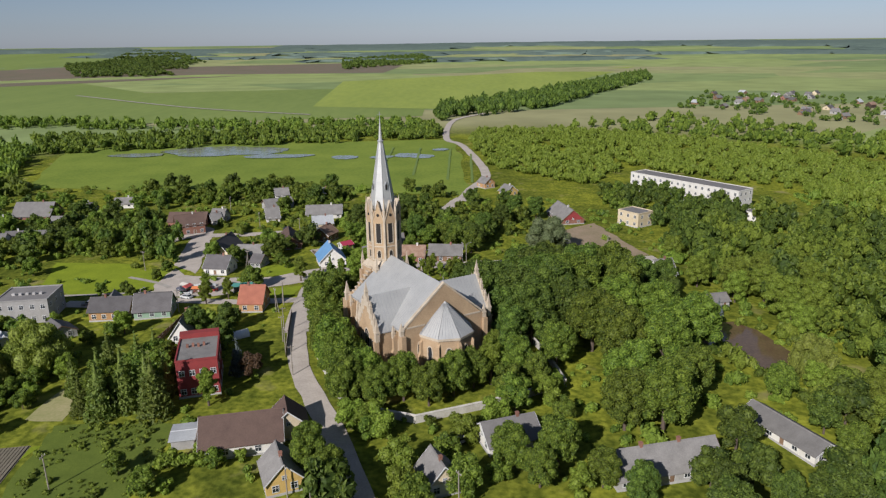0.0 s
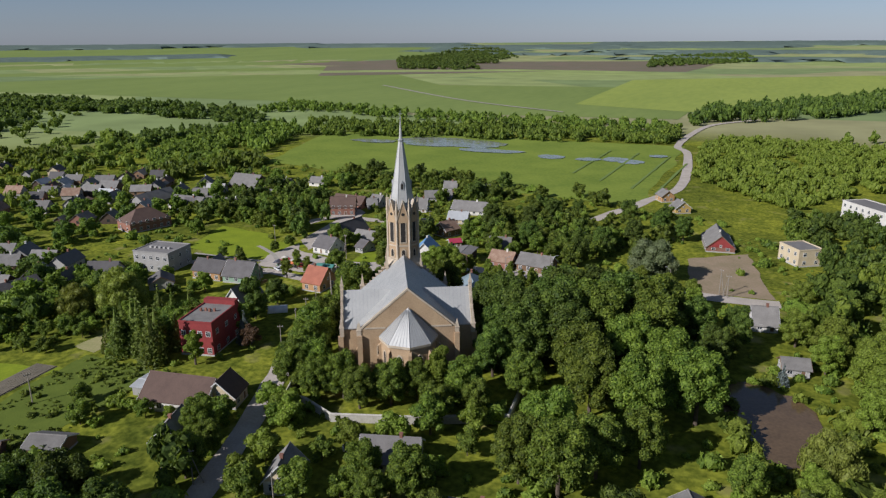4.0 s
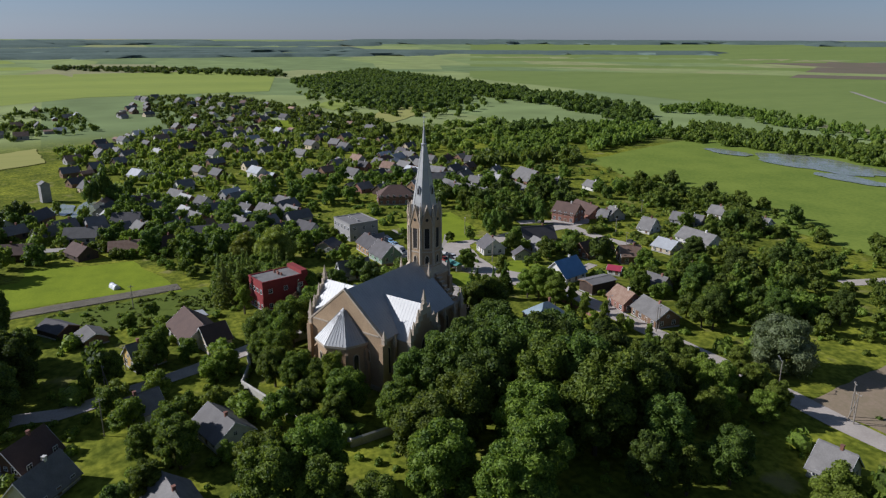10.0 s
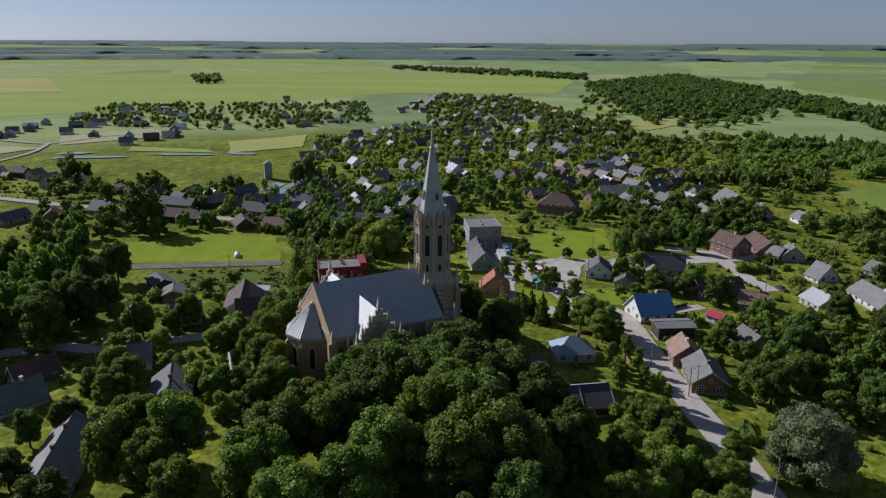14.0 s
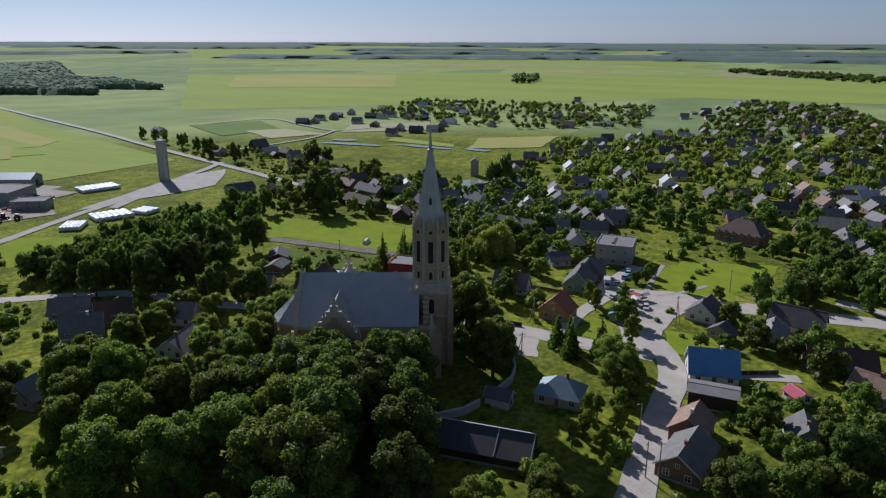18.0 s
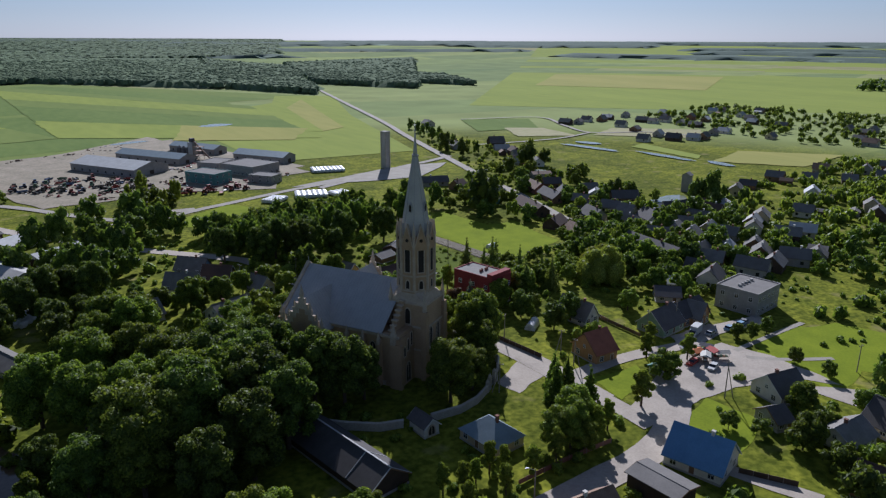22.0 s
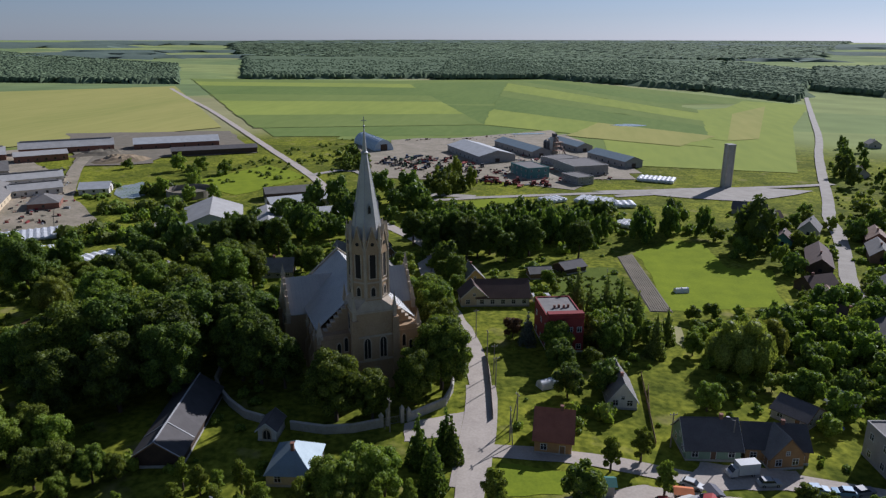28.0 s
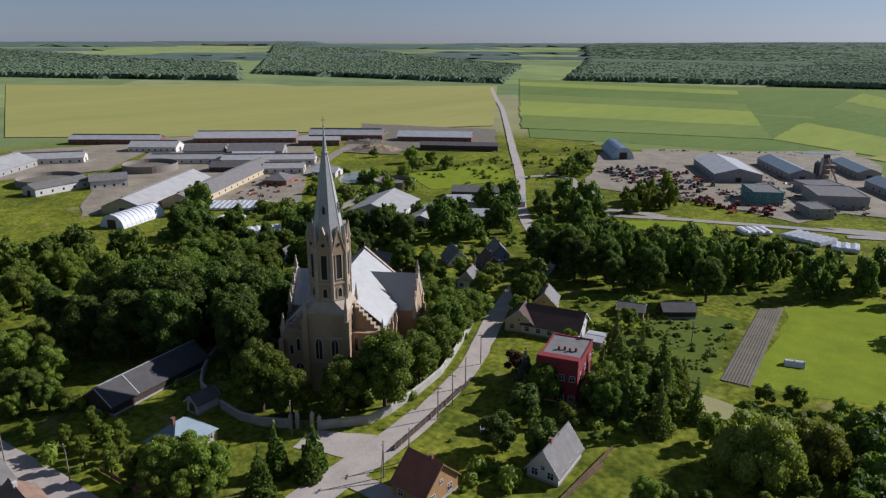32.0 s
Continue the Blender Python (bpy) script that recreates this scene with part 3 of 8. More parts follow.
    base = [bm.verts.new((x, y, 12.25)) for x, y in out]
    peak = bm.verts.new((EAST + 0.4, 0, 19.7))
    for i in range(len(base) - 1):
        bm.faces.new((base[i], base[i + 1], peak))
    bm.faces.new((base[-1], base[0], peak))
    bm.faces.new(base)
    apse_roof = part("apse_roof", bm, ZINC, church, "faceted pale zinc apse roof")
    bm = bmesh.new()
    for i in range(len(out) - 1):
        (x0, y0), (x1, y1) = out[i], out[i + 1]
        for k in range(0, 7):
            t = k / 6
            x, y = x0 + (x1 - x0) * t, y0 + (y1 - y0) * t
            add_tube(bm, (x, y, 12.3), (EAST + 0.4 + (x - EAST - 0.4) * 0.08, y * 0.08, 19.2), 0.05, 0.03, 4)
    part("seam", bm, ZINC_SEAM, apse_roof)
    for i in range(1, len(ring) - 2):
        (x0, y0), (x1, y1) = ring[i], ring[i + 1]
        head = math.degrees(math.atan2((y0 + y1) / 2, (x0 + x1) / 2 - AX))
        lancet("apse_window", 1.3, 5.6, church, face_at((x0 + x1) / 2, (y0 + y1) / 2, 4.0, head))
        a = math.atan2(y1, x1 - AX) if i < len(ring) - 3 else None
    for x, y in ring[1:-1]:
        d = Vector((x - AX, y, 0)).normalized()
        bm = prism([(-0.5, -0.4, -1.2), (1.0, -0.4, -1.2), (1.0, -0.4, 6.5), (0.55, -0.4, 7.8), (0.55, -0.4, 10.2), (-0.5, -0.4, 11.4)], (0, 0.8, 0))
        ob = part("apse_buttress", bm, BRICK_TAN, church)
        ob.matrix_local = pose(x, y, 0, 0, 0, math.degrees(math.atan2(d.y, d.x)))
    # transepts
    for s in (-1, 1):
        T0, T1, OUT, TE, TR = 17.6, 28.4, 16.6, 12.6, 20.6
        mid = (T0 + T1) / 2
        part("transept_wall", prism([(T0, s * 8, -1.2), (T1, s * 8, -1.2), (T1, s * 8, TE), (mid, s * 8, TR - 0.3), (T0, s * 8, TE)], (0, s * (OUT - 8), 0)), BRICK_TAN, church)
        for e, t in ((-1, T0 - 0.25), (1, T1 + 0.25)):
            roof = part("transept_roof", prism([(t, s * 6.0, TE - 0.2), (t, s * (OUT - 0.5), TE - 0.2), (mid, s * (OUT - 0.5), TR), (mid, s * 2.5, TR)], (0, 0, 0.22)), ZINC, church, "pale zinc transept roof")
            bm = bmesh.new()
            for k in range(11):
                y = 6.2 + k * 0.95
                add_prism(bm, [(t, s * y, TE + 0.02), (t, s * (y + 0.07), TE + 0.02), (mid, s * (y + 0.07), TR + 0.22), (mid, s * y, TR + 0.22)], (0, 0, 0.05))
            part("seam", bm, ZINC_SEAM, roof)
            # crow-stepped parapet with small pinnacles
            for k in range(6):
                f = k / 6
                x0 = t + (mid - t) * f
                z = TE + (TR - TE) * (f + 1 / 6)
                x1 = t + (mid - t) * (f + 1 / 6)
                part("gable_step", box(min(x0, x1), max(x0, x1), min(s * (OUT - 0.55), s * (OUT + 0.15)), max(s * (OUT - 0.55), s * (OUT + 0.15)), TE - 0.4 + (TR - TE) * f - 0.6, z + 0.45), STONE, church)
                if k in (1, 3):
                    pinnacle(church, (x0 + x1) / 2, s * (OUT - 0.2), z + 0.3, 0.26, 2.3)
            pinnacle(church, t, s * (OUT - 0.1), TE - 2.0, 0.55, 6.4, "corner_pinnacle")
            part("transept_buttress", prism([(t - 0.45, s * (OUT - 0.4), -1.2), (t + 0.45, s * (OUT - 0.4), -1.2), (t + 0.45, s * (OUT - 0.4), TE - 2), (t - 0.45, s * (OUT - 0.4), TE - 2)], (0, s * 1.3, 0)), BRICK_TAN, church)
        pinnacle(church, mid, s * (OUT - 0.2), TR - 0.2, 0.42, 4.4, "gable_pinnacle")
        lancet("transept_window", 2.6, 8.0, church, face_at(mid, s * OUT, 4.2, 90 * s))
        for dx in (-3.4, 3.4):
            lancet("transept_window", 1.1, 5.0, church, face_at(mid + dx, s * OUT, 5.0, 90 * s))
        # nave side windows and buttresses
        for x in (6.0, 10.6, 15.2, 31.0):
            lancet("nave_window", 1.5, 7.0, church, face_at(x, s * (HALF - 0.45), 4.0, 90 * s))
        for x in (3.7, 8.3, 12.9, 29.6):
            part("nave_buttress", prism([(x - 0.45, s * (HALF - 0.6), -1.2), (x - 0.45, s * (HALF + 1.4), -1.2), (x - 0.45, s * (HALF + 1.4), 6.8), (x - 0.45, s * (HALF + 0.8), 8.0), (x - 0.45, s * (HALF + 0.8), 11.2), (x - 0.45, s * (HALF - 0.4), 12.6)], (0.9, 0, 0)), BRICK_TAN, church)
            pinnacle(church, x, s * (HALF + 0.6), 11.0, 0.38, 3.6)
    # west front, stepped up to the tower
    for s in (-1, 1):
        for k in range(8):
            y0, y1 = 4.6 + (7 - k) * 0.88, 4.6 + (8 - k) * 0.88
            z = 13.2 + k * 1.0
            part("west_step", box(0.6, 1.9, min(s * y0, s * y1), max(s * y0, s * y1), -1.2, z), BRICK_TAN, church)
            part("step_coping", box(0.45, 2.05, min(s * y0, s * y1) - 0.06, max(s * y0, s * y1) + 0.06, z, z + 0.28), STONE, church)
        part("west_wall", box(-1.9, 2.2, min(s * 4.4, s * (HALF - 0.1)), max(s * 4.4, s * (HALF - 0.1)), -1.2, 12.9), BRICK_TAN, church)
        pinnacle(church, -0.2, s * (HALF + 0.1), 11.5, 0.62, 6.0, "corner_pinnacle")
        part("west_buttress", box(-2.6, 0.6, s * HALF - 0.6, s * HALF + 0.6, -1.2, 11.6), BRICK_TAN, church)
        for y, z, h in ((6.2, 11.2, 3.4), (7.9, 10.4, 3.0), (9.6, 9.4, 2.4)):
            lancet("west_window", 0.8, h, church, face_at(-1.9, s * y, z - 1.6, 180))
        lancet("west_niche", 2.0, 5.0, church, face_at(-1.9, s * 7.8, 0.6, 180))
    # tower: square stage
    part("tower_base", box(-5.0, 4.7, -4.85, 4.85, -1.2, 20.0), BRICK_TAN, church)
    for z in (7.6, 13.6, 19.6):
        part("tower_band", box(-5.2, 4.9, -5.05, 5.05, z, z + 0.45), STONE, church)
    bm = bmesh.new()
    b = [bm.verts.new(p) for p in ((-5.0, -4.85, 20.05), (4.7, -4.85, 20.05), (4.7, 4.85, 20.05), (-5.0, 4.85, 20.05))]
    t = [bm.verts.new((4.5 * math.cos(radians(22.5 + 45 * k)), 4.5 * math.sin(radians(22.5 + 45 * k)), 22.6)) for k in range(8)]
    sides = [(1, (7, 0)), (2, (1, 2)), (3, (3, 4)), (0, (5, 6))]
    for ci, (k0, k1) in ((2, (0, 1)), (3, (2, 3)), (0, (4, 5)), (1, (6, 7))):
        bm.faces.new((b[ci], t[k1], t[k0]))
    for (c0, c1), (k0, k1) in (((1, 2), (7, 0)), ((2, 3), (1, 2)), ((3, 0), (3, 4)), ((0, 1), (5, 6))):
        bm.faces.new((b[c0], b[c1], t[k1], t[k0]))
    bm.faces.new(t)
    bm.faces.new(b[::-1])
    part("broach", bm, STONE, church)
    for sx, sy in ((-1, -1), (-1, 1), (1, -1), (1, 1)):
        cx, cy = (-5.0 if sx < 0 else 4.7), sy * 4.85
        part("tower_buttress", prism([(cx - 0.75, cy - 0.75, -1.2), (cx + 0.75, cy - 0.75, -1.2), (cx + 0.75, cy + 0.75, -1.2), (cx - 0.75, cy + 0.75, -1.2)], (0, 0, 19.4)), BRICK_TAN, church)
        pinnacle(church, cx * 0.98, cy * 0.98, 18.2, 0.42, 6.4, "tower_pinnacle")
    for y in (-1.9, 1.9):
        lancet("tower_window", 1.5, 5.0, church, face_at(-5.0, y, 8.4, 180), fill=DARK_OPENING)
    lancet("portal", 2.8, 6.0, church, face_at(-5.0, 0, -0.2, 180), label="deep stone portal with dark doors", fill=DARK_OPENING)
    for s in (-1, 1):
        lancet("tower_window", 1.4, 4.0, church, face_at(-0.2, s * 4.85, 14.4, 90 * s), fill=DARK_OPENING)
    # belfry: octagon
    RO = 4.62
    bm = bmesh.new()
    add_ngon_tower(bm, 8, RO, RO, 20.5, 36.6, radians(22.5))
    part("belfry", bm, BRICK_TAN, church, "octagonal tan brick belfry")
    for z, r in ((22.6, RO + 0.2), (26.4, RO + 0.16)):
        bm = bmesh.new()
        add_ngon_tower(bm, 8, r, r, z, z + 0.35, radians(22.5))
        part("belfry_band", bm, STONE, church)
    flat = RO * math.cos(radians(22.5))
    for k in range(8):
        a = 45 * k
        c, s = math.cos(radians(a)), math.sin(radians(a))
        # open arches, closed by a dark sheet in place of the shade within
        lancet("belfry_louvre", 1.35, 6.8, church, face_at(flat * c, flat * s, 27.6, a), fill=DARK_OPENING)
        lancet("belfry_louvre", 0.95, 2.1, church, face_at(flat * c, flat * s, 23.3, a), fill=DARK_OPENING)
        w = RO * math.sin(radians(22.5)) * 1.03
        bm = prism([(-w, -0.15, 33.2), (w, -0.15, 33.2), (0, -0.15, 39.2)], (0, 0.55, 0))
        g = part("wimperg", bm, BRICK_TAN, church)
        g.matrix_local = pose(flat * c, flat * s, 0, 0, 0, a + 90)
        for e in (-1, 1):
            bm = prism([(e * (w + 0.05), -0.3, 33.0), (e * (w + 0.05), -0.3, 33.5), (0, -0.3, 39.7), (0, -0.3, 39.1)], (0, 0.8, 0))
            part("coping", bm, STONE, g)
        bm = bmesh.new()
        add_ngon_tower(bm, 10, 0.42, 0.42, -0.1, 0.1)
        o = part("roundel", bm, DARK_OPENING, g)
        o.matrix_local = pose(0, -0.16, 35.6, 90, 0, 0)
        bm = bmesh.new()
        add_ngon_tower(bm, 6, 0.42, 0.36, 22.6, 36.4)
        add_ngon_tower(bm, 6, 0.5, 0.5, 36.4, 36.9)
        add_ngon_tower(bm, 6, 0.42, 0.0, 36.9, 40.6)
        q = part("corner_shaft", bm, STONE, church)
        q.matrix_local = pose(RO * 0.985 * math.cos(radians(a + 22.5)), RO * 0.985 * math.sin(radians(a + 22.5)), 0)
        # small roof of each gable, running back into the spire
        bm = bmesh.new()
        v = [bm.verts.new(p) for p in ((-w, 0.0, 33.6), (0, 0.0, 39.2), (w, 0.0, 33.6), (0, 3.0, 39.2))]
        bm.faces.new((v[0], v[1], v[3]))
        bm.faces.new((v[1], v[2], v[3]))
        bm.faces.new((v[0], v[3], v[2]))
        o = part("gable_roof", bm, ZINC, church)
        o.matrix_local = pose(flat * c, flat * s, 0, 0, 0, a + 90)
    bm = bmesh.new()
    add_ngon_tower(bm, 8, 3.95, 0.62, 35.5, 55.4, radians(22.5))
    spire = part("spire", bm, ZINC, church, "slender octagonal zinc-clad spire")
    bm = bmesh.new()
    for k in range(8):
        a = radians(22.5 + 45 * k)
        add_tube(bm, (3.95 * math.cos(a), 3.95 * math.sin(a), 35.5), (0.62 * math.cos(a), 0.62 * math.sin(a), 55.4), 0.09, 0.05, 5)
    for j in range(1, 9):
        z = 35.5 + j * 2.2
        r = 3.95 + (0.62 - 3.95) * (z - 35.5) / 19.9
        for k in range(8):
            a, b = radians(22.5 + 45 * k), radians(67.5 + 45 * k)
            add_tube(bm, (r * math.cos(a), r * math.sin(a), z), (r * math.cos(b), r * math.sin(b), z), 0.035, 0.035, 4)
    part("seam", bm, ZINC_SEAM, spire)
    for k in range(0, 8, 2):
        a = 45 * k
        z, r = 43.0, (3.95 + (0.62 - 3.95) * (43.0 - 35.5) / 19.9) * math.cos(radians(22.5))
        bm = prism([(-0.45, -0.25, -0.9), (0.45, -0.25, -0.9), (0.45, -0.25, 0.7), (0, -0.25, 1.6), (-0.45, -0.25, 0.7)], (0, 0.9, 0))
        d = part("lucarne", bm, ZINC_SEAM, spire)
        d.matrix_local = pose(r * math.cos(radians(a)), r * math.sin(radians(a)), z, 0, 0, a + 90)
        part("shutter", prism([(-0.3, -0.28, -0.7), (0.3, -0.28, -0.7), (0.3, -0.28, 0.6), (0, -0.28, 1.2), (-0.3, -0.28, 0.6)], (0, 0.1, 0)), DARK_OPENING, d)
    bm = bmesh.new()
    add_ngon_tower(bm, 8, 0.78, 0.86, 55.2, 55.6, radians(22.5))
    add_ngon_tower(bm, 8, 0.86, 0.5, 55.6, 55.9, radians(22.5))
    part("collar", bm, ZINC_SEAM, spire)
    bm = bmesh.new()
    add_ngon_tower(bm, 8, 0.52, 0.1, 55.9, 61.2, radians(22.5))
    part("spire_tip", bm, ZINC, spire)
    bm = bmesh.new()
    bmesh.ops.create_uvsphere(bm, u_segments=10, v_segments=7, radius=0.24, matrix=Matrix.Translation((0, 0, 61.3)))
    part("ball", bm, ZINC_SEAM, spire)
    bm = bmesh.new()
    add_box(bm, -0.06, 0.06, -0.06, 0.06, 61.4, 63.4)
    add_box(bm, -0.05, 0.05, -0.55, 0.55, 62.5, 62.64)
    part("cross", bm, ZINC_SEAM, spire)


build_church()

# ---- kinds of things: houses ----
def frame_mesh(w, h):
    """Frame, mullion and transom in one piece."""
    f = 0.11
    xs = [-w / 2 - f, -w / 2, -0.04, 0.04, w / 2, w / 2 + f]
    zs = [-f, 0, h * 0.62, h * 0.62 + 0.07, h, h + f]
    bm = bmesh.new()
    grid = [[bm.verts.new((x, 0.04, z)) for x in xs] for z in zs]
    faces = [bm.faces.new((grid[j][i], grid[j][i + 1], grid[j + 1][i + 1], grid[j + 1][i])) for j in range(5) for i in range(5) if not (i in (1, 3) and j in (1, 3))]
    top = bmesh.ops.extrude_face_region(bm, geom=faces)
    for v in top["geom"]:
        if isinstance(v, bmesh.types.BMVert):
            v.co.y = -0.07
    bmesh.ops.recalc_face_normals(bm, faces=bm.faces)
    me = bpy.data.meshes.new("window")
    bm.to_mesh(me)
    bm.free()
    me.materials.append(FRAME)
    return me


def pane_mesh(w, h):
    bm = box(-w / 2, w / 2, -0.025, 0.05, 0, h)
    me = bpy.data.meshes.new("pane")
    bm.to_mesh(me)
    bm.free()
    me.materials.append(GLASS)
    return me


WINDOW, PANE = frame_mesh(1.15, 1.3), pane_mesh(1.15, 1.3)
SMALL_WINDOW, SMALL_PANE = frame_mesh(0.7, 0.8), pane_mesh(0.7, 0.8)
FAR_PANE = pane_mesh(1.2, 1.3)


def put_window(parent, x, y, z, heading, small=False, fine=True):
    m = pose(x, y, z, 0, 0, heading + 90)
    if not fine:
        return shared("window", FAR_PANE, parent, m)
    w = shared("window", SMALL_WINDOW if small else WINDOW, parent, m)
    shared("pane", SMALL_PANE if small else PANE, w, Matrix())


def gable_walls(bm, L, W, eave, ridge, z0=-1.0):
    add_prism(bm, [(-L / 2, -W / 2, z0), (-L / 2, W / 2, z0), (-L / 2, W / 2, eave), (-L / 2, 0, ridge), (-L / 2, -W / 2, eave)], (L, 0, 0))


def gable_roof(bm, L, W, eave, ridge, over=0.45, thick=0.16):
    k = (ridge - eave) / (W / 2)
    for s in (-1, 1):
        y = s * (W / 2 + over)
        add_prism(bm, [(-L / 2 - over, y, eave - k * over + 0.05), (L / 2 + over, y, eave - k * over + 0.05), (L / 2 + over, 0, ridge + 0.05), (-L / 2 - over, 0, ridge + 0.05)], (0, 0, thick))


def hip_roof(bm, L, W, eave, ridge, over=0.4):
    a, b, r = L / 2 + over, W / 2 + over, max(0.0, L / 2 - W / 2)
    z = eave - 0.1
    base = [bm.verts.new(p) for p in ((-a, -b, z), (a, -b, z), (a, b, z), (-a, b, z))]
    t = [bm.verts.new((-r - 0.02, 0, ridge)), bm.verts.new((r + 0.02, 0, ridge))]
    for q in ((base[0], base[1], t[1], t[0]), (base[1], base[2], t[1]), (base[2], base[3], t[0], t[1]), (base[3], base[0], t[0]), base[::-1]):
        bm.faces.new(q)


HOUSES = random.Random(7)


def house(x, y, rot, L, W, ridge, eave, wall="white", roof="slate", chimneys=1, near=True, hip=False, gable=None, name="house", what="", storeys=1, dormer=False, plinth=True, windows=True, group=""):
    """A pitched-roof house; its ridge runs along the local x axis."""
    what = what or f"{WALL_WORDS[wall]} {name.replace('_', ' ')} with a {ROOF_WORDS[roof]} {'hipped' if hip else 'gable'} roof"
    h = thing(name, x, y, rot, what, name.split("_")[-1], group)
    keep_clear(x, y, rot, L, W)
    bm = bmesh.new()
    if hip:
        add_box(bm, -L / 2, L / 2, -W / 2, W / 2, -1.0, eave)
    else:
        gable_walls(bm, L, W, eave, ridge - 0.05)
    part("wall", bm, PLASTER[wall], h)
    if gable:
        for s in (-1, 1):
            g = eave + 0.05
            part("gable_cladding", prism([(s * (L / 2 + 0.04), -W / 2 + 0.1, g), (s * (L / 2 + 0.04), W / 2 - 0.1, g), (s * (L / 2 + 0.04), 0, ridge - 0.15)], (s * 0.05, 0, 0)), PLASTER[gable], h)
    if near and plinth:
        part("plinth", box(-L / 2 - 0.08, L / 2 + 0.08, -W / 2 - 0.08, W / 2 + 0.08, -1.0, 0.45), CONCRETE, h)
    bm = bmesh.new()
    (hip_roof if hip else gable_roof)(bm, L, W, eave, ridge)
    part("roof", bm, ROOFS[roof], h)
    if near and not hip:
        k = (ridge - eave) / (W / 2)
        part("ridge_cap", prism([(-L / 2 - 0.45, -0.22, ridge + 0.12), (-L / 2 - 0.45, 0.22, ridge + 0.12), (-L / 2 - 0.45, 0, ridge + 0.33)], (L + 0.9, 0, 0)), ROOFS[roof], h)
        for s in (-1, 1):
            for e in (-1, 1):
                xx = e * (L / 2 + 0.46)
                part("bargeboard", prism([(xx, s * (W / 2 + 0.45), eave - k * 0.45 - 0.12), (xx, s * (W / 2 + 0.45), eave - k * 0.45 + 0.2), (xx, 0, ridge + 0.2), (xx, 0, ridge - 0.12)], (e * 0.05, 0, 0)), FRAME if wall in ("white", "yellow", "green", "cream", "wood") else PLASTER["wood"], h)
    for c in range(chimneys):
        cx = L * (0.18 - 0.36 * c) + HOUSES.uniform(-0.6, 0.6)
        bm = box(cx - 0.3, cx + 0.3, -0.3, 0.3, ridge - 1.0, ridge + 1.0)
        add_box(bm, cx - 0.38, cx + 0.38, -0.38, 0.38, ridge + 0.85, ridge + 1.05)
        part("chimney", bm, PLASTER["brick"] if HOUSES.random() < 0.6 else PLASTER["white"], h)
    if not windows:
        return h
    if near:
        for lev in range(storeys):
            z = 0.95 + lev * 2.8
            n = max(2, int(L / 2.9))
            for s in (-1, 1):
                for k in range(n):
                    xx = -L / 2 + (k + 0.5) * L / n
                    if lev == 0 and k == n // 2 and s == -1:
                        d = part("door", box(xx - 0.5, xx + 0.5, -W / 2 - 0.06, -W / 2 + 0.05, 0.1, 2.1), PLASTER["wood"], h)
                        part("door_frame", box(xx - 0.6, xx + 0.6, -W / 2 - 0.04, -W / 2 + 0.04, 0.05, 2.2), FRAME, h)
                        continue
                    put_window(h, xx, s * W / 2, z, 90 * s)
            for e in (-1, 1):
                for yy in (-W / 4, W / 4):
                    put_window(h, e * L / 2, yy, z, 0 if e > 0 else 180)
        if ridge - eave > 2.2 and not hip:
            for e in (-1, 1):
                put_window(h, e * (L / 2 + (0.08 if gable else 0)), 0, eave + 0.25, 0 if e > 0 else 180, True)
    else:
        for s in (-1, 1):
            for xx in (-L / 4, L / 4) if math.hypot(x, y) < 260 else (L * HOUSES.uniform(-0.2, 0.2),):
                put_window(h, xx, s * W / 2, 1.0, 90 * s, fine=False)
        for e in (-1, 1):
            put_window(h, e * L / 2, 0, 1.0, 0 if e > 0 else 180, fine=False)
    return h


def flat_block(x, y, rot, L, W, H, wall, roof, name, what, storeys, bays, category="building", rim=0.35, skip=0.0):
    """A flat-roofed block with parapet and rows of windows."""
    h = thing(name, x, y, rot, what, category)
    keep_clear(x, y, rot, L, W)
    part("wall", box(-L / 2, L / 2, -W / 2, W / 2, -1.0, H), PLASTER[wall], h)
    part("roof", box(-L / 2 + 0.3, L / 2 - 0.3, -W / 2 + 0.3, W / 2 - 0.3, H, H + 0.08), ROOFS[roof], h)
    for x0, x1, y0, y1 in ((-L / 2 - 0.1, L / 2 + 0.1, -W / 2 - 0.1, -W / 2 + 0.25), (-L / 2 - 0.1, L / 2 + 0.1, W / 2 - 0.25, W / 2 + 0.1), (-L / 2 - 0.1, -L / 2 + 0.25, -W / 2 + 0.25, W / 2 - 0.25), (L / 2 - 0.25, L / 2 + 0.1, -W / 2 + 0.25, W / 2 - 0.25)):
        part("parapet", box(x0, x1, y0, y1, H - 0.1, H + rim), PLASTER[wall], h)
    part("plinth", box(-L / 2 - 0.06, L / 2 + 0.06, -W / 2 - 0.06, W / 2 + 0.06, -1.0, 0.5), CONCRETE, h)
    step = H / storeys
    for lev in range(storeys):
        for k in range(bays):
            for s in (-1, 1):
                put_window(h, -L / 2 + (k + 0.5) * L / bays, s * W / 2, lev * step + 1.0, 90 * s)
        for k in range(max(1, int(W / 4))):
            n = max(1, int(W / 4))
            for e in (-1, 1):
                put_window(h, e * L / 2, -W / 2 + (k + 0.5) * W / n, lev * step + 1.0, 0 if e > 0 else 180)
    return h


def roof_vent(h, x, y, z, s=0.6, tall=0.8, mat=None):
    part("roof_vent", box(x - s / 2, x + s / 2, y - s / 2, y + s / 2, z, z + tall), mat or PLASTER["brick"], h)


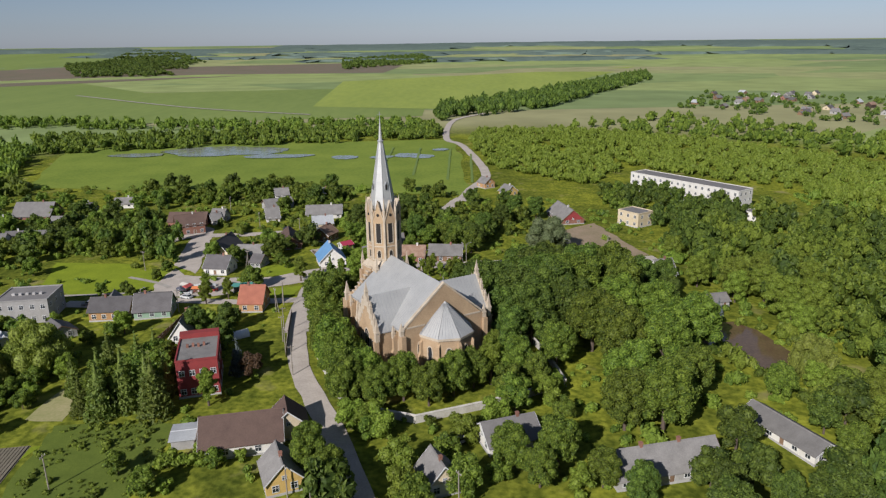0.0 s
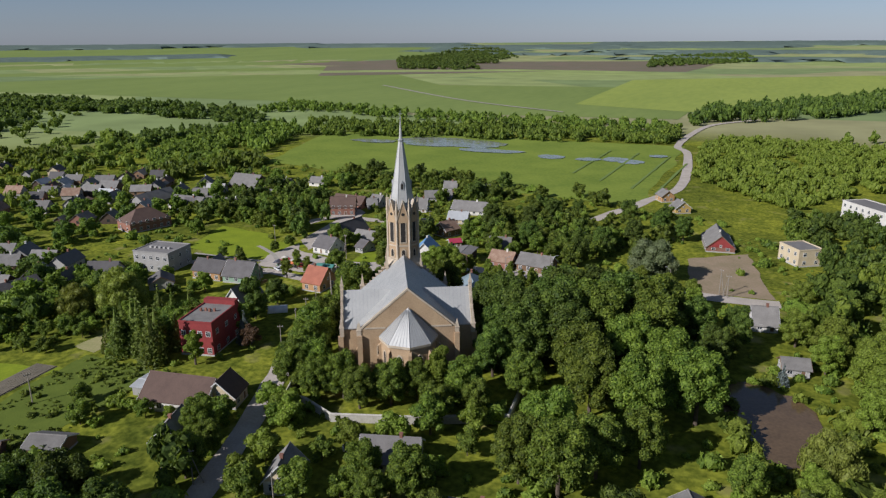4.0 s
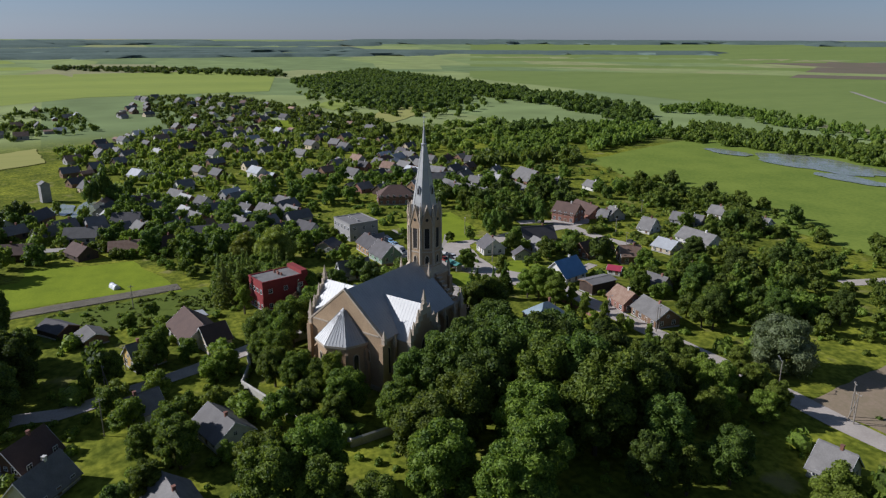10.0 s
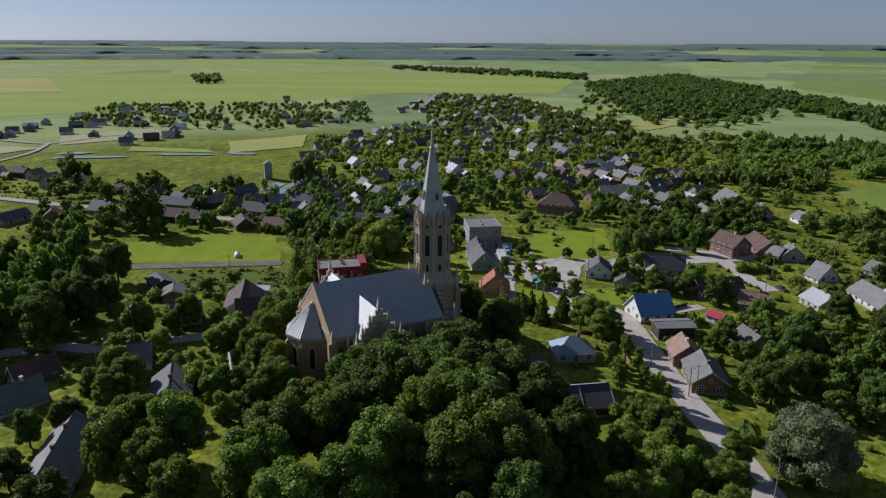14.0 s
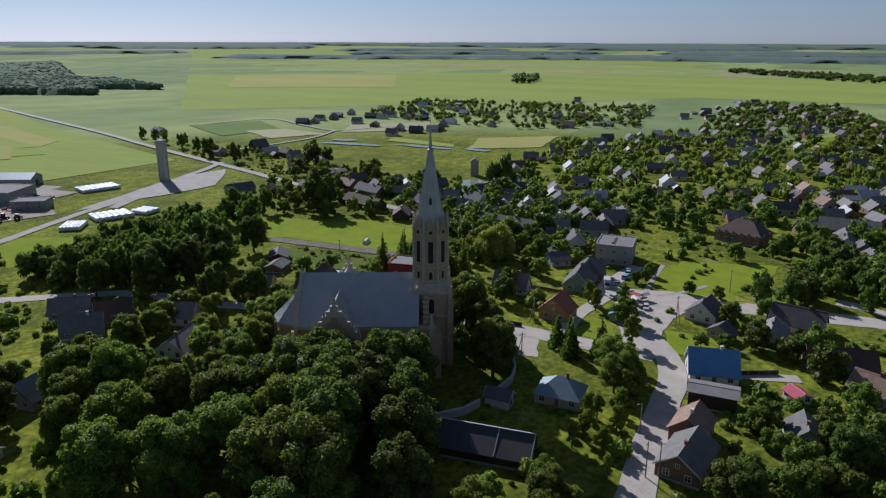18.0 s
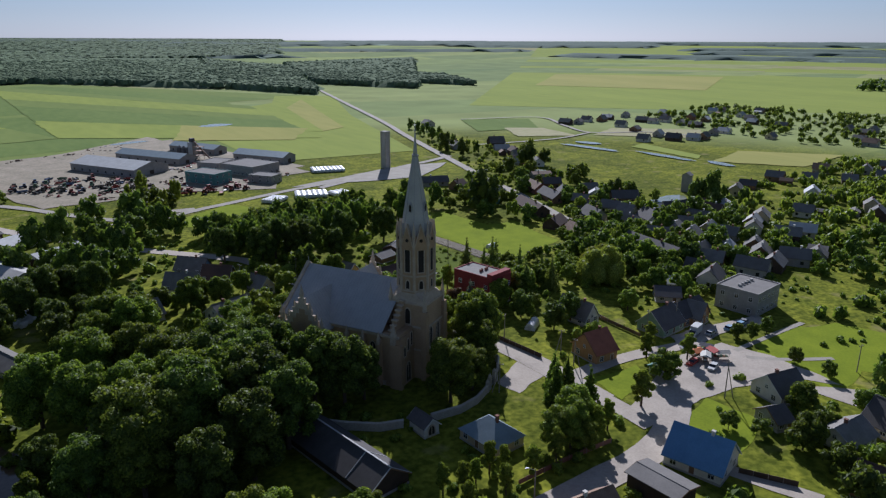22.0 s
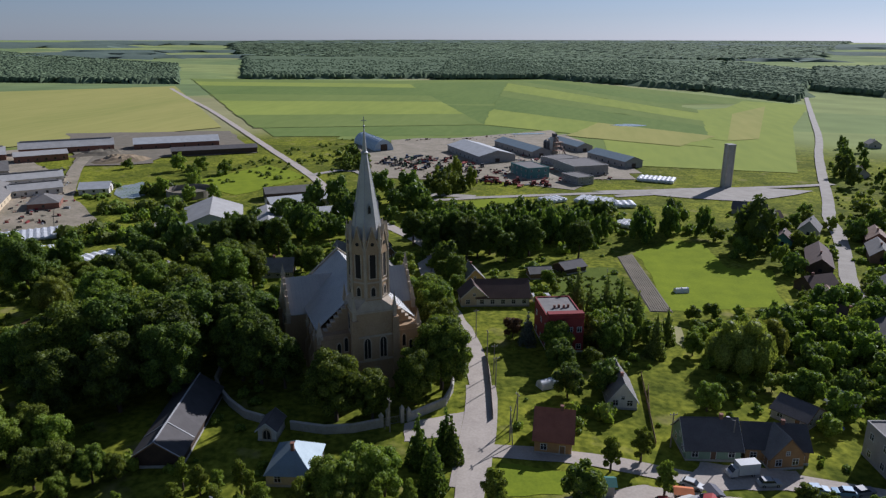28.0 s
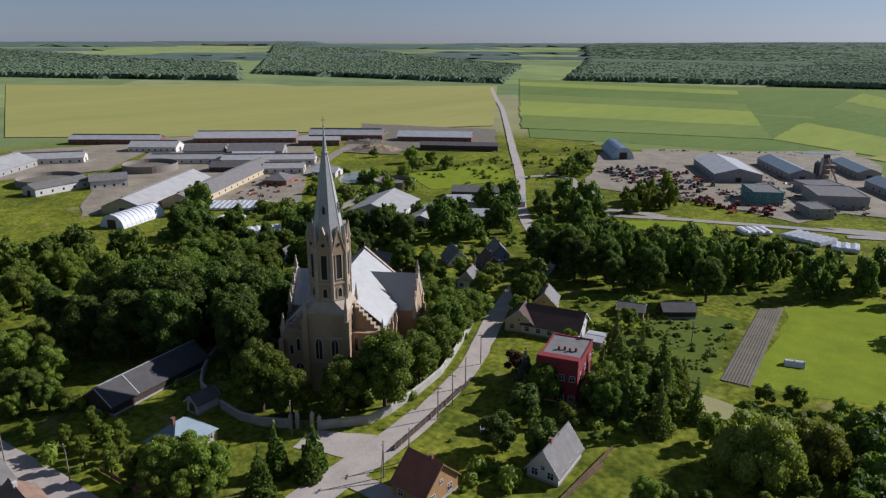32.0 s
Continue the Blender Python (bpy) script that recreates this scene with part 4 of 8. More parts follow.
def barn(x, y, rot, L, W, ridge, eave, wall="white", roof="barn", name="barn", what="", vents=0, bays=0, category="barn"):
    what = what or f"long {WALL_WORDS[wall]} {name.replace('_', ' ')} with a {ROOF_WORDS[roof]} roof"
    h = thing(name, x, y, rot, what, category)
    keep_clear(x, y, rot, L, W)
    bm = bmesh.new()
    gable_walls(bm, L, W, eave, ridge - 0.05)
    part("wall", bm, PLASTER[wall], h)
    bm = bmesh.new()
    gable_roof(bm, L, W, eave, ridge, 0.5, 0.14)
    part("roof", bm, ROOFS[roof], h)
    if vents:
        part("ridge_vent", prism([(-L / 2 + 1, -0.5, ridge), (-L / 2 + 1, 0.5, ridge), (-L / 2 + 1, 0.5, ridge + 0.5), (-L / 2 + 1, 0, ridge + 0.8), (-L / 2 + 1, -0.5, ridge + 0.5)], (L - 2, 0, 0)), ROOFS["slate"], h)
    for e in (-1, 1):
        part("gate", box(e * L / 2 - 0.06, e * L / 2 + 0.06, -1.6, 1.6, 0, min(3.0, eave + 0.3)), PLASTER["darkwood"], h)
    for k in range(bays):
        for s in (-1, 1):
            put_window(h, -L / 2 + (k + 0.5) * L / bays, s * W / 2, 1.1, 90 * s, fine=False)
    return h


# ---- trees ----
def leaf_cloud(rng, lobes, count, size, flat=0.0, droop=0.0, core=0.80, fineness=2):
    """Verts and faces of a crown: folded leaf clumps over lobes (centre, radii), round opaque cores."""
    verts, faces = [], []
    area = np.array([r[0] * r[1] + r[1] * r[2] + r[0] * r[2] for _, r in lobes])
    share = (area / area.sum() * count).astype(int)
    cs, rs = np.array([c for c, _ in lobes], float), np.array([r for _, r in lobes], float)
    for li, (c, r) in enumerate(lobes):
        n = int(share[li] * 1.25)
        d = rng.normal(size=(n, 3))
        d /= np.linalg.norm(d, axis=1, keepdims=True)
        p = np.array(c) + d * np.array(r) * rng.uniform(0.82, 1.06, (n, 1))
        inside = np.zeros(n, bool)
        for lj in range(len(lobes)):
            if lj != li:
                inside |= (((p - cs[lj]) / (rs[lj] * 0.82)) ** 2).sum(1) < 1
        keep = ~inside & ~((d[:, 2] < -0.55) & (rng.random(n) < 0.6))
        p, d = p[keep], d[keep]
        nrm = d + rng.normal(size=d.shape) * 0.55
        nrm[:, 2] += flat
        nrm /= np.linalg.norm(nrm, axis=1, keepdims=True)
        a = np.cross(nrm, rng.normal(size=nrm.shape))
        a /= np.linalg.norm(a, axis=1, keepdims=True)
        if droop:
            a = a * (1 - droop) + np.array((0, 0, -1.0)) * droop
            a /= np.linalg.norm(a, axis=1, keepdims=True)
        b = np.cross(nrm, a)
        s = size * rng.uniform(0.6, 1.25, (len(p), 1))
        base = len(verts)
        quad = np.stack([p - a * s * 0.6 - nrm * s * 0.15, p + b * s * 0.42 + nrm * s * 0.12, p + a * s * 0.7 - nrm * s * 0.2, p - b * s * 0.42 + nrm * s * 0.05], 1).reshape(-1, 3)
        verts += quad.tolist()
        faces += [(base + 4 * k, base + 4 * k + 1, base + 4 * k + 2, base + 4 * k + 3) for k in range(len(p))]
    if core:
        for c, r in lobes:
            bm = bmesh.new()
            bmesh.ops.create_icosphere(bm, subdivisions=fineness, radius=1.0)
            base = len(verts)
            for v in bm.verts:
                j = core * (1 + 0.16 * noise.noise(v.co * 2.3 + Vector(c)))
                verts.append((c[0] + v.co.x * r[0] * j, c[1] + v.co.y * r[1] * j, c[2] + v.co.z * r[2] * j))
            faces += [tuple(base + v.index for v in f.verts) for f in bm.faces]
            bm.free()
    return verts, faces


def round_lobes(rng, h, rad, n, low=0.28, top=1.0):
    """Lobes spread through an egg-shaped crown."""
    lobes = [((0, 0, h * (low + top) * 0.52), (rad * 0.60, rad * 0.60, h * (top - low) * 0.38))]
    for k in range(n):
        a, v = k * 2.399 + rng.uniform(-0.4, 0.4), (k + 0.5) / n
        z = h * (low + (top - low) * (0.10 + 0.78 * v))
        r = rad * (0.30 + 0.42 * math.sin(math.pi * min(1, 0.18 + v * 0.78))) * rng.uniform(0.85, 1.1)
        s = rad * rng.uniform(0.26, 0.44) * (0.78 if n > 24 else 0.86 if n > 13 else 1.0)
        lobes.append(((r * math.cos(a), r * math.sin(a), z), (s, s, s * rng.uniform(0.8, 1.0))))
    return lobes


def trunk_mesh(rng, h, r, limbs, reach):
    bm = bmesh.new()
    add_tube(bm, (0, 0, -0.6), (0.1, 0.05, h * 0.35), r, r * 0.75, 7)
    add_tube(bm, (0.1, 0.05, h * 0.35), (0, 0, h * 0.8), r * 0.75, r * 0.15, 6)
    for k in range(limbs):
        a = k * 2.4 + rng.uniform(-0.3, 0.3)
        z = h * (0.22 + 0.3 * k / max(1, limbs))
        add_tube(bm, (0.08, 0.03, z), (reach * math.cos(a), reach * math.sin(a), z + h * 0.24), r * 0.42, r * 0.1, 5)
    me = bpy.data.meshes.new("trunk")
    bm.to_mesh(me)
    bm.free()
    me.materials.append(BARK)
    return me


def crown_data(verts, faces, leaf):
    return mesh_from("crown", verts, faces, LEAF[leaf])


PROTO = {}


def make_prototypes():
    rng = np.random.default_rng(3)
    # name: leaf, height, radius, lobes, clumps, clump size, low, droop, how many
    kinds = {
        "broadleaf": ("linden", 15.0, 5.6, 30, 6400, 0.46, 0.18, 0.0, 4),
        "dark_broadleaf": ("dark", 15.0, 5.5, 28, 6000, 0.46, 0.16, 0.0, 3),
        "light_broadleaf": ("light", 12.0, 4.6, 20, 4200, 0.42, 0.13, 0.0, 2),
        "fruit_tree": ("linden", 5.0, 2.6, 9, 900, 0.36, 0.16, 0.0, 3),
        "light_fruit_tree": ("light", 5.0, 2.6, 9, 900, 0.36, 0.16, 0.0, 2),
        "bush": ("light", 2.2, 1.6, 5, 260, 0.40, 0.0, 0.0, 2),
        "dark_bush": ("linden", 2.4, 1.8, 5, 280, 0.42, 0.0, 0.0, 2),
        "copper_tree": ("copper", 8.0, 3.2, 8, 800, 0.6, 0.2, 0.0, 1),
        "silver_willow": ("silver", 13.0, 7.2, 24, 6000, 0.46, 0.06, 0.3, 1),
        "weeping_willow": ("willow", 12.0, 6.2, 18, 5600, 0.52, 0.02, 0.65, 1),
        "tall_tree": ("linden", 17.0, 3.6, 11, 1700, 0.75, 0.12, 0.2, 2),
        "birch": ("light", 14.0, 3.2, 14, 2200, 0.46, 0.12, 0.45, 2),
        "village_tree": ("linden", 9.0, 3.9, 13, 1500, 0.56, 0.12, 0.0, 4),
        "dark_village_tree": ("dark", 10.0, 4.1, 13, 1500, 0.58, 0.12, 0.0, 3),
    }
    for kind, (leaf, h, rad, n, count, size, low, droop, many) in kinds.items():
        PROTO[kind] = []
        for k in range(many):
            lobes = round_lobes(rng, h * rng.uniform(0.93, 1.07), rad, n, low)
            if kind == "weeping_willow":
                lobes += [((rad * 0.8 * math.cos(a), rad * 0.8 * math.sin(a), h * 0.36), (rad * 0.34, rad * 0.34, h * 0.30)) for a in np.arange(0, 6.2, 0.8)]
            v, f = leaf_cloud(rng, lobes, count, size, 0.25, droop)
            PROTO[kind].append((trunk_mesh(rng, h, 0.028 * h if h > 6 else 0.12, 5 if count > 700 else 3, rad * 0.6), crown_data(v, f, leaf)))
    for kind, leaf, h, rad, tiers, size in (("spruce", "spruce", 13.0, 3.0, 12, 0.7), ("dark_spruce", "dark", 12.0, 2.8, 11, 0.85), ("blue_spruce", "blue", 10.0, 2.5, 10, 0.7)):
        PROTO[kind] = []
        for k in range(2):
            lobes = []
            for t in range(tiers):
                f = t / (tiers - 1)
                r, z = rad * (1 - f) ** 0.9 + 0.18, h * (0.08 + 0.88 * f)
                m = max(1, int(7 * (1 - f)))
                for q in range(m):
                    a = q * math.tau / m + t * 0.9 + rng.uniform(-0.3, 0.3)
                    lobes.append(((r * 0.55 * math.cos(a), r * 0.55 * math.sin(a), z - 0.2 * r), (r * 0.5 + 0.1, r * 0.5 + 0.1, h / tiers * 0.55)))
            v, f = leaf_cloud(rng, lobes, 1300, size, 0.0, 0.35, 0.0)
            cone_v, cone_f = len(v), []
            v += [(rad * 0.55 * math.cos(a), rad * 0.55 * math.sin(a), h * 0.1) for a in np.arange(9) * math.tau / 9] + [(0, 0, h * 0.94)]
            f += [(cone_v + q, cone_v + (q + 1) % 9, cone_v + 9) for q in range(9)]
            PROTO[kind].append((trunk_mesh(rng, h, 0.18, 0, 1), crown_data(v, f, leaf)))


make_prototypes()
TREES = random.Random(11)
TREE_WORDS = {
    "broadleaf": "large deciduous tree with a dense green crown", "dark_broadleaf": "large deciduous tree with a dark green crown",
    "light_broadleaf": "deciduous tree with a light yellow-green crown", "fruit_tree": "small green fruit tree in a garden", "light_fruit_tree": "small light green fruit tree in a garden",
    "bush": "low light green garden bush", "dark_bush": "low green garden bush", "copper_tree": "small bare-looking reddish-brown tree", "silver_willow": "large silvery-green willow beside the road",
    "weeping_willow": "large weeping willow with hanging pale green twigs", "tall_tree": "tall narrow green deciduous tree", "birch": "slender light green birch tree",
    "village_tree": "green deciduous tree among the houses", "dark_village_tree": "dark green deciduous tree among the houses",
    "spruce": "slender green larch-like conifer", "dark_spruce": "dark green pointed spruce tree", "blue_spruce": "pale blue-green garden spruce",
}
HEIGHT = {"broadleaf": 15, "dark_broadleaf": 15, "light_broadleaf": 12, "fruit_tree": 5, "light_fruit_tree": 5, "bush": 2.2, "dark_bush": 2.4, "copper_tree": 8, "silver_willow": 13,
          "weeping_willow": 12, "tall_tree": 17, "birch": 14, "village_tree": 9, "dark_village_tree": 10, "spruce": 13, "dark_spruce": 12, "blue_spruce": 10}


def tree(kind, x, y, h=None, wide=1.0, group=""):
    trunk, crown = TREES.choice(PROTO[kind])
    s = (h or HEIGHT[kind] * TREES.uniform(0.85, 1.15)) / HEIGHT[kind]
    name = "bush" if "bush" in kind else "tree"
    t = new(name)
    w = s * wide * TREES.uniform(0.94, 1.06)
    t.matrix_world = pose(x, y, ground_z(x, y), 0, 0, TREES.uniform(0, 360)) @ Matrix.Diagonal((w, w, s, 1))
    tagged(t, TREE_WORDS[kind], name, group)
    for nm, me in (("trunk", trunk), ("crown", crown)):
        o = new(nm, me)
        o.parent = t
    return t


def trees(kind, places, h=None, group=""):
    """Several trees of a kind: (x, y) or (x, y, height)."""
    for p in places:
        x, y = step_aside(p[0], p[1])
        if clear(x, y, 0.2):
            tree(kind, x, y, p[2] if len(p) > 2 else h, group=group)


def step_aside(x, y):
    """The nearest free ground beside walls, roads and houses."""
    for _ in range(4):
        for i in range(int((x - 16) // 32), int((x + 16) // 32) + 1):
            for j in range(int((y - 16) // 32), int((y + 16) // 32) + 1):
                for a, b, c in KEEP_CLEAR.get((i, j), ()):
                    d = math.hypot(x - a, y - b)
                    if d < c + 0.4 and c < 12:
                        k = (c + 0.45) / max(d, 0.2)
                        x, y = a + (x - a) * k, b + (y - b) * k
    return x, y


def inside(p, poly):
    hit = False
    for i in range(len(poly)):
        (x0, y0), (x1, y1) = poly[i], poly[i - 1]
        if (y0 > p[1]) != (y1 > p[1]) and p[0] < (x1 - x0) * (p[1] - y0) / (y1 - y0) + x0:
            hit = not hit
    return hit


def clear(x, y, r):
    for i in range(int((x - 16) // 32), int((x + 16) // 32) + 1):
        for j in range(int((y - 16) // 32), int((y + 16) // 32) + 1):
            for a, b, c in KEEP_CLEAR.get((i, j), ()):
                if (x - a) ** 2 + (y - b) ** 2 < (r + c) ** 2:
                    return False
    return True


NEAR = 112.0          # trees past this way from the church are joined
MID = []


def mid_shapes():
    """Crowns one unit high and wide for the middle distance."""
    rng = np.random.default_rng(5)
    while len(MID) < 9:
        v, f = leaf_cloud(rng, round_lobes(rng, 1.0, 0.56, 9, 0.04), 340, 0.115, 0.25, 0.0, 0.84, 1)
        MID.append((np.array(v), f))
    return MID


JOIN = {"village_tree": ("linden", 8, 4.2), "dark_village_tree": ("dark", 9, 4.5), "fruit_tree": ("linden", 4.6, 2.6), "light_fruit_tree": ("light", 4.4, 2.6), "bush": ("light", 2.4, 1.8),
        "dark_bush": ("linden", 2.6, 2.0), "light_broadleaf": ("light", 11, 4.6), "broadleaf": ("linden", 14, 5.6), "dark_broadleaf": ("dark", 14, 5.6), "birch": ("light", 13, 3.0)}


def scatter(kinds, poly, gap, seed, r=1.5, h=None, group="", most=400):
    """Trees at random over a piece of land, no nearer than gap to one another; the far ones in one piece for each sort."""
    rnd, done, joined = random.Random(seed), [], {}
    xs, ys = [p[0] for p in poly], [p[1] for p in poly]
    for _ in range(most * 12):
        if len(done) >= most:
            break
        p = (rnd.uniform(min(xs), max(xs)), rnd.uniform(min(ys), max(ys)))
        if inside(p, poly) and clear(*p, r) and all((p[0] - a) ** 2 + (p[1] - b) ** 2 > gap * gap for a, b in done):
            done.append(p)
            kind = rnd.choice(kinds)
            if math.hypot(p[0] - 8, p[1] + 14) < NEAR:
                tree(kind, *p, h and h * rnd.uniform(0.75, 1.25), group=group)
                continue
            leaf, hh, rad = JOIN[kind]
            k = rnd.uniform(0.75, 1.25)
            v, f = rnd.choice(mid_shapes())
            a, vs = rnd.uniform(0, math.tau), joined.setdefault(leaf, ([], [], [0]))
            rot = np.array([[math.cos(a), -math.sin(a), 0], [math.sin(a), math.cos(a), 0], [0, 0, 1]])
            vs[0].append((v @ rot.T) * np.array((rad * k / 0.56, rad * k / 0.56, hh * k)) + np.array((p[0], p[1], ground_z(*p) - 0.2)))
            base = vs[2][0]
            vs[1].extend([tuple(i + base for i in q) for q in f])
            vs[2][0] += len(v)
    for leaf, (vs, fs, _) in joined.items():
        tagged(new("garden_trees", mesh_from("garden_trees", np.concatenate(vs).tolist(), fs, LEAF[leaf])), "green trees and bushes among the gardens", "trees", "", "stuff")


def far_trees(kind, places, h, label="trees of the middle distance"):
    """Trees set one by one but joined, as they stand too far off to be told apart."""
    leaf = {"broadleaf": "linden", "dark_broadleaf": "dark", "tall_tree": "dark", "light_broadleaf": "light"}[kind]
    rnd, vs, fs, base = random.Random(len(places) * 7 + int(h)), [], [], 0
    for p in places:
        x, y = step_aside(p[0], p[1])
        hh = p[2] if len(p) > 2 else h * rnd.uniform(0.85, 1.15)
        v, f = rnd.choice(mid_shapes())
        w, a = hh * (0.52 if kind == "tall_tree" else 0.68) * rnd.uniform(0.9, 1.1), rnd.uniform(0, math.tau)
        rot = np.array([[math.cos(a), -math.sin(a), 0], [math.sin(a), math.cos(a), 0], [0, 0, 1]])
        vs.append((v @ rot.T) * np.array((w, w, hh)) + np.array((x, y, ground_z(x, y) - 0.2)))
        fs += [tuple(i + base for i in q) for q in f]
        base += len(v)
    tagged(new("garden_trees", mesh_from("garden_trees", np.concatenate(vs).tolist(), fs, LEAF[leaf])), label, "trees", "", "stuff")


BUSHES = []


def bush_shapes():
    rng = np.random.default_rng(12)
    while len(BUSHES) < 6:
        lobes = [((0, 0, 0.42), (0.7, 0.7, 0.5)), ((0.45, 0.1, 0.3), (0.5, 0.5, 0.36)), ((-0.35, -0.3, 0.34), (0.5, 0.5, 0.4))]
        v, f = leaf_cloud(rng, lobes, 48, 0.34, 0.3, 0.0, 0.86, 1)
        BUSHES.append((np.array(v), f))
    return BUSHES


def gardens(poly, count, seed, tall=(0.9, 2.6), patch=22.0, label="hedges, bushes and weeds between the gardens"):
    """Bushes and hedges that grow in patches over a piece of land, one piece for each sort of leaf."""
    rnd, joined = random.Random(seed), {}
    xs, ys = [p[0] for p in poly], [p[1] for p in poly]
    made = 0
    for _ in range(count * 8):
        if made >= count:
            break
        p = (rnd.uniform(min(xs), max(xs)), rnd.uniform(min(ys), max(ys)))
        if not inside(p, poly) or noise.noise(Vector((p[0] / patch, p[1] / patch, seed * 1.3))) < rnd.uniform(-0.25, 0.3) or not clear(*p, 0.4):
            continue
        made += 1
        v, f = rnd.choice(bush_shapes())
        hh = rnd.uniform(*tall)
        if rnd.random() < 0.12:
            hh *= 2.0
        w, a = hh * rnd.uniform(0.55, 0.95), rnd.uniform(0, math.tau)
        rot = np.array([[math.cos(a), -math.sin(a), 0], [math.sin(a), math.cos(a), 0], [0, 0, 1]])
        vs = joined.setdefault(rnd.choice(("linden", "light", "light", "linden")), ([], [], [0]))
        vs[0].append((v @ rot.T) * np.array((w, w, hh)) + np.array((p[0], p[1], ground_z(*p) - 0.15)))
        vs[1].extend([tuple(i + vs[2][0] for i in q) for q in f])
        vs[2][0] += len(v)
    for leaf, (vs, fs, _) in joined.items():
        tagged(new("shrubbery", mesh_from("shrubbery", np.concatenate(vs).tolist(), fs, LEAF[leaf])), label, "bushes", "", "stuff")


def clutter(poly, count, seed, mats, label, size=(0.6, 2.6)):
    """Odds and ends lying about a yard: crates, sheets, pipes and scrap, one piece for each colour."""
    rnd = random.Random(seed)
    xs, ys = [p[0] for p in poly], [p[1] for p in poly]
    meshes = [bmesh.new() for _ in mats]
    for _ in range(count * 6):
        p = (rnd.uniform(min(xs), max(xs)), rnd.uniform(min(ys), max(ys)))
        if count < 1:
            break
        if not inside(p, poly) or noise.noise(Vector((p[0] / 11, p[1] / 11, seed))) < -0.05:
            continue
        count -= 1
        bm = rnd.choice(meshes)
        l, w, h = rnd.uniform(*size) * 1.4, rnd.uniform(*size) * 0.6, rnd.uniform(0.3, 1.5)
        z, a = ground_z(*p), rnd.uniform(0, math.tau)
        c, s = math.cos(a), math.sin(a)
        ring = [(l / 2, w / 2), (-l / 2, w / 2), (-l / 2, -w / 2), (l / 2, -w / 2)]
        low = [bm.verts.new((p[0] + u * c - v * s, p[1] + u * s + v * c, z - 0.2)) for u, v in ring]
        high = [bm.verts.new((p[0] + (u * c - v * s) * rnd.uniform(0.6, 1), p[1] + (u * s + v * c) * rnd.uniform(0.6, 1), z + h * rnd.uniform(0.6, 1.1))) for u, v in ring]
        bm.faces.new(high)
        for i in range(4):
            bm.faces.new((low[i], low[(i + 1) % 4], high[(i + 1) % 4], high[i]))
    for bm, m in zip(meshes, mats):
        me = bpy.data.meshes.new("scrap")
        bmesh.ops.recalc_face_normals(bm, faces=bm.faces)
        bm.to_mesh(me)
        bm.free()
        me.materials.append(m)
        tagged(new("scrap", me), label, "scrap", "", "stuff")


SHAPES = []


def wood_shapes():
    """Small crowns, one unit high and wide, for what stands far off."""
    rng = np.random.default_rng(8)
    while len(SHAPES) < 7:
        lobes = [((0, 0, 0.52), (0.62, 0.62, 0.44))]
        for k in range(4):
            a = k * 1.6 + rng.uniform(-0.4, 0.4)
            lobes.append(((0.48 * math.cos(a), 0.48 * math.sin(a), rng.uniform(0.3, 0.7)), (0.42, 0.42, 0.27)))
        v, f = leaf_cloud(rng, lobes, 40, 0.40, 0.3, 0.0, 0.84, 1)
        SHAPES.append((np.array(v), f))
    return SHAPES


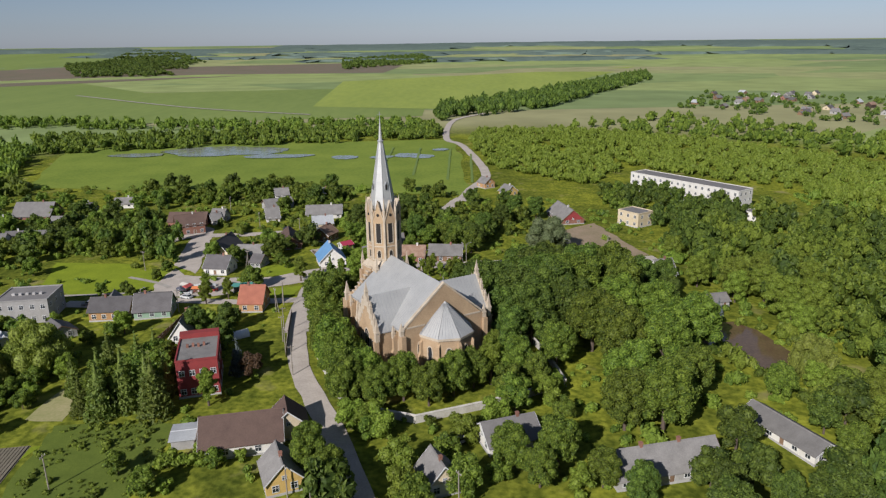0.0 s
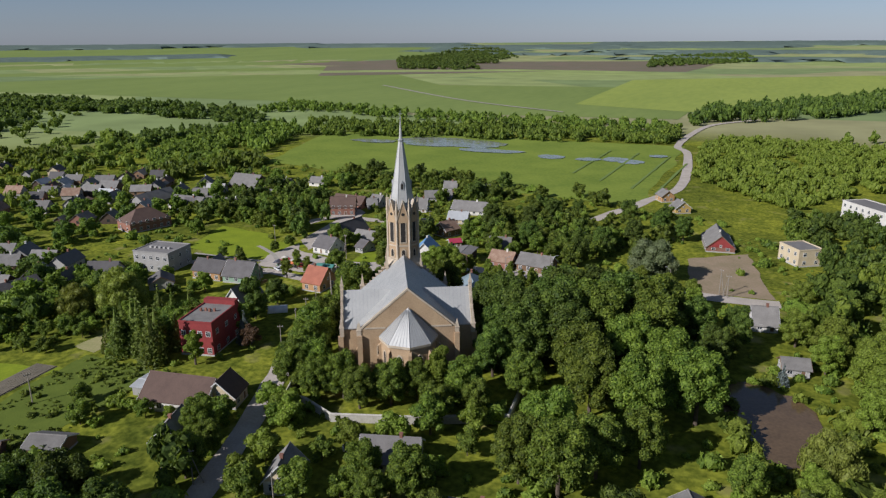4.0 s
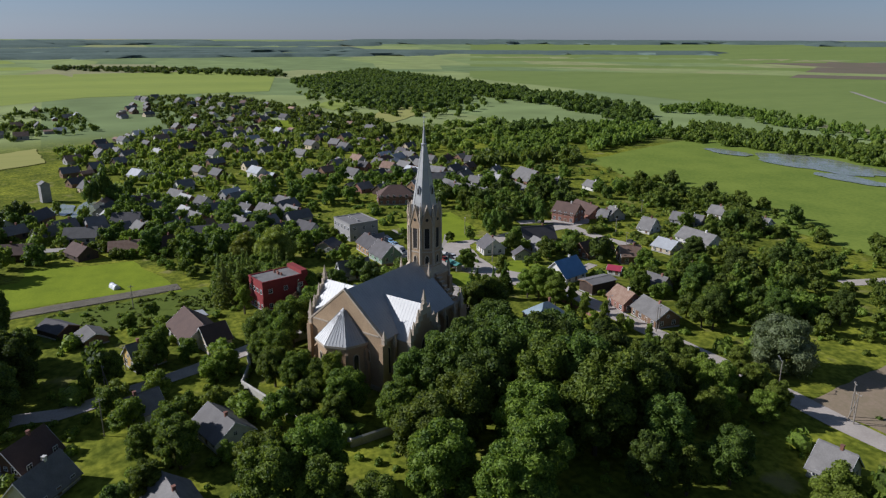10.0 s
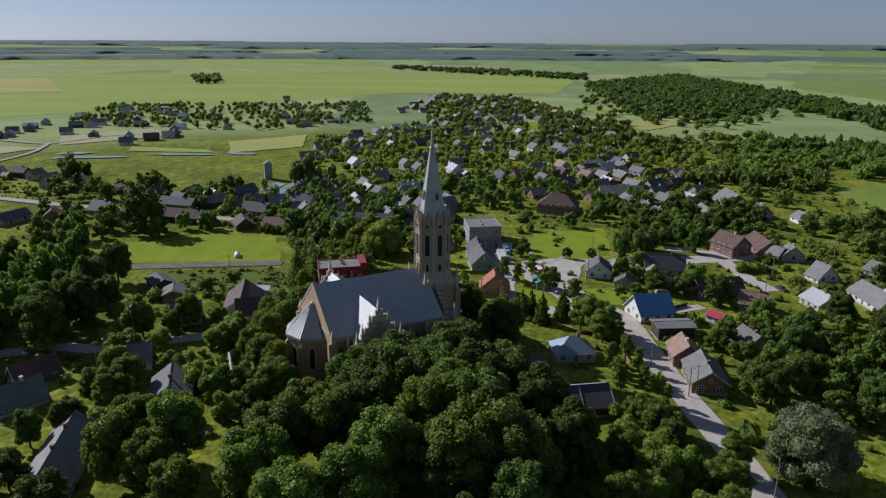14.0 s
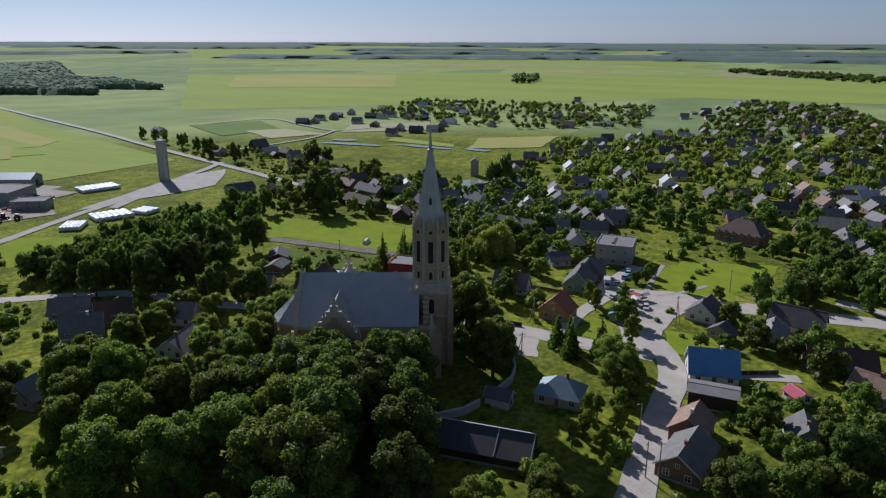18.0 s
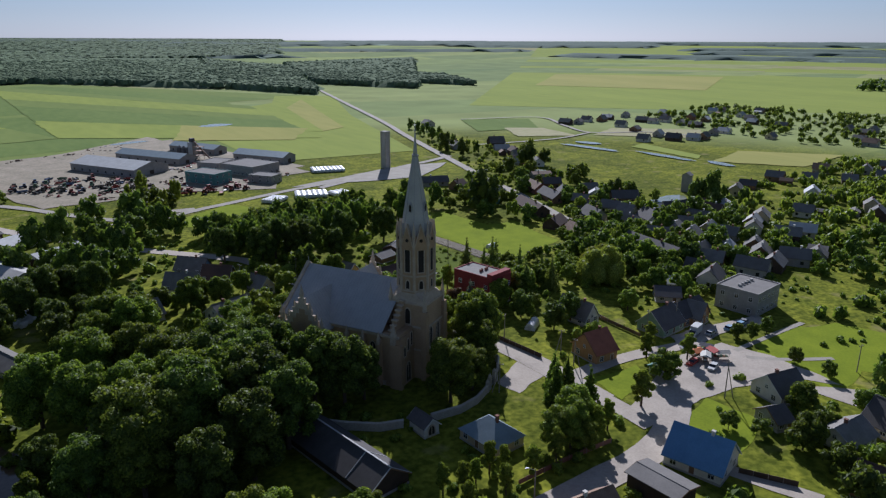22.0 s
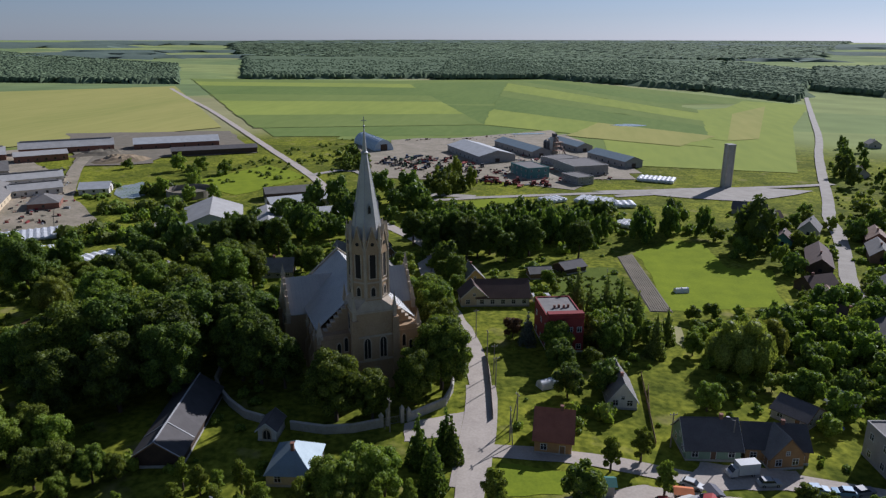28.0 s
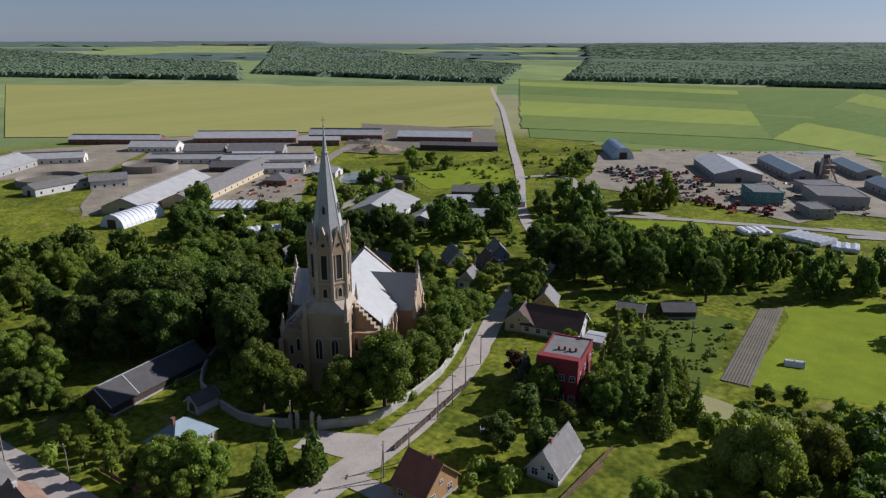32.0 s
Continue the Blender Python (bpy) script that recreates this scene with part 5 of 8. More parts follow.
def canopy(name, corners, h, cell, seed, label="wide dark green forest", mat=None):
    """A forest seen from afar as a closed, uneven canopy whose rim comes down to the ground."""
    rng = np.random.default_rng(seed)
    a, b, c, d = [np.array(p, float) for p in corners]
    nx = max(3, int(max(np.linalg.norm(b - a), np.linalg.norm(c - d)) / cell))
    ny = max(3, int(max(np.linalg.norm(d - a), np.linalg.norm(c - b)) / cell))
    verts, faces = [], []
    for j in range(ny + 1):
        for i in range(nx + 1):
            u, v = i / nx, j / ny
            p = (a * (1 - u) + b * u) * (1 - v) + (d * (1 - u) + c * u) * v + rng.uniform(-0.35, 0.35, 2) * cell
            rim = j in (0, ny) or i in (0, nx)
            n = noise.noise(Vector((p[0] / 90, p[1] / 90, seed)))
            if rim:
                p += 2.2 * cell * np.array((noise.noise(Vector((p[0] / 60, p[1] / 60, 3))), noise.noise(Vector((p[0] / 60, p[1] / 60, 9)))))
            z = -0.5 if rim else h * (0.84 + 0.16 * n + rng.uniform(-0.05, 0.08))
            verts.append((p[0], p[1], ground_z(p[0], p[1]) + z))
    for j in range(ny):
        for i in range(nx):
            k = j * (nx + 1) + i
            q = (k, k + 1, k + nx + 2, k + nx + 1)
            faces += [(q[0], q[1], q[2]), (q[0], q[2], q[3])] if (i + j) % 2 else [(q[0], q[1], q[3]), (q[1], q[2], q[3])]
    tagged(new(name, mesh_from(name, verts, faces, mat or FOREST, shade=True)), label, "forest", "", "stuff")
    if mat:
        return
    vs, fs, base = [], [], 0          # single crowns that stand out of the canopy
    ring = np.array([(math.cos(q * math.tau / 6), math.sin(q * math.tau / 6)) for q in range(6)])
    area = 0.5 * abs(np.cross(c - a, d - b))
    for _ in range(min(26000, int(area / 120))):
        u, v = rng.random(2)
        p = (a * (1 - u) + b * u) * (1 - v) + (d * (1 - u) + c * u) * v
        far = math.hypot(p[0], p[1])
        if far > 2300 or (far > 1500 and rng.random() < 0.5):
            continue
        w, hh, z = rng.uniform(4.0, 7.5), h * rng.uniform(0.86, 1.12), ground_z(p[0], p[1])
        turn = rng.uniform(0.75, 1.25, (6, 1))
        low, mid = ring * w * turn * 0.9 + p, ring * w * turn[::-1] * 0.72 + p
        vs += [(x, y, z + hh * 0.30) for x, y in low] + [(x, y, z + hh * rng.uniform(0.80, 0.88)) for x, y in mid] + [(p[0], p[1], z + hh)]
        fs += [(base + q, base + (q + 1) % 6, base + 6 + (q + 1) % 6, base + 6 + q) for q in range(6)] + [(base + 6 + q, base + 6 + (q + 1) % 6, base + 12) for q in range(6)]
        base += 13
    if vs:
        tagged(new(name, mesh_from(name, vs, fs, FOREST, shade=True)), "single crowns of the forest", "forest", "", "stuff")


def wood(name, poly, gap, seed, h=13.0, leaf="dark", label="distant dark green wood", rad=5.0, most=3000):
    """A far wood as one piece: an uneven crown for every tree."""
    rnd = random.Random(seed)
    xs, ys = [p[0] for p in poly], [p[1] for p in poly]
    shapes = wood_shapes()
    vs, fs, base = [], [], 0
    area = 0.5 * abs(sum(poly[i - 1][0] * poly[i][1] - poly[i][0] * poly[i - 1][1] for i in range(len(poly))))
    n = min(most, int(area / (gap * gap)))
    made = 0
    while made < n:
        p = (rnd.uniform(min(xs), max(xs)), rnd.uniform(min(ys), max(ys)))
        if not inside(p, poly):
            continue
        made += 1
        s, tri = rnd.choice(shapes)
        if not clear(*p, 2.0):
            continue
        hh, w = h * rnd.uniform(0.65, 1.2), rad * rnd.uniform(0.75, 1.3)
        a = rnd.uniform(0, math.tau)
        rot = np.array([[math.cos(a), -math.sin(a), 0], [math.sin(a), math.cos(a), 0], [0, 0, 1]])
        vs.append((s @ rot.T) * np.array((w, w, hh)) + np.array((p[0], p[1], ground_z(*p) - 0.3)))
        fs += [[i + base for i in f] for f in tri]
        base += len(s)
    if vs:
        me = mesh_from(name, np.concatenate(vs).tolist(), fs, LEAF[leaf])
        tagged(new(name, me), label, "wood", "", "stuff")


# ---- poles, cars, walls, fences ----
def lamp_pole(x, y, h=9.0, brace=None, lamp=None, rot=0):
    """A utility pole, with a slanting brace or a lamp arm where it has one."""
    t = thing("utility_pole", x, y, rot, "weathered grey utility pole" + (" with a slanting brace" if brace else "") + (" and a street lamp arm" if lamp else ""), "pole", "utility poles")
    part("post", tube((0, 0, -0.5), (0, 0, h), 0.16, 0.10, 7), POLE_WOOD, t)
    if brace:
        part("brace", tube((brace, 0.3, -0.4), (0.05, 0, h * 0.86), 0.13, 0.09, 6), POLE_WOOD, t)
    if lamp:
        part("arm", tube((0, 0, h - 0.3), (lamp, 0, h + 0.5), 0.05, 0.04, 5), STEEL, t)
        part("lamp_head", box(lamp - 0.1, lamp + 0.6, -0.12, 0.12, h + 0.42, h + 0.56), STEEL, t)
    else:
        part("crossarm", box(-0.8, 0.8, -0.06, 0.06, h - 0.6, h - 0.45), POLE_WOOD, t)
        for k in (-0.7, 0, 0.7):
            part("insulator", tube((k, 0, h - 0.45), (k, 0, h - 0.2), 0.05, 0.04, 5), FRAME, t)
    return t


def car(x, y, rot, colour, word, van=0):
    """A parked car (van 0), or a box lorry (van 1)."""
    paint = material(f"{word}_car_paint", colour, 0.55, tuple(c * 0.85 for c in colour), 3.0, spec=0.3)
    t = thing("van" if van else "car", x, y, rot, f"{word} parked {'box van with a white cab' if van else 'car'} on the asphalt", "van" if van else "car", "parked vehicles")
    if van:
        body = part("cab", prism([(-3.0, -0.95, 0.4), (-1.3, -0.95, 0.4), (-1.3, -0.95, 2.1), (-1.9, -0.95, 2.1), (-2.5, -0.95, 1.3), (-3.0, -0.95, 1.1)], (0, 1.9, 0)), paint, t)
        part("windscreen", prism([(-2.52, -0.85, 1.36), (-1.95, -0.85, 2.05), (-1.9, -0.85, 2.0), (-2.45, -0.85, 1.3)], (0, 1.7, 0)), GLASS, body)
        part("cargo_box", box(-1.2, 3.0, -1.1, 1.1, 0.7, 3.0), paint, t)
        wheels = (-2.3, 1.9)
    else:
        body = part("body", prism([(-2.1, -0.85, 0.3), (2.1, -0.85, 0.3), (2.15, -0.85, 0.85), (1.2, -0.85, 0.95), (-1.9, -0.85, 1.0), (-2.15, -0.85, 0.7)], (0, 1.7, 0)), paint, t)
        part("cabin", prism([(-1.85, -0.75, 0.95), (1.1, -0.75, 0.9), (0.4, -0.7, 1.45), (-1.4, -0.7, 1.45)], (0, 1.5, 0)), GLASS, t)
        part("roof_panel", box(-1.35, 0.4, -0.72, 0.78, 1.44, 1.5), paint, t)
        wheels = (-1.35, 1.35)
    for wx in wheels:
        for s in (-1, 1):
            w = part("wheel", tube((wx, s * 0.68, 0.32), (wx, s * 0.9, 0.32), 0.32, 0.32, 12), TYRE, t)
            part("rim", tube((wx, s * 0.89, 0.32), (wx, s * 0.92, 0.32), 0.18, 0.18, 8), STEEL, w)


def wall_run(name, points, height, thick, mat, label, cap=True):
    """A boundary wall: one piece for every straight run, with its coping."""
    w = tagged(new(name), label, "wall", "", "structure")
    for (x0, y0), (x1, y1) in zip(points, points[1:]):
        d = Vector((x1 - x0, y1 - y0, 0))
        z = min(ground_z(x0, y0), ground_z(x1, y1))
        o = part("wall_section", box(-0.05, d.length + 0.05, -thick / 2, thick / 2, -0.6, height), mat, w)
        o.matrix_local = pose(x0, y0, z, 0, 0, math.degrees(math.atan2(d.y, d.x)))
        if cap:
            part("coping", prism([(-0.08, -thick / 2 - 0.12, height), (-0.08, thick / 2 + 0.12, height), (-0.08, 0, height + 0.28)], (d.length + 0.16, 0, 0)), mat, o)
    return w


def gateway(x, y, rot):
    """The churchyard gate: two tall and two low whitewashed posts with pointed caps, and iron leaves."""
    g = thing("churchyard_gate", x, y, rot, "whitewashed churchyard gate posts with pointed caps and iron leaves", "gate")
    hold(x, y, 3.5)
    for px, h in ((-3.1, 2.6), (-1.6, 3.4), (1.6, 3.4), (3.1, 2.6)):
        post = part("gate_post", box(px - 0.38, px + 0.38, -0.38, 0.38, -0.5, h), WHITEWASH, g)
        bm = bmesh.new()
        add_ngon_tower(bm, 4, 0.66, 0.06, h, h + 0.9, 45, 0, px, 0)
        part("cap", bm, WHITEWASH, post)
    for a, b in ((-2.7, -2.0), (-1.2, -0.03), (0.03, 1.2), (2.0, 2.7)):
        leaf = part("gate_leaf", box(a, b, -0.03, 0.03, 1.75, 1.83), STEEL, g)
        part("lower_rail", box(a, b, -0.03, 0.03, 0.2, 0.28), STEEL, leaf)
        n = max(3, int((b - a) / 0.2))
        for k in range(n + 1):
            q = a + 0.03 + k * (b - a - 0.06) / n
            part("bar", box(q - 0.02, q + 0.02, -0.02, 0.02, 0.1, 1.95), STEEL, leaf)


def fence(points, height, mat, label, gap=2.2, rail=True):
    f = tagged(new("fence"), label, "fence")
    rnd = random.Random(5)
    for (x0, y0), (x1, y1) in zip(points, points[1:]):
        d = Vector((x1 - x0, y1 - y0, 0))
        n = max(1, int(d.length / gap))
        a = math.degrees(math.atan2(d.y, d.x))
        for k in range(n):
            x, y = x0 + d.x * (k + 0.5) / n, y0 + d.y * (k + 0.5) / n
            o = part("panel", box(-d.length / n / 2 + 0.05, d.length / n / 2 - 0.05, -0.03, 0.03, 0.1, height), mat, f)
            o.matrix_local = pose(x, y, ground_z(x, y), 0, 0, a)
            x, y = x0 + d.x * k / n, y0 + d.y * k / n
            o = part("post", box(-0.06, 0.06, -0.06, 0.06, -0.4, height + 0.12), POLE_WOOD, f)
            o.matrix_local = pose(x, y, ground_z(x, y), 0, 0, a)
    return f


def wrapped_bales(x, y, rot, L, W, H, seed):
    """A clamp of film-wrapped bales: rows of rolls side by side."""
    t = thing("bale_stack", x, y, rot, "stack of white film-wrapped silage bales", "bales", "bale stacks")
    n, m = max(1, int(L / 2.6)), max(1, int(W / 1.5))
    rnd = random.Random(seed)
    for j in range(m):
        bm = bmesh.new()
        yy, rings, k = -W / 2 + (j + 0.5) * W / m, [], 9
        for i in range(2 * n + 1):          # a film tube that swells over every bale
            r = H * (0.52 if i % 2 else 0.36) * rnd.uniform(0.92, 1.05)
            rings.append([bm.verts.new((-L / 2 + i * L / (2 * n), yy + r * math.cos(q * math.tau / k), H * 0.45 + r * math.sin(q * math.tau / k))) for q in range(k)])
        for a, b in zip(rings, rings[1:]):
            for q in range(k):
                bm.faces.new((a[q], a[(q + 1) % k], b[(q + 1) % k], b[q]))
        bm.faces.new(rings[0][::-1])
        bm.faces.new(rings[-1])
        part("film_tube", bm, FILM_WHITE, t)
    return t


def village(poly, gap, angle, seed, most, group="village houses"):
    """Small houses at random over a quarter, set square to its streets."""
    rnd, done = random.Random(seed), 0
    xs, ys = [p[0] for p in poly], [p[1] for p in poly]
    for _ in range(most * 30):
        if done >= most:
            break
        p = (rnd.uniform(min(xs), max(xs)), rnd.uniform(min(ys), max(ys)))
        if not inside(p, poly) or not clear(*p, gap / 2):
            continue
        done += 1
        L, W, r = rnd.uniform(7.5, 11.5), rnd.uniform(6.5, 8.2), rnd.uniform(5.0, 6.8)
        wall = rnd.choice(["white", "grey", "cream", "grey", "darkwood", "wood", "brick", "grey", "wood", "grey"])
        roof = rnd.choice(["slate", "slate", "dark", "slate", "dark", "slate", "brown", "slate", "tar", "slate", "tar", "dark", "tar", "rust", "barn", "metal"])
        h = house(*p, angle + rnd.choice((0, 90)) + rnd.uniform(-8, 8), L, W, r, max(2.4, r - W * 0.42), wall, roof, 1, False, group=group)
        if rnd.random() < 0.45:
            q = (p[0] + rnd.uniform(-1, 1) * gap * 0.55, p[1] + rnd.uniform(-1, 1) * gap * 0.55)
            if clear(*q, 4):
                house(*q, angle + rnd.choice((0, 90)), rnd.uniform(5, 8), rnd.uniform(4, 5.5), rnd.uniform(3.2, 4.2), 2.4, rnd.choice(["wood", "darkwood", "grey"]), rnd.choice(["slate", "dark", "rust", "metal"]), 0, False, name="shed", windows=False, group="village sheds")


def quonset(x, y, rot, L, W, H, mat, label, name="hangar", front=None):
    """An arched hall."""
    t = thing(name, x, y, rot, label, name)
    keep_clear(x, y, rot, L, W)
    arc = [(W / 2 * math.cos(k * math.pi / 12), H * math.sin(k * math.pi / 12)) for k in range(13)]
    part("shell", prism([(-L / 2, a, b - 0.1) for a, b in arc], (L, 0, 0)), mat, t)
    for k in range(max(2, int(L / 2.5)) + 1):
        xx = -L / 2 + k * L / max(2, int(L / 2.5))
        part("rib", prism([(xx - 0.05, a * 1.012, b * 1.012) for a, b in arc], (0.1, 0, 0)), mat, t)
    for e in (-1, 1):
        part("gate", box(e * L / 2 - 0.06, e * L / 2 + 0.06, -W * 0.18, W * 0.18, 0, H * 0.62), front or PLASTER["darkwood"], t)
    return t


def lean_to(x, y, rot, L, W, high, low):
    """A white sheet roof on posts along a barn."""
    t = thing("lean_to", x, y, rot, "white sheet lean-to roof on posts beside a barn", "lean-to")
    part("roof", prism([(-L / 2, -W / 2, low), (-L / 2, W / 2, high), (-L / 2, W / 2, high + 0.15), (-L / 2, -W / 2, low + 0.15)], (L, 0, 0)), ROOFS["metal"], t)
    for k in range(6):
        px = -L / 2 + 0.5 + k * (L - 1) / 5
        for py, h in ((-W / 2 + 0.3, low), (W / 2 - 0.3, high)):
            part("post", box(px - 0.12, px + 0.12, py - 0.12, py + 0.12, -0.3, h + 0.05), POLE_WOOD, t)


def grain_dryer(x, y, rot):
    """A dryer tower with bins, a walkway frame and a slanting conveyor."""
    t = thing("grain_dryer", x, y, rot, "dark steel grain dryer tower with bins and a slanting conveyor", "grain dryer")
    hold(x, y, 9)
    part("tower", box(-2.2, 2.2, -2.2, 2.2, -0.5, 12.5), STEEL, t)
    part("tower_head", box(-1.4, 1.4, -1.4, 1.4, 12.5, 15.0), ROOFS["dark"], t)
    for k in range(3):
        b = part("bin", tube((-4.5 - 4.2 * k, 0.5, -0.3), (-4.5 - 4.2 * k, 0.5, 7.5), 1.9, 1.9, 16), ROOFS["dark"], t)
        part("bin_cone", tube((-4.5 - 4.2 * k, 0.5, 7.5), (-4.5 - 4.2 * k, 0.5, 9.0), 1.95, 0.3, 16), ROOFS["slate"], b)
    part("conveyor", tube((2, 0, 12.8), (15, 2, 0.5), 0.55, 0.55, 6), ROOFS["rust"], t, "rusty slanting conveyor")
    for sx in (3.2, 7.6):
        for sy in (-2.5, 3.0):
            part("frame_post", tube((sx, sy, -0.3), (sx, sy, 9.5), 0.14, 0.14, 5), ROOFS["rust"], t)
    for z in (3.2, 6.4, 9.4):
        part("walkway", box(2.6, 8.2, -2.8, 3.3, z, z + 0.15), ROOFS["rust"], t)


def round_tank(x, y, r, h, label):
    t = thing("slurry_tank", x, y, 0, label, "tank")
    hold(x, y, r)
    n = 40
    bm = bmesh.new()
    rings = [[bm.verts.new((q * math.cos(k * math.tau / n), q * math.sin(k * math.tau / n), z)) for k in range(n)] for q, z in ((r, -0.5), (r, h), (r - 0.3, h), (r - 0.3, 0.6))]
    for a, b in zip(rings, rings[1:]):
        for k in range(n):
            bm.faces.new((a[k], a[(k + 1) % n], b[(k + 1) % n], b[k]))
    part("tank_wall", bm, POLE_WOOD, t)
    bm = bmesh.new()
    add_ngon_tower(bm, n, r - 0.35, r - 0.35, 0.2, h * 0.45)
    part("slurry", bm, SOIL, t)


def water_tower(x, y):
    t = thing("water_tower", x, y, 20, "tall square concrete water tower with pale corner ribs", "tower")
    part("shaft", box(-1.9, 1.9, -1.9, 1.9, -1, 24.0), CONCRETE, t)
    for sx in (-1, 1):
        for sy in (-1, 1):
            part("corner_rib", box(sx * 1.9 - 0.35, sx * 1.9 + 0.35, sy * 1.9 - 0.35, sy * 1.9 + 0.35, -1, 24.4), WHITEWASH, t)
    part("cap", box(-2.3, 2.3, -2.3, 2.3, 24.0, 24.6), CONCRETE, t)


def bus_shelter(x, y, rot):
    t = thing("bus_shelter", x, y, rot, "small rendered bus shelter with a green metal roof", "shelter")
    part("back_wall", box(-3, 3, 1.1, 1.3, 0, 2.4), PLASTER["grey"], t)
    for s in (-1, 1):
        part("side_wall", box(s * 3 - 0.1, s * 3 + 0.1, -1.2, 1.1, 0, 2.4), PLASTER["grey"], t)
    part("roof", prism([(-3.5, -1.7, 2.4), (-3.5, 1.7, 2.4), (-3.5, 0, 3.3)], (7, 0, 0)), ROOFS["green"], t)
    part("bench", box(-2.6, 2.6, 0.5, 1.0, 0.4, 0.5), PLASTER["wood"], t)


def machine(x, y, rot, colour, word):
    """An old tractor or trailer on the workshop yard."""
    paint = material(f"{word}_machine_paint", colour, 0.6, tuple(c * 0.6 for c in colour), 1.0)
    t = thing("tractor", x, y, rot, f"old {word} farm tractor parked on the yard", "tractor", "machines on the yard")
    part("bonnet", box(0.2, 2.2, -0.5, 0.5, 0.8, 1.6), paint, t)
    cab = part("cab", box(-1.4, 0.2, -0.8, 0.8, 0.9, 2.0), paint, t)
    part("cab_glass", box(-1.3, 0.1, -0.75, 0.75, 2.0, 2.7), GLASS, cab)
    part("cab_roof", box(-1.45, 0.25, -0.85, 0.85, 2.7, 2.85), paint, cab)
    for wx, r in ((-0.9, 0.85), (1.7, 0.5)):
        for s in (-1, 1):
            part("wheel", tube((wx, s * 0.7, r), (wx, s * 1.15, r), r, r, 12), TYRE, t)


def trailer(x, y, rot, colour, word):
    paint = material(f"{word}_machine_paint", colour, 0.6, tuple(c * 0.6 for c in colour), 1.0)
    t = thing("farm_trailer", x, y, rot, f"old {word} flat farm trailer on the yard", "trailer", "machines on the yard")
    part("bed", box(-2.6, 2.6, -1.1, 1.1, 0.9, 1.1), paint, t)
    for s in (-1, 1):
        part("side_board", box(-2.6, 2.6, s * 1.1 - 0.04, s * 1.1 + 0.04, 1.1, 1.7), paint, t)
    for wx in (-1.6, 1.6):
        for s in (-1, 1):
            part("wheel", tube((wx, s * 0.8, 0.45), (wx, s * 1.1, 0.45), 0.45, 0.45, 10), TYRE, t)


def stall(x, y, rot, colour, word):
    cloth = material(f"{word}_awning", colour, 0.8, tuple(c * 0.8 for c in colour), 1.0)
    t = thing("market_stall", x, y, rot, f"market stall with a {word} awning on the square", "stall", "market stalls")
    part("table", box(-1.5, 1.5, -0.6, 0.6, 0.75, 0.82), PLASTER["wood"], t)
    for sx in (-1.4, 1.4):
        for sy in (-1, 1):
            part("leg", tube((sx, sy, 0), (sx, sy, 2.1), 0.04, 0.04, 5), STEEL, t)
    part("awning", prism([(-1.8, -1.4, 2.1), (-1.8, 1.4, 2.1), (-1.8, 0, 2.7)], (3.6, 0, 0)), cloth, t)
    rnd = random.Random(x)
    for k in range(4):
        part("crate", box(-1.3 + k * 0.7, -0.8 + k * 0.7, -0.4, 0.3, 0.82, 0.82 + rnd.uniform(0.2, 0.5)), PLASTER[rnd.choice(["wood", "red", "green", "white"])], t)


def mound(name, x, y, rot, rx, ry, h, mat, label, seed):
    n, m, verts, faces = 28, 8, [], []
    c, s = math.cos(radians(rot)), math.sin(radians(rot))
    for j in range(m + 1):
        f = j / m
        for k in range(n):
            a = k * math.tau / n
            rr = (1 - f) * (1 + 0.2 * noise.noise(Vector((math.cos(a) * 2, math.sin(a) * 2, seed))))
            px, py = rx * rr * math.cos(a), ry * rr * math.sin(a)
            z = h * min(1, 1.6 * f) * (0.85 + 0.3 * noise.noise(Vector((px / 3, py / 3, seed))))
            px, py = x + px * c - py * s, y + px * s + py * c
            verts.append((px, py, ground_z(px, py) - 0.2 + z))
    for j in range(m):
        for k in range(n):
            faces.append((j * n + k, j * n + (k + 1) % n, (j + 1) * n + (k + 1) % n, (j + 1) * n + k))
    faces.append(tuple(m * n + k for k in range(n)))
    tagged(new(name, mesh_from(name, verts, faces, mat)), label, name.split("_")[-1])


def furrows(a, b, c, d, n):
    """Dark furrows along a garden strip, from side ab to side dc."""
    f = tagged(new("furrows"), "dark ploughed furrows of a garden strip", "furrows", "", "structure")
    bm = bmesh.new()
    for k in range(n):
        t = (k + 0.5) / n
        p, q = Vector((*a, 0)).lerp(Vector((*b, 0)), t), Vector((*d, 0)).lerp(Vector((*c, 0)), t)
        w = (q - p).normalized().cross(Vector((0, 0, 1))) * 0.28
        m = 10
        for i in range(m):
            u, v = p.lerp(q, i / m), p.lerp(q, (i + 1) / m)
            zu, zv = ground_z(u.x, u.y) + 0.1, ground_z(v.x, v.y) + 0.1
            add_prism(bm, [(u.x - w.x, u.y - w.y, zu), (v.x - w.x, v.y - w.y, zv), (v.x + w.x, v.y + w.y, zv), (u.x + w.x, u.y + w.y, zu)], (0, 0, 0.18))
    part("furrow_ridge", bm, SOIL, f)

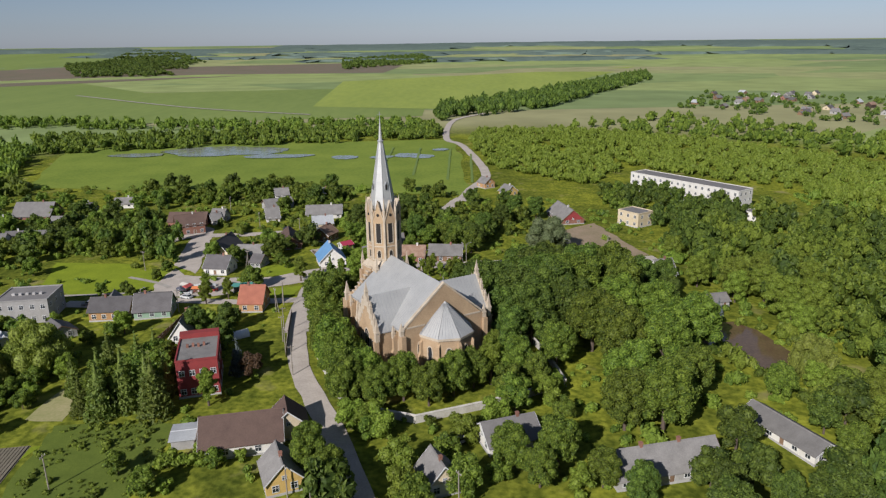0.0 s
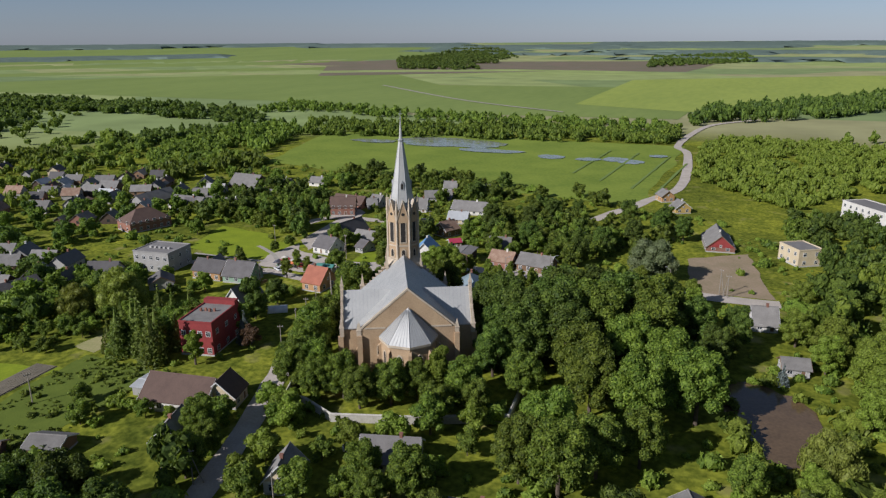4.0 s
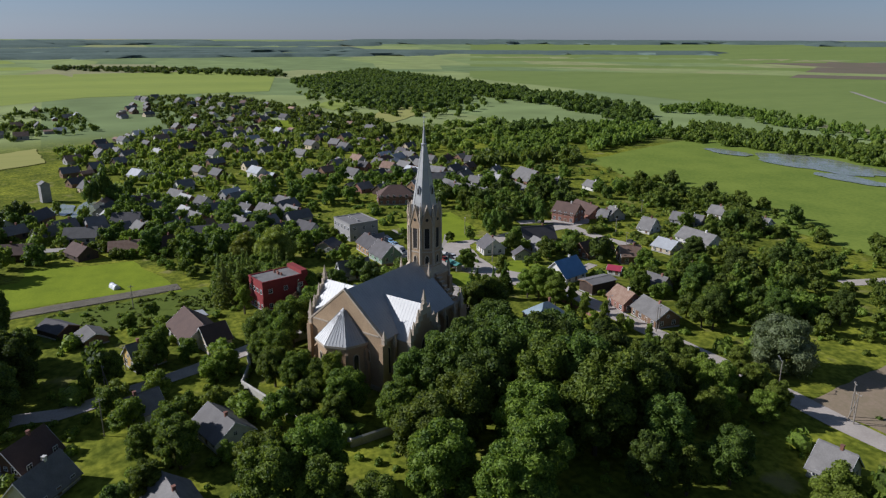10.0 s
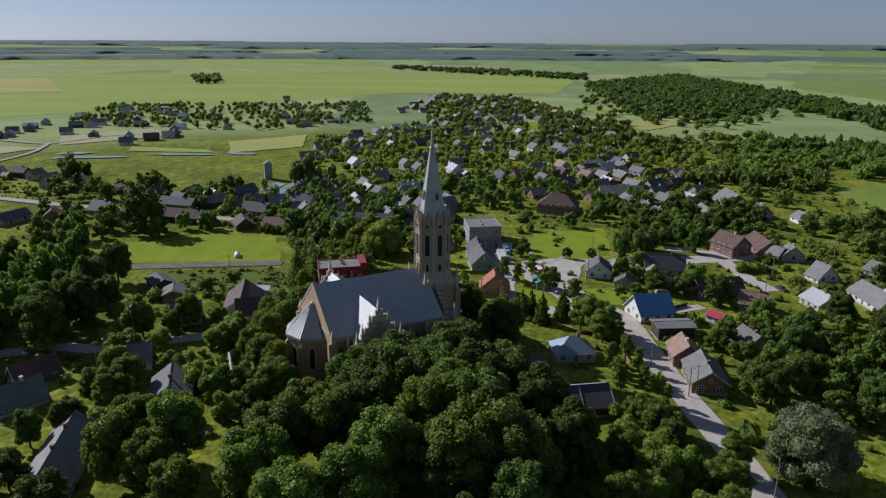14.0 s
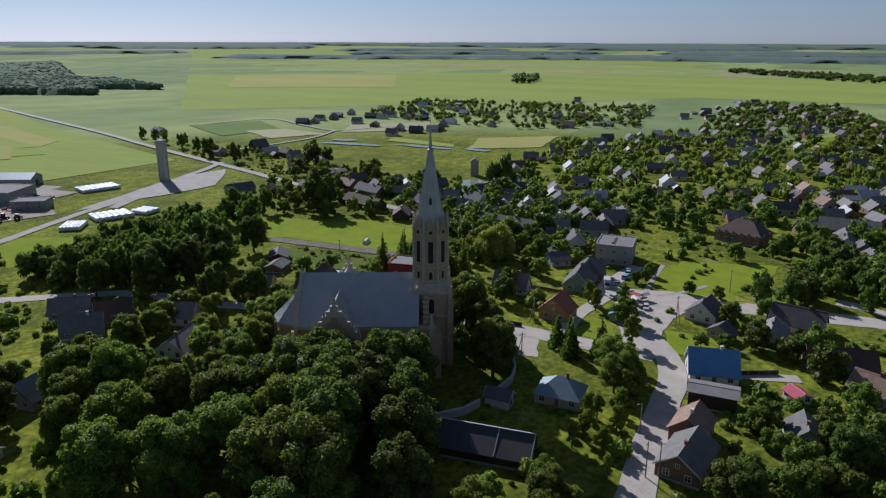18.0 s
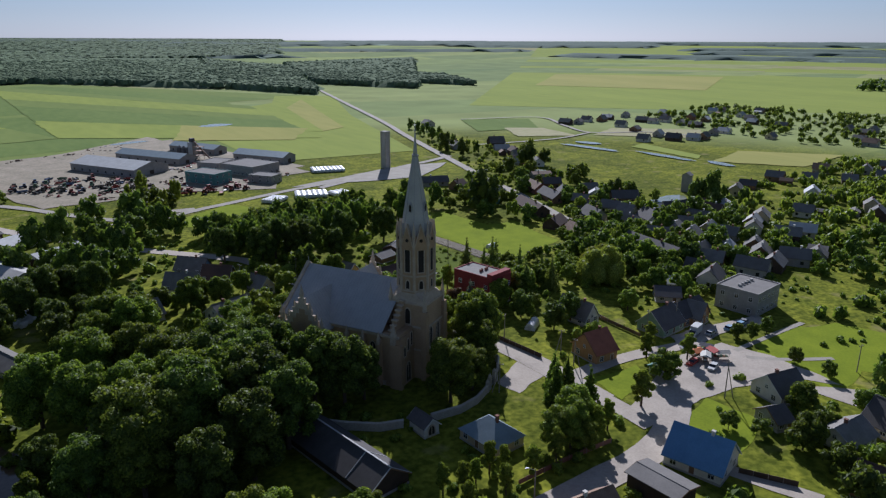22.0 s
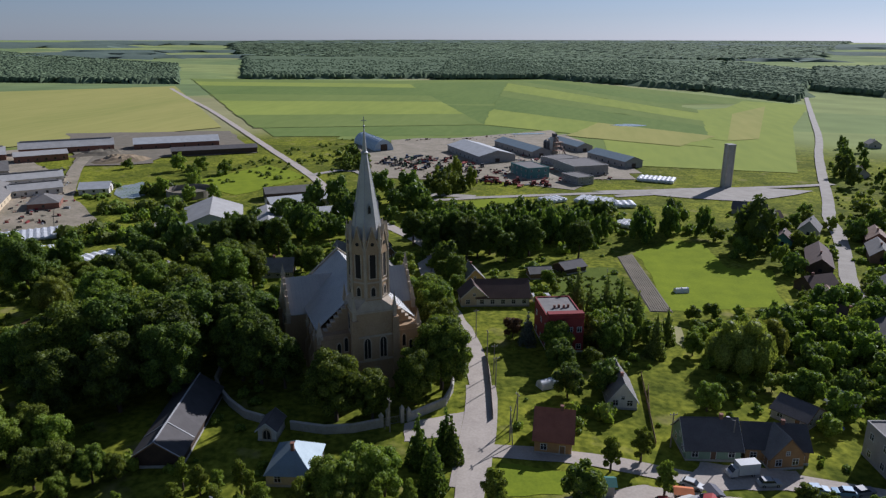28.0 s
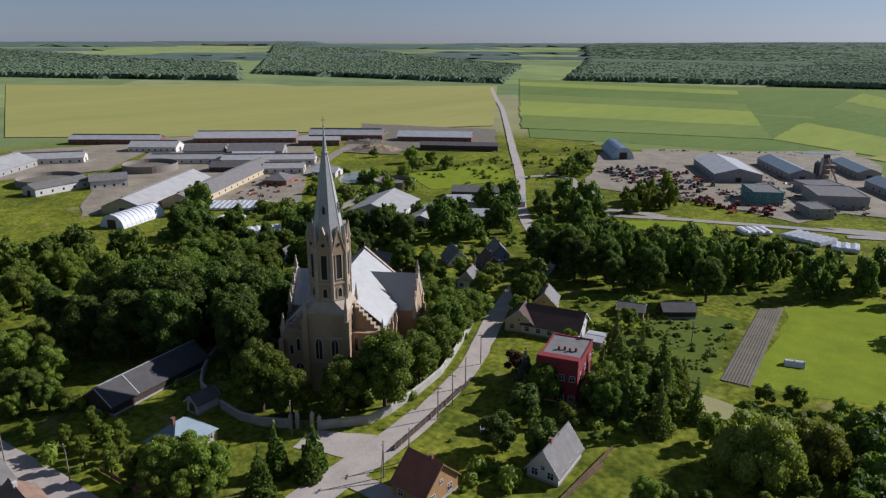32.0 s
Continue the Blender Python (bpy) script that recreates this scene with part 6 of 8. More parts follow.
# ---- fields, from the far ones inwards ----
sheet("field", [(-474, 554), (-779, 1029), (-4, 1138), (-8, 619)], CROP, 0.05, "wide green crop field", "field", (20, 20), wobble=0, seed=1)
sheet("field", [(-158, 757), (-199, 1351), (577, 1926), (30, 694)], CROP_LIGHT, 0.08, "light green field", "field", (20, 20), wobble=0, seed=1)
sheet("ploughed_field", [(-940, 1279), (-1447, 2070), (-267, 2434), (-325, 1813)], SOIL_RED, 0.1, "brown ploughed field", "field", (20, 20), wobble=0, seed=1)
sheet("ploughed_field", [(-1500, 1815), (-1268, 2264), (-119, 2218), (-145, 1741)], SOIL_RED, 0.12, "brown ploughed field", "field", (20, 20), wobble=0, seed=1)
sheet("field", [(-1188, 625), (-2578, 1498), (-1330, 2051), (-175, 670)], CROP, 0.06, "wide green crop field", "field", (20, 20), wobble=0, seed=1)
sheet("field", [(-959, -129), (-1756, -147), (-1689, 322), (-985, 157)], CROP_LIGHT, 0.06, "light green meadow", "field", (20, 20), wobble=0, seed=1)
sheet("field", [(-1233, 643), (-3774, 1946), (-3208, 5696), (-889, 2088)], CROP, 0.055, "wide green crop field", "field", (20, 20), wobble=0, seed=1)
sheet("field", [(-723, -499), (-4073, -2259), (-2438, -349), (-1094, -41)], CROP_LIGHT, 0.07, "light green field", "field", (20, 20), wobble=0, seed=1)
sheet("field", [(-443, -610), (-2616, -3024), (-4551, -2269), (-1019, -51)], CROP_LIGHT, 0.045, "wide light green fields on the plain", "field", (20, 20), wobble=0, seed=1)
sheet("field", [(-774, -872), (-1079, -1158), (-1331, -878), (-937, -626)], CROP_YELLOW, 0.13, "pale yellow-green field strip", "field", (20, 20), wobble=0, seed=1)
sheet("field", [(-63, -330), (-281, -879), (-354, -837), (-197, -404)], CROP_LIGHT, 0.09, "yellow-green field strip", "field", (20, 20), wobble=0, seed=1)
sheet("field", [(144, -416), (183, -735), (-202, -873), (-119, -372)], CROP, 0.065, "green field behind the workshops", "field", (20, 20), wobble=0, seed=1)
sheet("field", [(183, -735), (237, -1177), (-3, -1290), (-251, -840)], CROP_DARK, 0.075, "dark green field before the wood", "field", (20, 20), wobble=0, seed=1)
sheet("field", [(446, -220), (274, -470), (623, -996), (1026, -621)], CROP_YELLOW, 0.155, "wide pale yellow-green hay field", "field", (24, 24), wobble=0, seed=1)
sheet("field", [(548, -136), (446, -222), (1026, -621), (1340, -440)], CROP_YELLOW, 0.15, "wide pale yellow-green hay field", "field", (24, 24), wobble=0, seed=1)
sheet("field", [(361, -655), (536, -1054), (25, -1422), (-330, -851)], CROP, 0.062, "wide green field before the wood", "field", (20, 20), wobble=0, seed=1)
sheet("field", [(201, -419), (410, -745), (-108, -739), (6, -467)], CROP_DARK, 0.092, "dark green field", "field", (20, 20), wobble=0, seed=1)
sheet("field", [(-76, -331), (-76, -631), (-335, -854), (-190, -321)], CROP_LIGHT, 0.098, "light green field by the road", "field", (20, 20), wobble=0, seed=1)
sheet("meadow", [(-238, 228), (-294, 396), (26, 421), (33, 191)], MEADOW, 0.05, "bright green flooded meadow", "field", (20, 20), wobble=6, seed=1)
sheet("meadow", [(-71, -124), (-94, -148), (-102, -126), (-96, -80)], LAWN, 0.05, "bright green garden meadow", "lawn", (20, 20), wobble=2, seed=1)
sheet("meadow", [(-74, -128), (-102, -146), (-106, -102), (-78, -71)], LAWN, 0.055, "bright green garden meadow", "lawn", (20, 20), wobble=1, seed=1)
sheet("meadow", [(-83, -111), (-121, -112), (-115, -74), (-69, -59)], LAWN, 0.045, "bright green grass field", "lawn", (20, 20), wobble=2, seed=1)
sheet("garden_plot", [(-72, -60), (-66, -118), (-72, -123), (-79, -61)], SOIL, 0.08, "ploughed garden strip with furrows", "plot", (20, 20), wobble=0, seed=1)
sheet("meadow", [(-43, -52), (-71, -52), (-64, -104), (-42, -100)], ROUGH, 0.04, "rough unmown meadow behind the houses", "field", (24, 24), wobble=2, seed=6)
sheet("meadow", [(-44, -66), (-43, -88), (-66, -84), (-71, -54)], ROUGH, 0.045, "rough unmown meadow with weeds", "field", (20, 20), wobble=3, seed=7)
sheet("dry_patch", [(-79.4, -49), (-70.9, -50.7), (-70.9, -42.9), (-78.8, -34.1)], STRAW, 0.07, "dry straw-coloured patch of ground", "plot", (20, 20), wobble=1.5, seed=1)
sheet("bare_field", [(72, 70), (66, 110), (87, 127), (98, 74)], BARE, 0.06, "bare brown sports ground", "plot", (20, 20), wobble=1, seed=1)
sheet("lawn", [(-126, 39), (-87, 35), (-102, 71), (-138, 74)], LAWN, 0.06, "mown village green", "lawn", (20, 20), wobble=2, seed=1)
sheet("lawn", [(-36, 55), (-51, 50), (-54, 64), (-37, 69)], LAWN, 0.06, "mown lawn beside the street", "lawn", (20, 20), wobble=2, seed=1)
sheet("lawn", [(-85, 40), (-114, 34), (-106, 62), (-80, 65)], LAWN, 0.055, "mown village green", "lawn", (20, 20), wobble=2, seed=1)
sheet("yard", [(59, -258), (99, -420), (-46, -481), (-92, -304)], YARD, 0.1, "gravel yard of the workshops", "yard", (20, 20), wobble=5, seed=1)
sheet("yard", [(247, -61), (459, -234), (356, -317), (160, -125)], YARD, 0.09, "gravel yard of the cattle farm", "yard", (20, 20), wobble=5, seed=1)
sheet("yard", [(280, -271), (384, -401), (255, -446), (179, -333)], SOIL, 0.18, "trampled yard with a muck heap", "yard", (20, 20), wobble=4, seed=1)
sheet("field", [(-229, -695), (-290, -799), (-206, -482), (-177, -464)], CROP_YELLOW, 0.16, "yellow flowering strip of a field", "field", (30, 30), wobble=0, seed=1)
sheet("field", [(-103, -519), (-165, -666), (-229, -695), (-177, -464)], CROP_LIGHT, 0.15, "light green field strip", "field", (30, 30), wobble=0, seed=1)
sheet("field", [(367, -669), (357, -767), (309, -681), (335, -641)], CROP_YELLOW, 0.16, "small yellow field corner", "field", (20, 20), wobble=0, seed=1)
sheet("field", [(-425, -343), (-487, -289), (-440, -245), (-373, -315)], STRAW, 0.12, "dry strip of land", "field", (20, 20), wobble=2, seed=1)
sheet("field", [(-403, -188), (-452, -132), (-379, -121), (-344, -167)], CROP_YELLOW, 0.13, "yellow-green plot", "field", (20, 20), wobble=2, seed=1)
sheet("field", [(-550, 61), (-587, 95), (-502, 100), (-461, 68)], LAWN, 0.1, "bright green meadow in the village", "field", (20, 20), wobble=3, seed=1)
sheet("field", [(-537, 164), (-693, 259), (-601, 271), (-506, 185)], CROP_YELLOW, 0.12, "yellow-green meadow behind the village", "field", (20, 20), wobble=3, seed=1)
sheet("field", [(-718, 156), (-777, 198), (-723, 212), (-649, 164)], CROP_LIGHT, 0.12, "light green meadow", "field", (20, 20), wobble=3, seed=1)
sheet("meadow", [(171, -221), (150, -288), (110, -254), (127, -196)], LAWN, 0.12, "bright green meadow beside the farm", "field", (20, 20), wobble=3, seed=1)
sheet("meadow", [(25.8, -190.6), (-15.4, -217), (-31.9, -193), (3.6, -174)], LAWN, 0.12, "bright green meadow beside the track", "field", (20, 20), wobble=2, seed=1)
sheet("yard", [(273, -256), (294, -318), (245, -326), (228, -276)], SOIL, 0.195, "brown trampled ground of the farm", "yard", (20, 20), wobble=3, seed=1)
sheet("yard", [(66, -254), (115, -380), (-31, -506), (-89, -282)], YARD, 0.175, "gravel yard of the workshops", "yard", (20, 20), wobble=4, seed=1)
sheet("yard", [(10, -268), (16, -373), (-84, -331), (-50, -241)], YARD, 0.19, "gravel yard of the workshops", "yard", (20, 20), wobble=4, seed=1)
sheet("square", [(-33, 58), (-30, 44), (-45, 38.5), (-46, 50)], ASPHALT, 0.11, "asphalt mouth of the village square", "square", (12, 12), wobble=0.8, seed=1)
sheet("square", [(-46, 50.2), (-45, 38.5), (-61, 31), (-62, 50.4)], ASPHALT, 0.115, "asphalt village square", "square", (12, 12), wobble=0.8, seed=1)
sheet("square", [(-62, 50.4), (-61, 31), (-82, 31.5), (-80, 55)], ASPHALT, 0.12, "asphalt village square", "square", (12, 12), wobble=0.8, seed=1)
sheet("yard", [(-68, 31), (-73, 21), (-91, 20.5), (-92, 26.5)], ASPHALT, 0.105, "asphalt parking place before the shop", "square", (12, 12), wobble=0.6, seed=1)
sheet("square", [(-80, 55), (-82, 31.5), (-87, 45), (-86.5, 64)], ASPHALT, 0.125, "asphalt street beside the green", "square", (12, 12), wobble=0.8, seed=1)
sheet("yard", [(-13.7, 25), (-24.5, 21), (-24.5, 11), (-12.2, 18.2)], ASPHALT, 0.09, "worn asphalt forecourt before the churchyard gate", "square", (10, 10), wobble=0.7, seed=2)
sheet("lawn", [(-34, 29), (-33, 40), (-46, 36.5), (-50, 29)], LAWN, 0.07, "grass island beside the bus shelter", "lawn", (12, 12), wobble=1, seed=1)
sheet("yard", [(-59, -241), (-142, -268), (-181, -263), (-141, -230)], GRAVEL, 0.2, "pale gravel yard beside the water tower", "yard", (20, 20), wobble=3, seed=1)
sheet("yard", [(345, -37), (460, -110), (426, -214), (328, -112)], YARD, 0.135, "trodden farm ground between the barns", "yard", (20, 20), wobble=5, seed=1)
sheet("yard", [(221, -42), (289, -85), (293, -146), (205, -108)], YARD, 0.155, "trodden farm ground between the barns", "yard", (20, 20), wobble=4, seed=1)

# narrow strips of differing crops behind the workshops
for quad, mixed in (([(243, -470), (35, -537), (268, -1222), (714, -1216)], (CROP, CROP_LIGHT, CROP, CROP_DARK, CROP_LIGHT, CROP)),
                    ([(35, -537), (-158, -424), (-198, -741), (72, -1325)], (CROP_LIGHT, CROP_DARK, CROP, CROP_LIGHT, CROP))):
    a, b, c, d = [Vector(p) for p in quad]
    cuts = [0, 0.14, 0.36, 0.5, 0.74, 0.88, 1] if len(mixed) == 6 else [0, 0.2, 0.45, 0.6, 0.85, 1]
    for k, m in enumerate(mixed):
        u, v = cuts[k], cuts[k + 1]
        sheet("field", [tuple(a.lerp(d, u)), tuple(b.lerp(c, u)), tuple(b.lerp(c, v)), tuple(a.lerp(d, v))], m, 0.172 + 0.002 * k, "strip of green crops behind the workshops", "field", (16, 16), wobble=3, seed=k)
sheet("field", [(-46, -470), (-133, -425), (-172, -491), (-76, -576)], CROP_YELLOW, 0.19, "yellow-green patch of the field", "field", (20, 20), wobble=3, seed=4)
sheet("field", [(-340, -478), (-407, -447), (-363, -379), (-300, -391)], CROP_DARK, 0.12, "dark green field beside the lane", "field", (20, 20), wobble=1, seed=2)
sheet("field", [(-336, -398), (-368, -378), (-357, -319), (-309, -344)], STRAW, 0.125, "dry straw-coloured field", "field", (20, 20), wobble=2, seed=3)
sheet("field", [(-348, -247), (-344, -180), (-359, -189), (-370, -254)], CROP_LIGHT, 0.13, "bright yellow-green strip of grass", "field", (20, 20), wobble=1.5, seed=5)

# ---- roads ----
ribbon("road", [(600, -943), (467, -760), (356, -610), (176, -353), (111, -260), (62, -184), (8, -117), (5, -94), (0, -78), (-5, -63), (-10.5, -50.5), (-15, -40), (-19.5, -30), (-23, -18), (-25.5, -7), (-27.5, 4), (-28.5, 16), (-28.5, 28), (-29.5, 40), (-30, 52)], 5.6, ASPHALT, 0.16, "pale worn asphalt village street", "road", 0.5)
ribbon("road", [(100, 70), (83, 67.5), (67, 67), (53, 66), (40, 64.2), (30, 63), (18, 61.8), (6, 61), (-8, 60), (-22, 58.8), (-34, 54), (-46, 45.5), (-58, 41), (-70, 38)], 7.0, ASPHALT, 0.14, "pale worn asphalt main street", "road", 0.5)
ribbon("road", [(-28, 25.5), (-40, 24.5), (-52, 24.5), (-64, 26), (-76, 28)], 4.6, ASPHALT, 0.15, "narrow asphalt lane to the square", "road", 0.4)
ribbon("road", [(-86, 24), (-110, 27)], 6, ASPHALT, 0.13, "asphalt side street", "road", 0.5)
ribbon("road", [(109, -257), (87, -276), (34, -207), (-3, -215), (-57, -234), (-93, -242), (-72, -230), (-147, -265), (-173, -274), (-199, -286)], 5, GRAVEL, 0.215, "pale gravel track", "road", 0.5)
ribbon("road", [(-605, -1748), (-332, -765), (-263, -515), (-226, -396), (-195.5, -290), (-181, -238), (-168, -196), (-161.5, -164), (-151, -126), (-143.5, -100), (-139, -61)], 5.6, GRAVEL, 0.225, "pale gravel road to the plain", "road", 0.5)
ribbon("road", [(17, 156), (26, 184), (26, 177), (33, 209), (44, 258), (32, 380), (19, 427), (28, 568), (68, 642)], 6, ASPHALT, 0.12, "pale country road", "road", 0.5)
ribbon("track", [(-603, 1016), (-326, 763), (-141, 646)], 6, GRAVEL, 0.2, "pale field track", "road", 0.5)
ribbon("road", [(-105, 94), (-99, 110), (-71, 113), (-54, 117)], 6, ASPHALT, 0.125, "village side street", "road", 0.5)
ribbon("road", [(-30, 71), (-37, 87)], 4, ASPHALT, 0.11, "short asphalt lane", "road", 0.5)
ribbon("track", [(124, -103), (132, -126), (151, -167), (150, -183)], 5, GRAVEL, 0.14, "pale farm track", "road", 0.5)
ribbon("track", [(319, -365), (279, -277), (235, -205), (192, -143), (166, -111)], 8, YARD, 0.21, "trodden farm road", "road", 0.5)
ribbon("path", [(-81, 37), (-94, 36), (-117, 35)], 1.8, GRAVEL, 0.14, "pale gravel path over the green", "path", 0.2)
ribbon("path", [(-80, 41), (-87, 47), (-100, 54)], 1.8, GRAVEL, 0.14, "pale gravel path over the green", "path", 0.2)
ribbon("road", [(-26.5, -2), (-28.2, 12), (-28.6, 26), (-29, 38)], 7.4, ASPHALT, 0.125, "wide pale street beside the churchyard", "road", 0.6)
ribbon("track", [(41, -202), (24, -216), (2, -215)], 7, GRAVEL, 0.23, "pale gravel turning place", "road", 0.5)
ribbon("track", [(-340, -478), (-424, -452), (-398, -381), (-382, -328), (-429, -302), (-442, -269)], 3.6, GRAVEL, 0.2, "pale gravel lane to the hamlet", "road", 0.4)
ribbon("track", [(-250, -320), (-325, -313), (-382, -328)], 3.2, GRAVEL, 0.19, "pale gravel lane to the hamlet", "road", 0.4)
ribbon("ditch", [(-25, 270), (-24, 374)], 1.6, CROP_DARK, 0.2, "dark drainage ditch in the meadow", "ditch", 0.6)
ribbon("ditch", [(-3, 252), (-2, 370)], 1.6, CROP_DARK, 0.2, "dark drainage ditch in the meadow", "ditch", 0.6)
ribbon("ditch", [(19, 236), (22, 362)], 1.6, CROP_DARK, 0.2, "dark drainage ditch in the meadow", "ditch", 0.6)
ribbon("ditch", [(34, 226), (37, 336)], 1.6, CROP_DARK, 0.2, "dark drainage ditch in the meadow", "ditch", 0.6)
sheet("square", [(-89, 68), (-99, 130), (-90, 124), (-76, 57)], ASPHALT, 0.115, "asphalt village square", "square", (20, 20), wobble=1, seed=1)

# ---- houses round the church ----
house(-26.0, -60.5, 12, 16.4, 11.0, 7.0, 2.9, "white", "brown", chimneys=0, what='long white house with a brown sheet roof and a cross wing')
house(-17.4, -56.5, 107, 6.8, 8.0, 6.8, 3.2, "cream", "brown", chimneys=0)
house(-14.8, -74.5, -68, 8.3, 7.0, 6.5, 3.0, "yellow", "slate", gable='yellow')
house(15.6, -76.2, -69, 7.2, 6.5, 6.5, 2.9, "white", "slate", gable='cream', chimneys=1)
house(30.2, -61.0, 19, 11.6, 9.0, 5.5, 2.3, "white", "tar")
house(59.4, -71.6, 13, 22.4, 9.0, 6.0, 2.4, "grey", "slate", chimneys=2, what='long derelict barn with a patched grey roof')
house(90.0, -60.1, -67, 19.3, 7.0, 4.2, 2.3, "white", "slate", chimneys=0, name='shed')
hold(84, -66, 5)
hold(86, -74, 6)
hold(80, -59, 4)
house(95.2, 47.6, 14, 6.8, 8.5, 6.5, 2.2, "white", "slate")
house(103.6, 18.4, 12, 6.3, 6.0, 4.0, 2.3, "grey", "slate", name='shed', chimneys=0)
house(74.9, 134.5, -79, 20.5, 11.0, 6.8, 2.1, "brick", "slate", chimneys=1, gable='red')
house(41.5, 212.6, -56, 7.6, 7.0, 6.0, 3.2, "orange", "slate")
house(52.4, 189.4, -56, 6.8, 8.0, 6.0, 2.8, "yellow", "slate")
house(-44.2, 19.3, 179, 7.4, 9.5, 7.5, 3.2, "orange", "red", what='ochre brick house with a red tile roof')
house(-58.6, -2.6, 96, 11.4, 6.4, 6.6, 2.2, "white", "slate")
house(-74.9, 15.7, -172, 10.8, 9.0, 7.0, 2.7, "green", "dark")
house(-87.6, 14.4, -176, 12.1, 8.0, 6.5, 3.3, "orange", "dark")
house(-88.5, 17.6, 106, 5.4, 7.0, 6.8, 2.9, "orange", "slate", chimneys=0)
house(-97.3, -0.8, 137, 7.8, 8.0, 4.5, 2.3, "grey", "dark", name='shed', chimneys=0)
house(-109.2, -7.5, 132, 4.4, 7.0, 4.0, 2.3, "white", "metal", name='shed', chimneys=0)
house(-37.0, -87.4, 18, 7.6, 6.4, 3.6, 2.2, "wood", "slate", name='shed', chimneys=0, windows=False)
house(-47.6, -96.5, 38, 9.5, 7.0, 3.8, 2.2, "darkwood", "dark", name='shed', chimneys=0, windows=False)
house(-38.9, -59.6, 12, 4.6, 6.4, 2.5, 2.2, "grey", "metal", name='shed', chimneys=0, windows=False, plinth=False, what='low lean-to shed with pale loose roof sheets')
house(-27.0, 67.0, 107, 11.5, 10.0, 7.4, 2.6, "white", "blue", what='white house with a blue metal roof')
house(4.4, 38.2, 97, 10.5, 8.6, 6.0, 2.5, "cream", "cottage", hip=True, what='low cream cottage with a blue-grey hipped metal roof')
long_barn = house(33.8, 28.3, 101, 28.0, 9.5, 5.6, 2.4, "darkwood", "dark", name='barn', chimneys=0, what='long dark barn with a pale ridge under the trees', windows=False)
part("ridge_flashing", box(-14.5, 14.5, -0.16, 0.16, 5.95, 6.03), ROOFS["metal"], long_barn, "pale sheet-metal ridge strip")
for e in (7.0, 14.42):
    for d in (-1, 1):
        part("verge_strip", prism([(e, d * 5.1, 2.36), (e + 0.22, d * 5.1, 2.36), (e + 0.22, d * 0.1, 5.82), (e, d * 0.1, 5.82)], (0, 0, 0.09)), ROOFS["metal"], long_barn)
gatehouse = house(14.2, 26.8, 94, 5.6, 3.8, 4.2, 2.6, "white", "dark", name='gatehouse', chimneys=0, what='small white gatehouse with an arched opening', windows=False)
# the passage is a dark sheet on the wall, painted as its shade
lancet("archway", 1.6, 2.5, gatehouse, face_at(2.8, 0, 0.1, 0), fill=DARK_OPENING)
house(-67.3, 58.5, -9, 8.9, 9.0, 6.5, 2.9, "white", "dark")
house(-73.3, 84.1, 82, 14.1, 9.0, 7.0, 2.5, "cream", "dark")
house(-60.9, 78.1, -0, 9.7, 8.0, 5.0, 2.3, "white", "slate")
house(-49.0, 95.4, 104, 16.0, 9.0, 6.0, 2.4, "brick", "brown", chimneys=0)
house(-34.9, 102.4, 67, 7.9, 8.0, 6.5, 3.3, "wood", "rust")
house(-24.0, 87.0, 39, 4.6, 4.2, 3.2, 2.2, "white", "crimson", name='shed', chimneys=0, what='small shed with a bright crimson sheet roof')
house(-40.1, 126.6, 13, 9.0, 9.0, 5.0, 2.3, "cream", "metal")
house(-66.8, 139.7, 18, 6.2, 9.0, 6.5, 2.0, "white", "slate")
house(-42.3, 145.8, 4, 17.1, 9.5, 5.8, 2.3, "white", "slate")
house(-72.8, 187.8, 17, 7.0, 8.0, 6.0, 2.8, "white", "slate")
house(-70.2, 166.0, 29, 14.3, 9.0, 5.0, 2.3, "grey", "slate")
house(-50.9, 192.0, 12, 8.5, 8.0, 5.0, 2.3, "white", "slate")
house(-4.5, 89.5, 10, 8.5, 7.0, 5.5, 2.5, "grey", "slate")
house(5.0, 68.2, -4, 9.0, 7.4, 6.2, 3.2, "brick", "rust", chimneys=1)
house(17.6, 69.6, -6, 12.6, 8.6, 6.0, 3.0, "wood", "slate")
house(-11.6, 69.8, 96, 10.6, 6.4, 4.5, 3.9, "darkwood", "tar", name='shed', chimneys=0, windows=False, what='dark timber shed with a nearly flat grey roof')
house(-99.5, 118.3, 26, 12.0, 10.0, 8.5, 4.5, "brick", "brown", storeys=2)
house(-93.4, 135.1, 35, 4.7, 8.0, 5.0, 2.3, "white", "slate")
house(-187.1, 150.2, 1, 18.6, 14.0, 8.0, 2.4, "brick", "slate", near=False)
house(-158.7, 127.8, -1, 17.4, 9.0, 6.0, 2.4, "white", "slate", near=False)
house(-104.9, 133.3, -1, 17.7, 9.0, 6.0, 2.4, "brick", "brown", near=False)
house(-92.2, 139.7, -5, 6.4, 9.0, 6.0, 2.4, "grey", "slate", near=False)
house(-166.1, 156.5, 8, 9.8, 9.0, 6.0, 2.4, "grey", "dark", near=False)
house(-168.7, 101.3, 9, 7.9, 9.0, 6.0, 2.4, "wood", "dark", near=False)
house(-158.0, 104.3, 9, 8.2, 9.0, 5.5, 2.3, "grey", "slate", near=False)
house(-176.8, 94.2, 12, 6.1, 9.0, 6.0, 2.4, "wood", "dark", near=False)
house(-152.6, 172.7, 8, 10.0, 8.0, 5.0, 2.3, "white", "slate", near=False)
house(-169.3, 56.9, 74, 19.6, 13.0, 9.5, 4.3, "brick", "brown", storeys=2, hip=True)
house(-206.0, 96.3, 93, 23.9, 11.0, 6.5, 2.3, "grey", "slate", near=False)
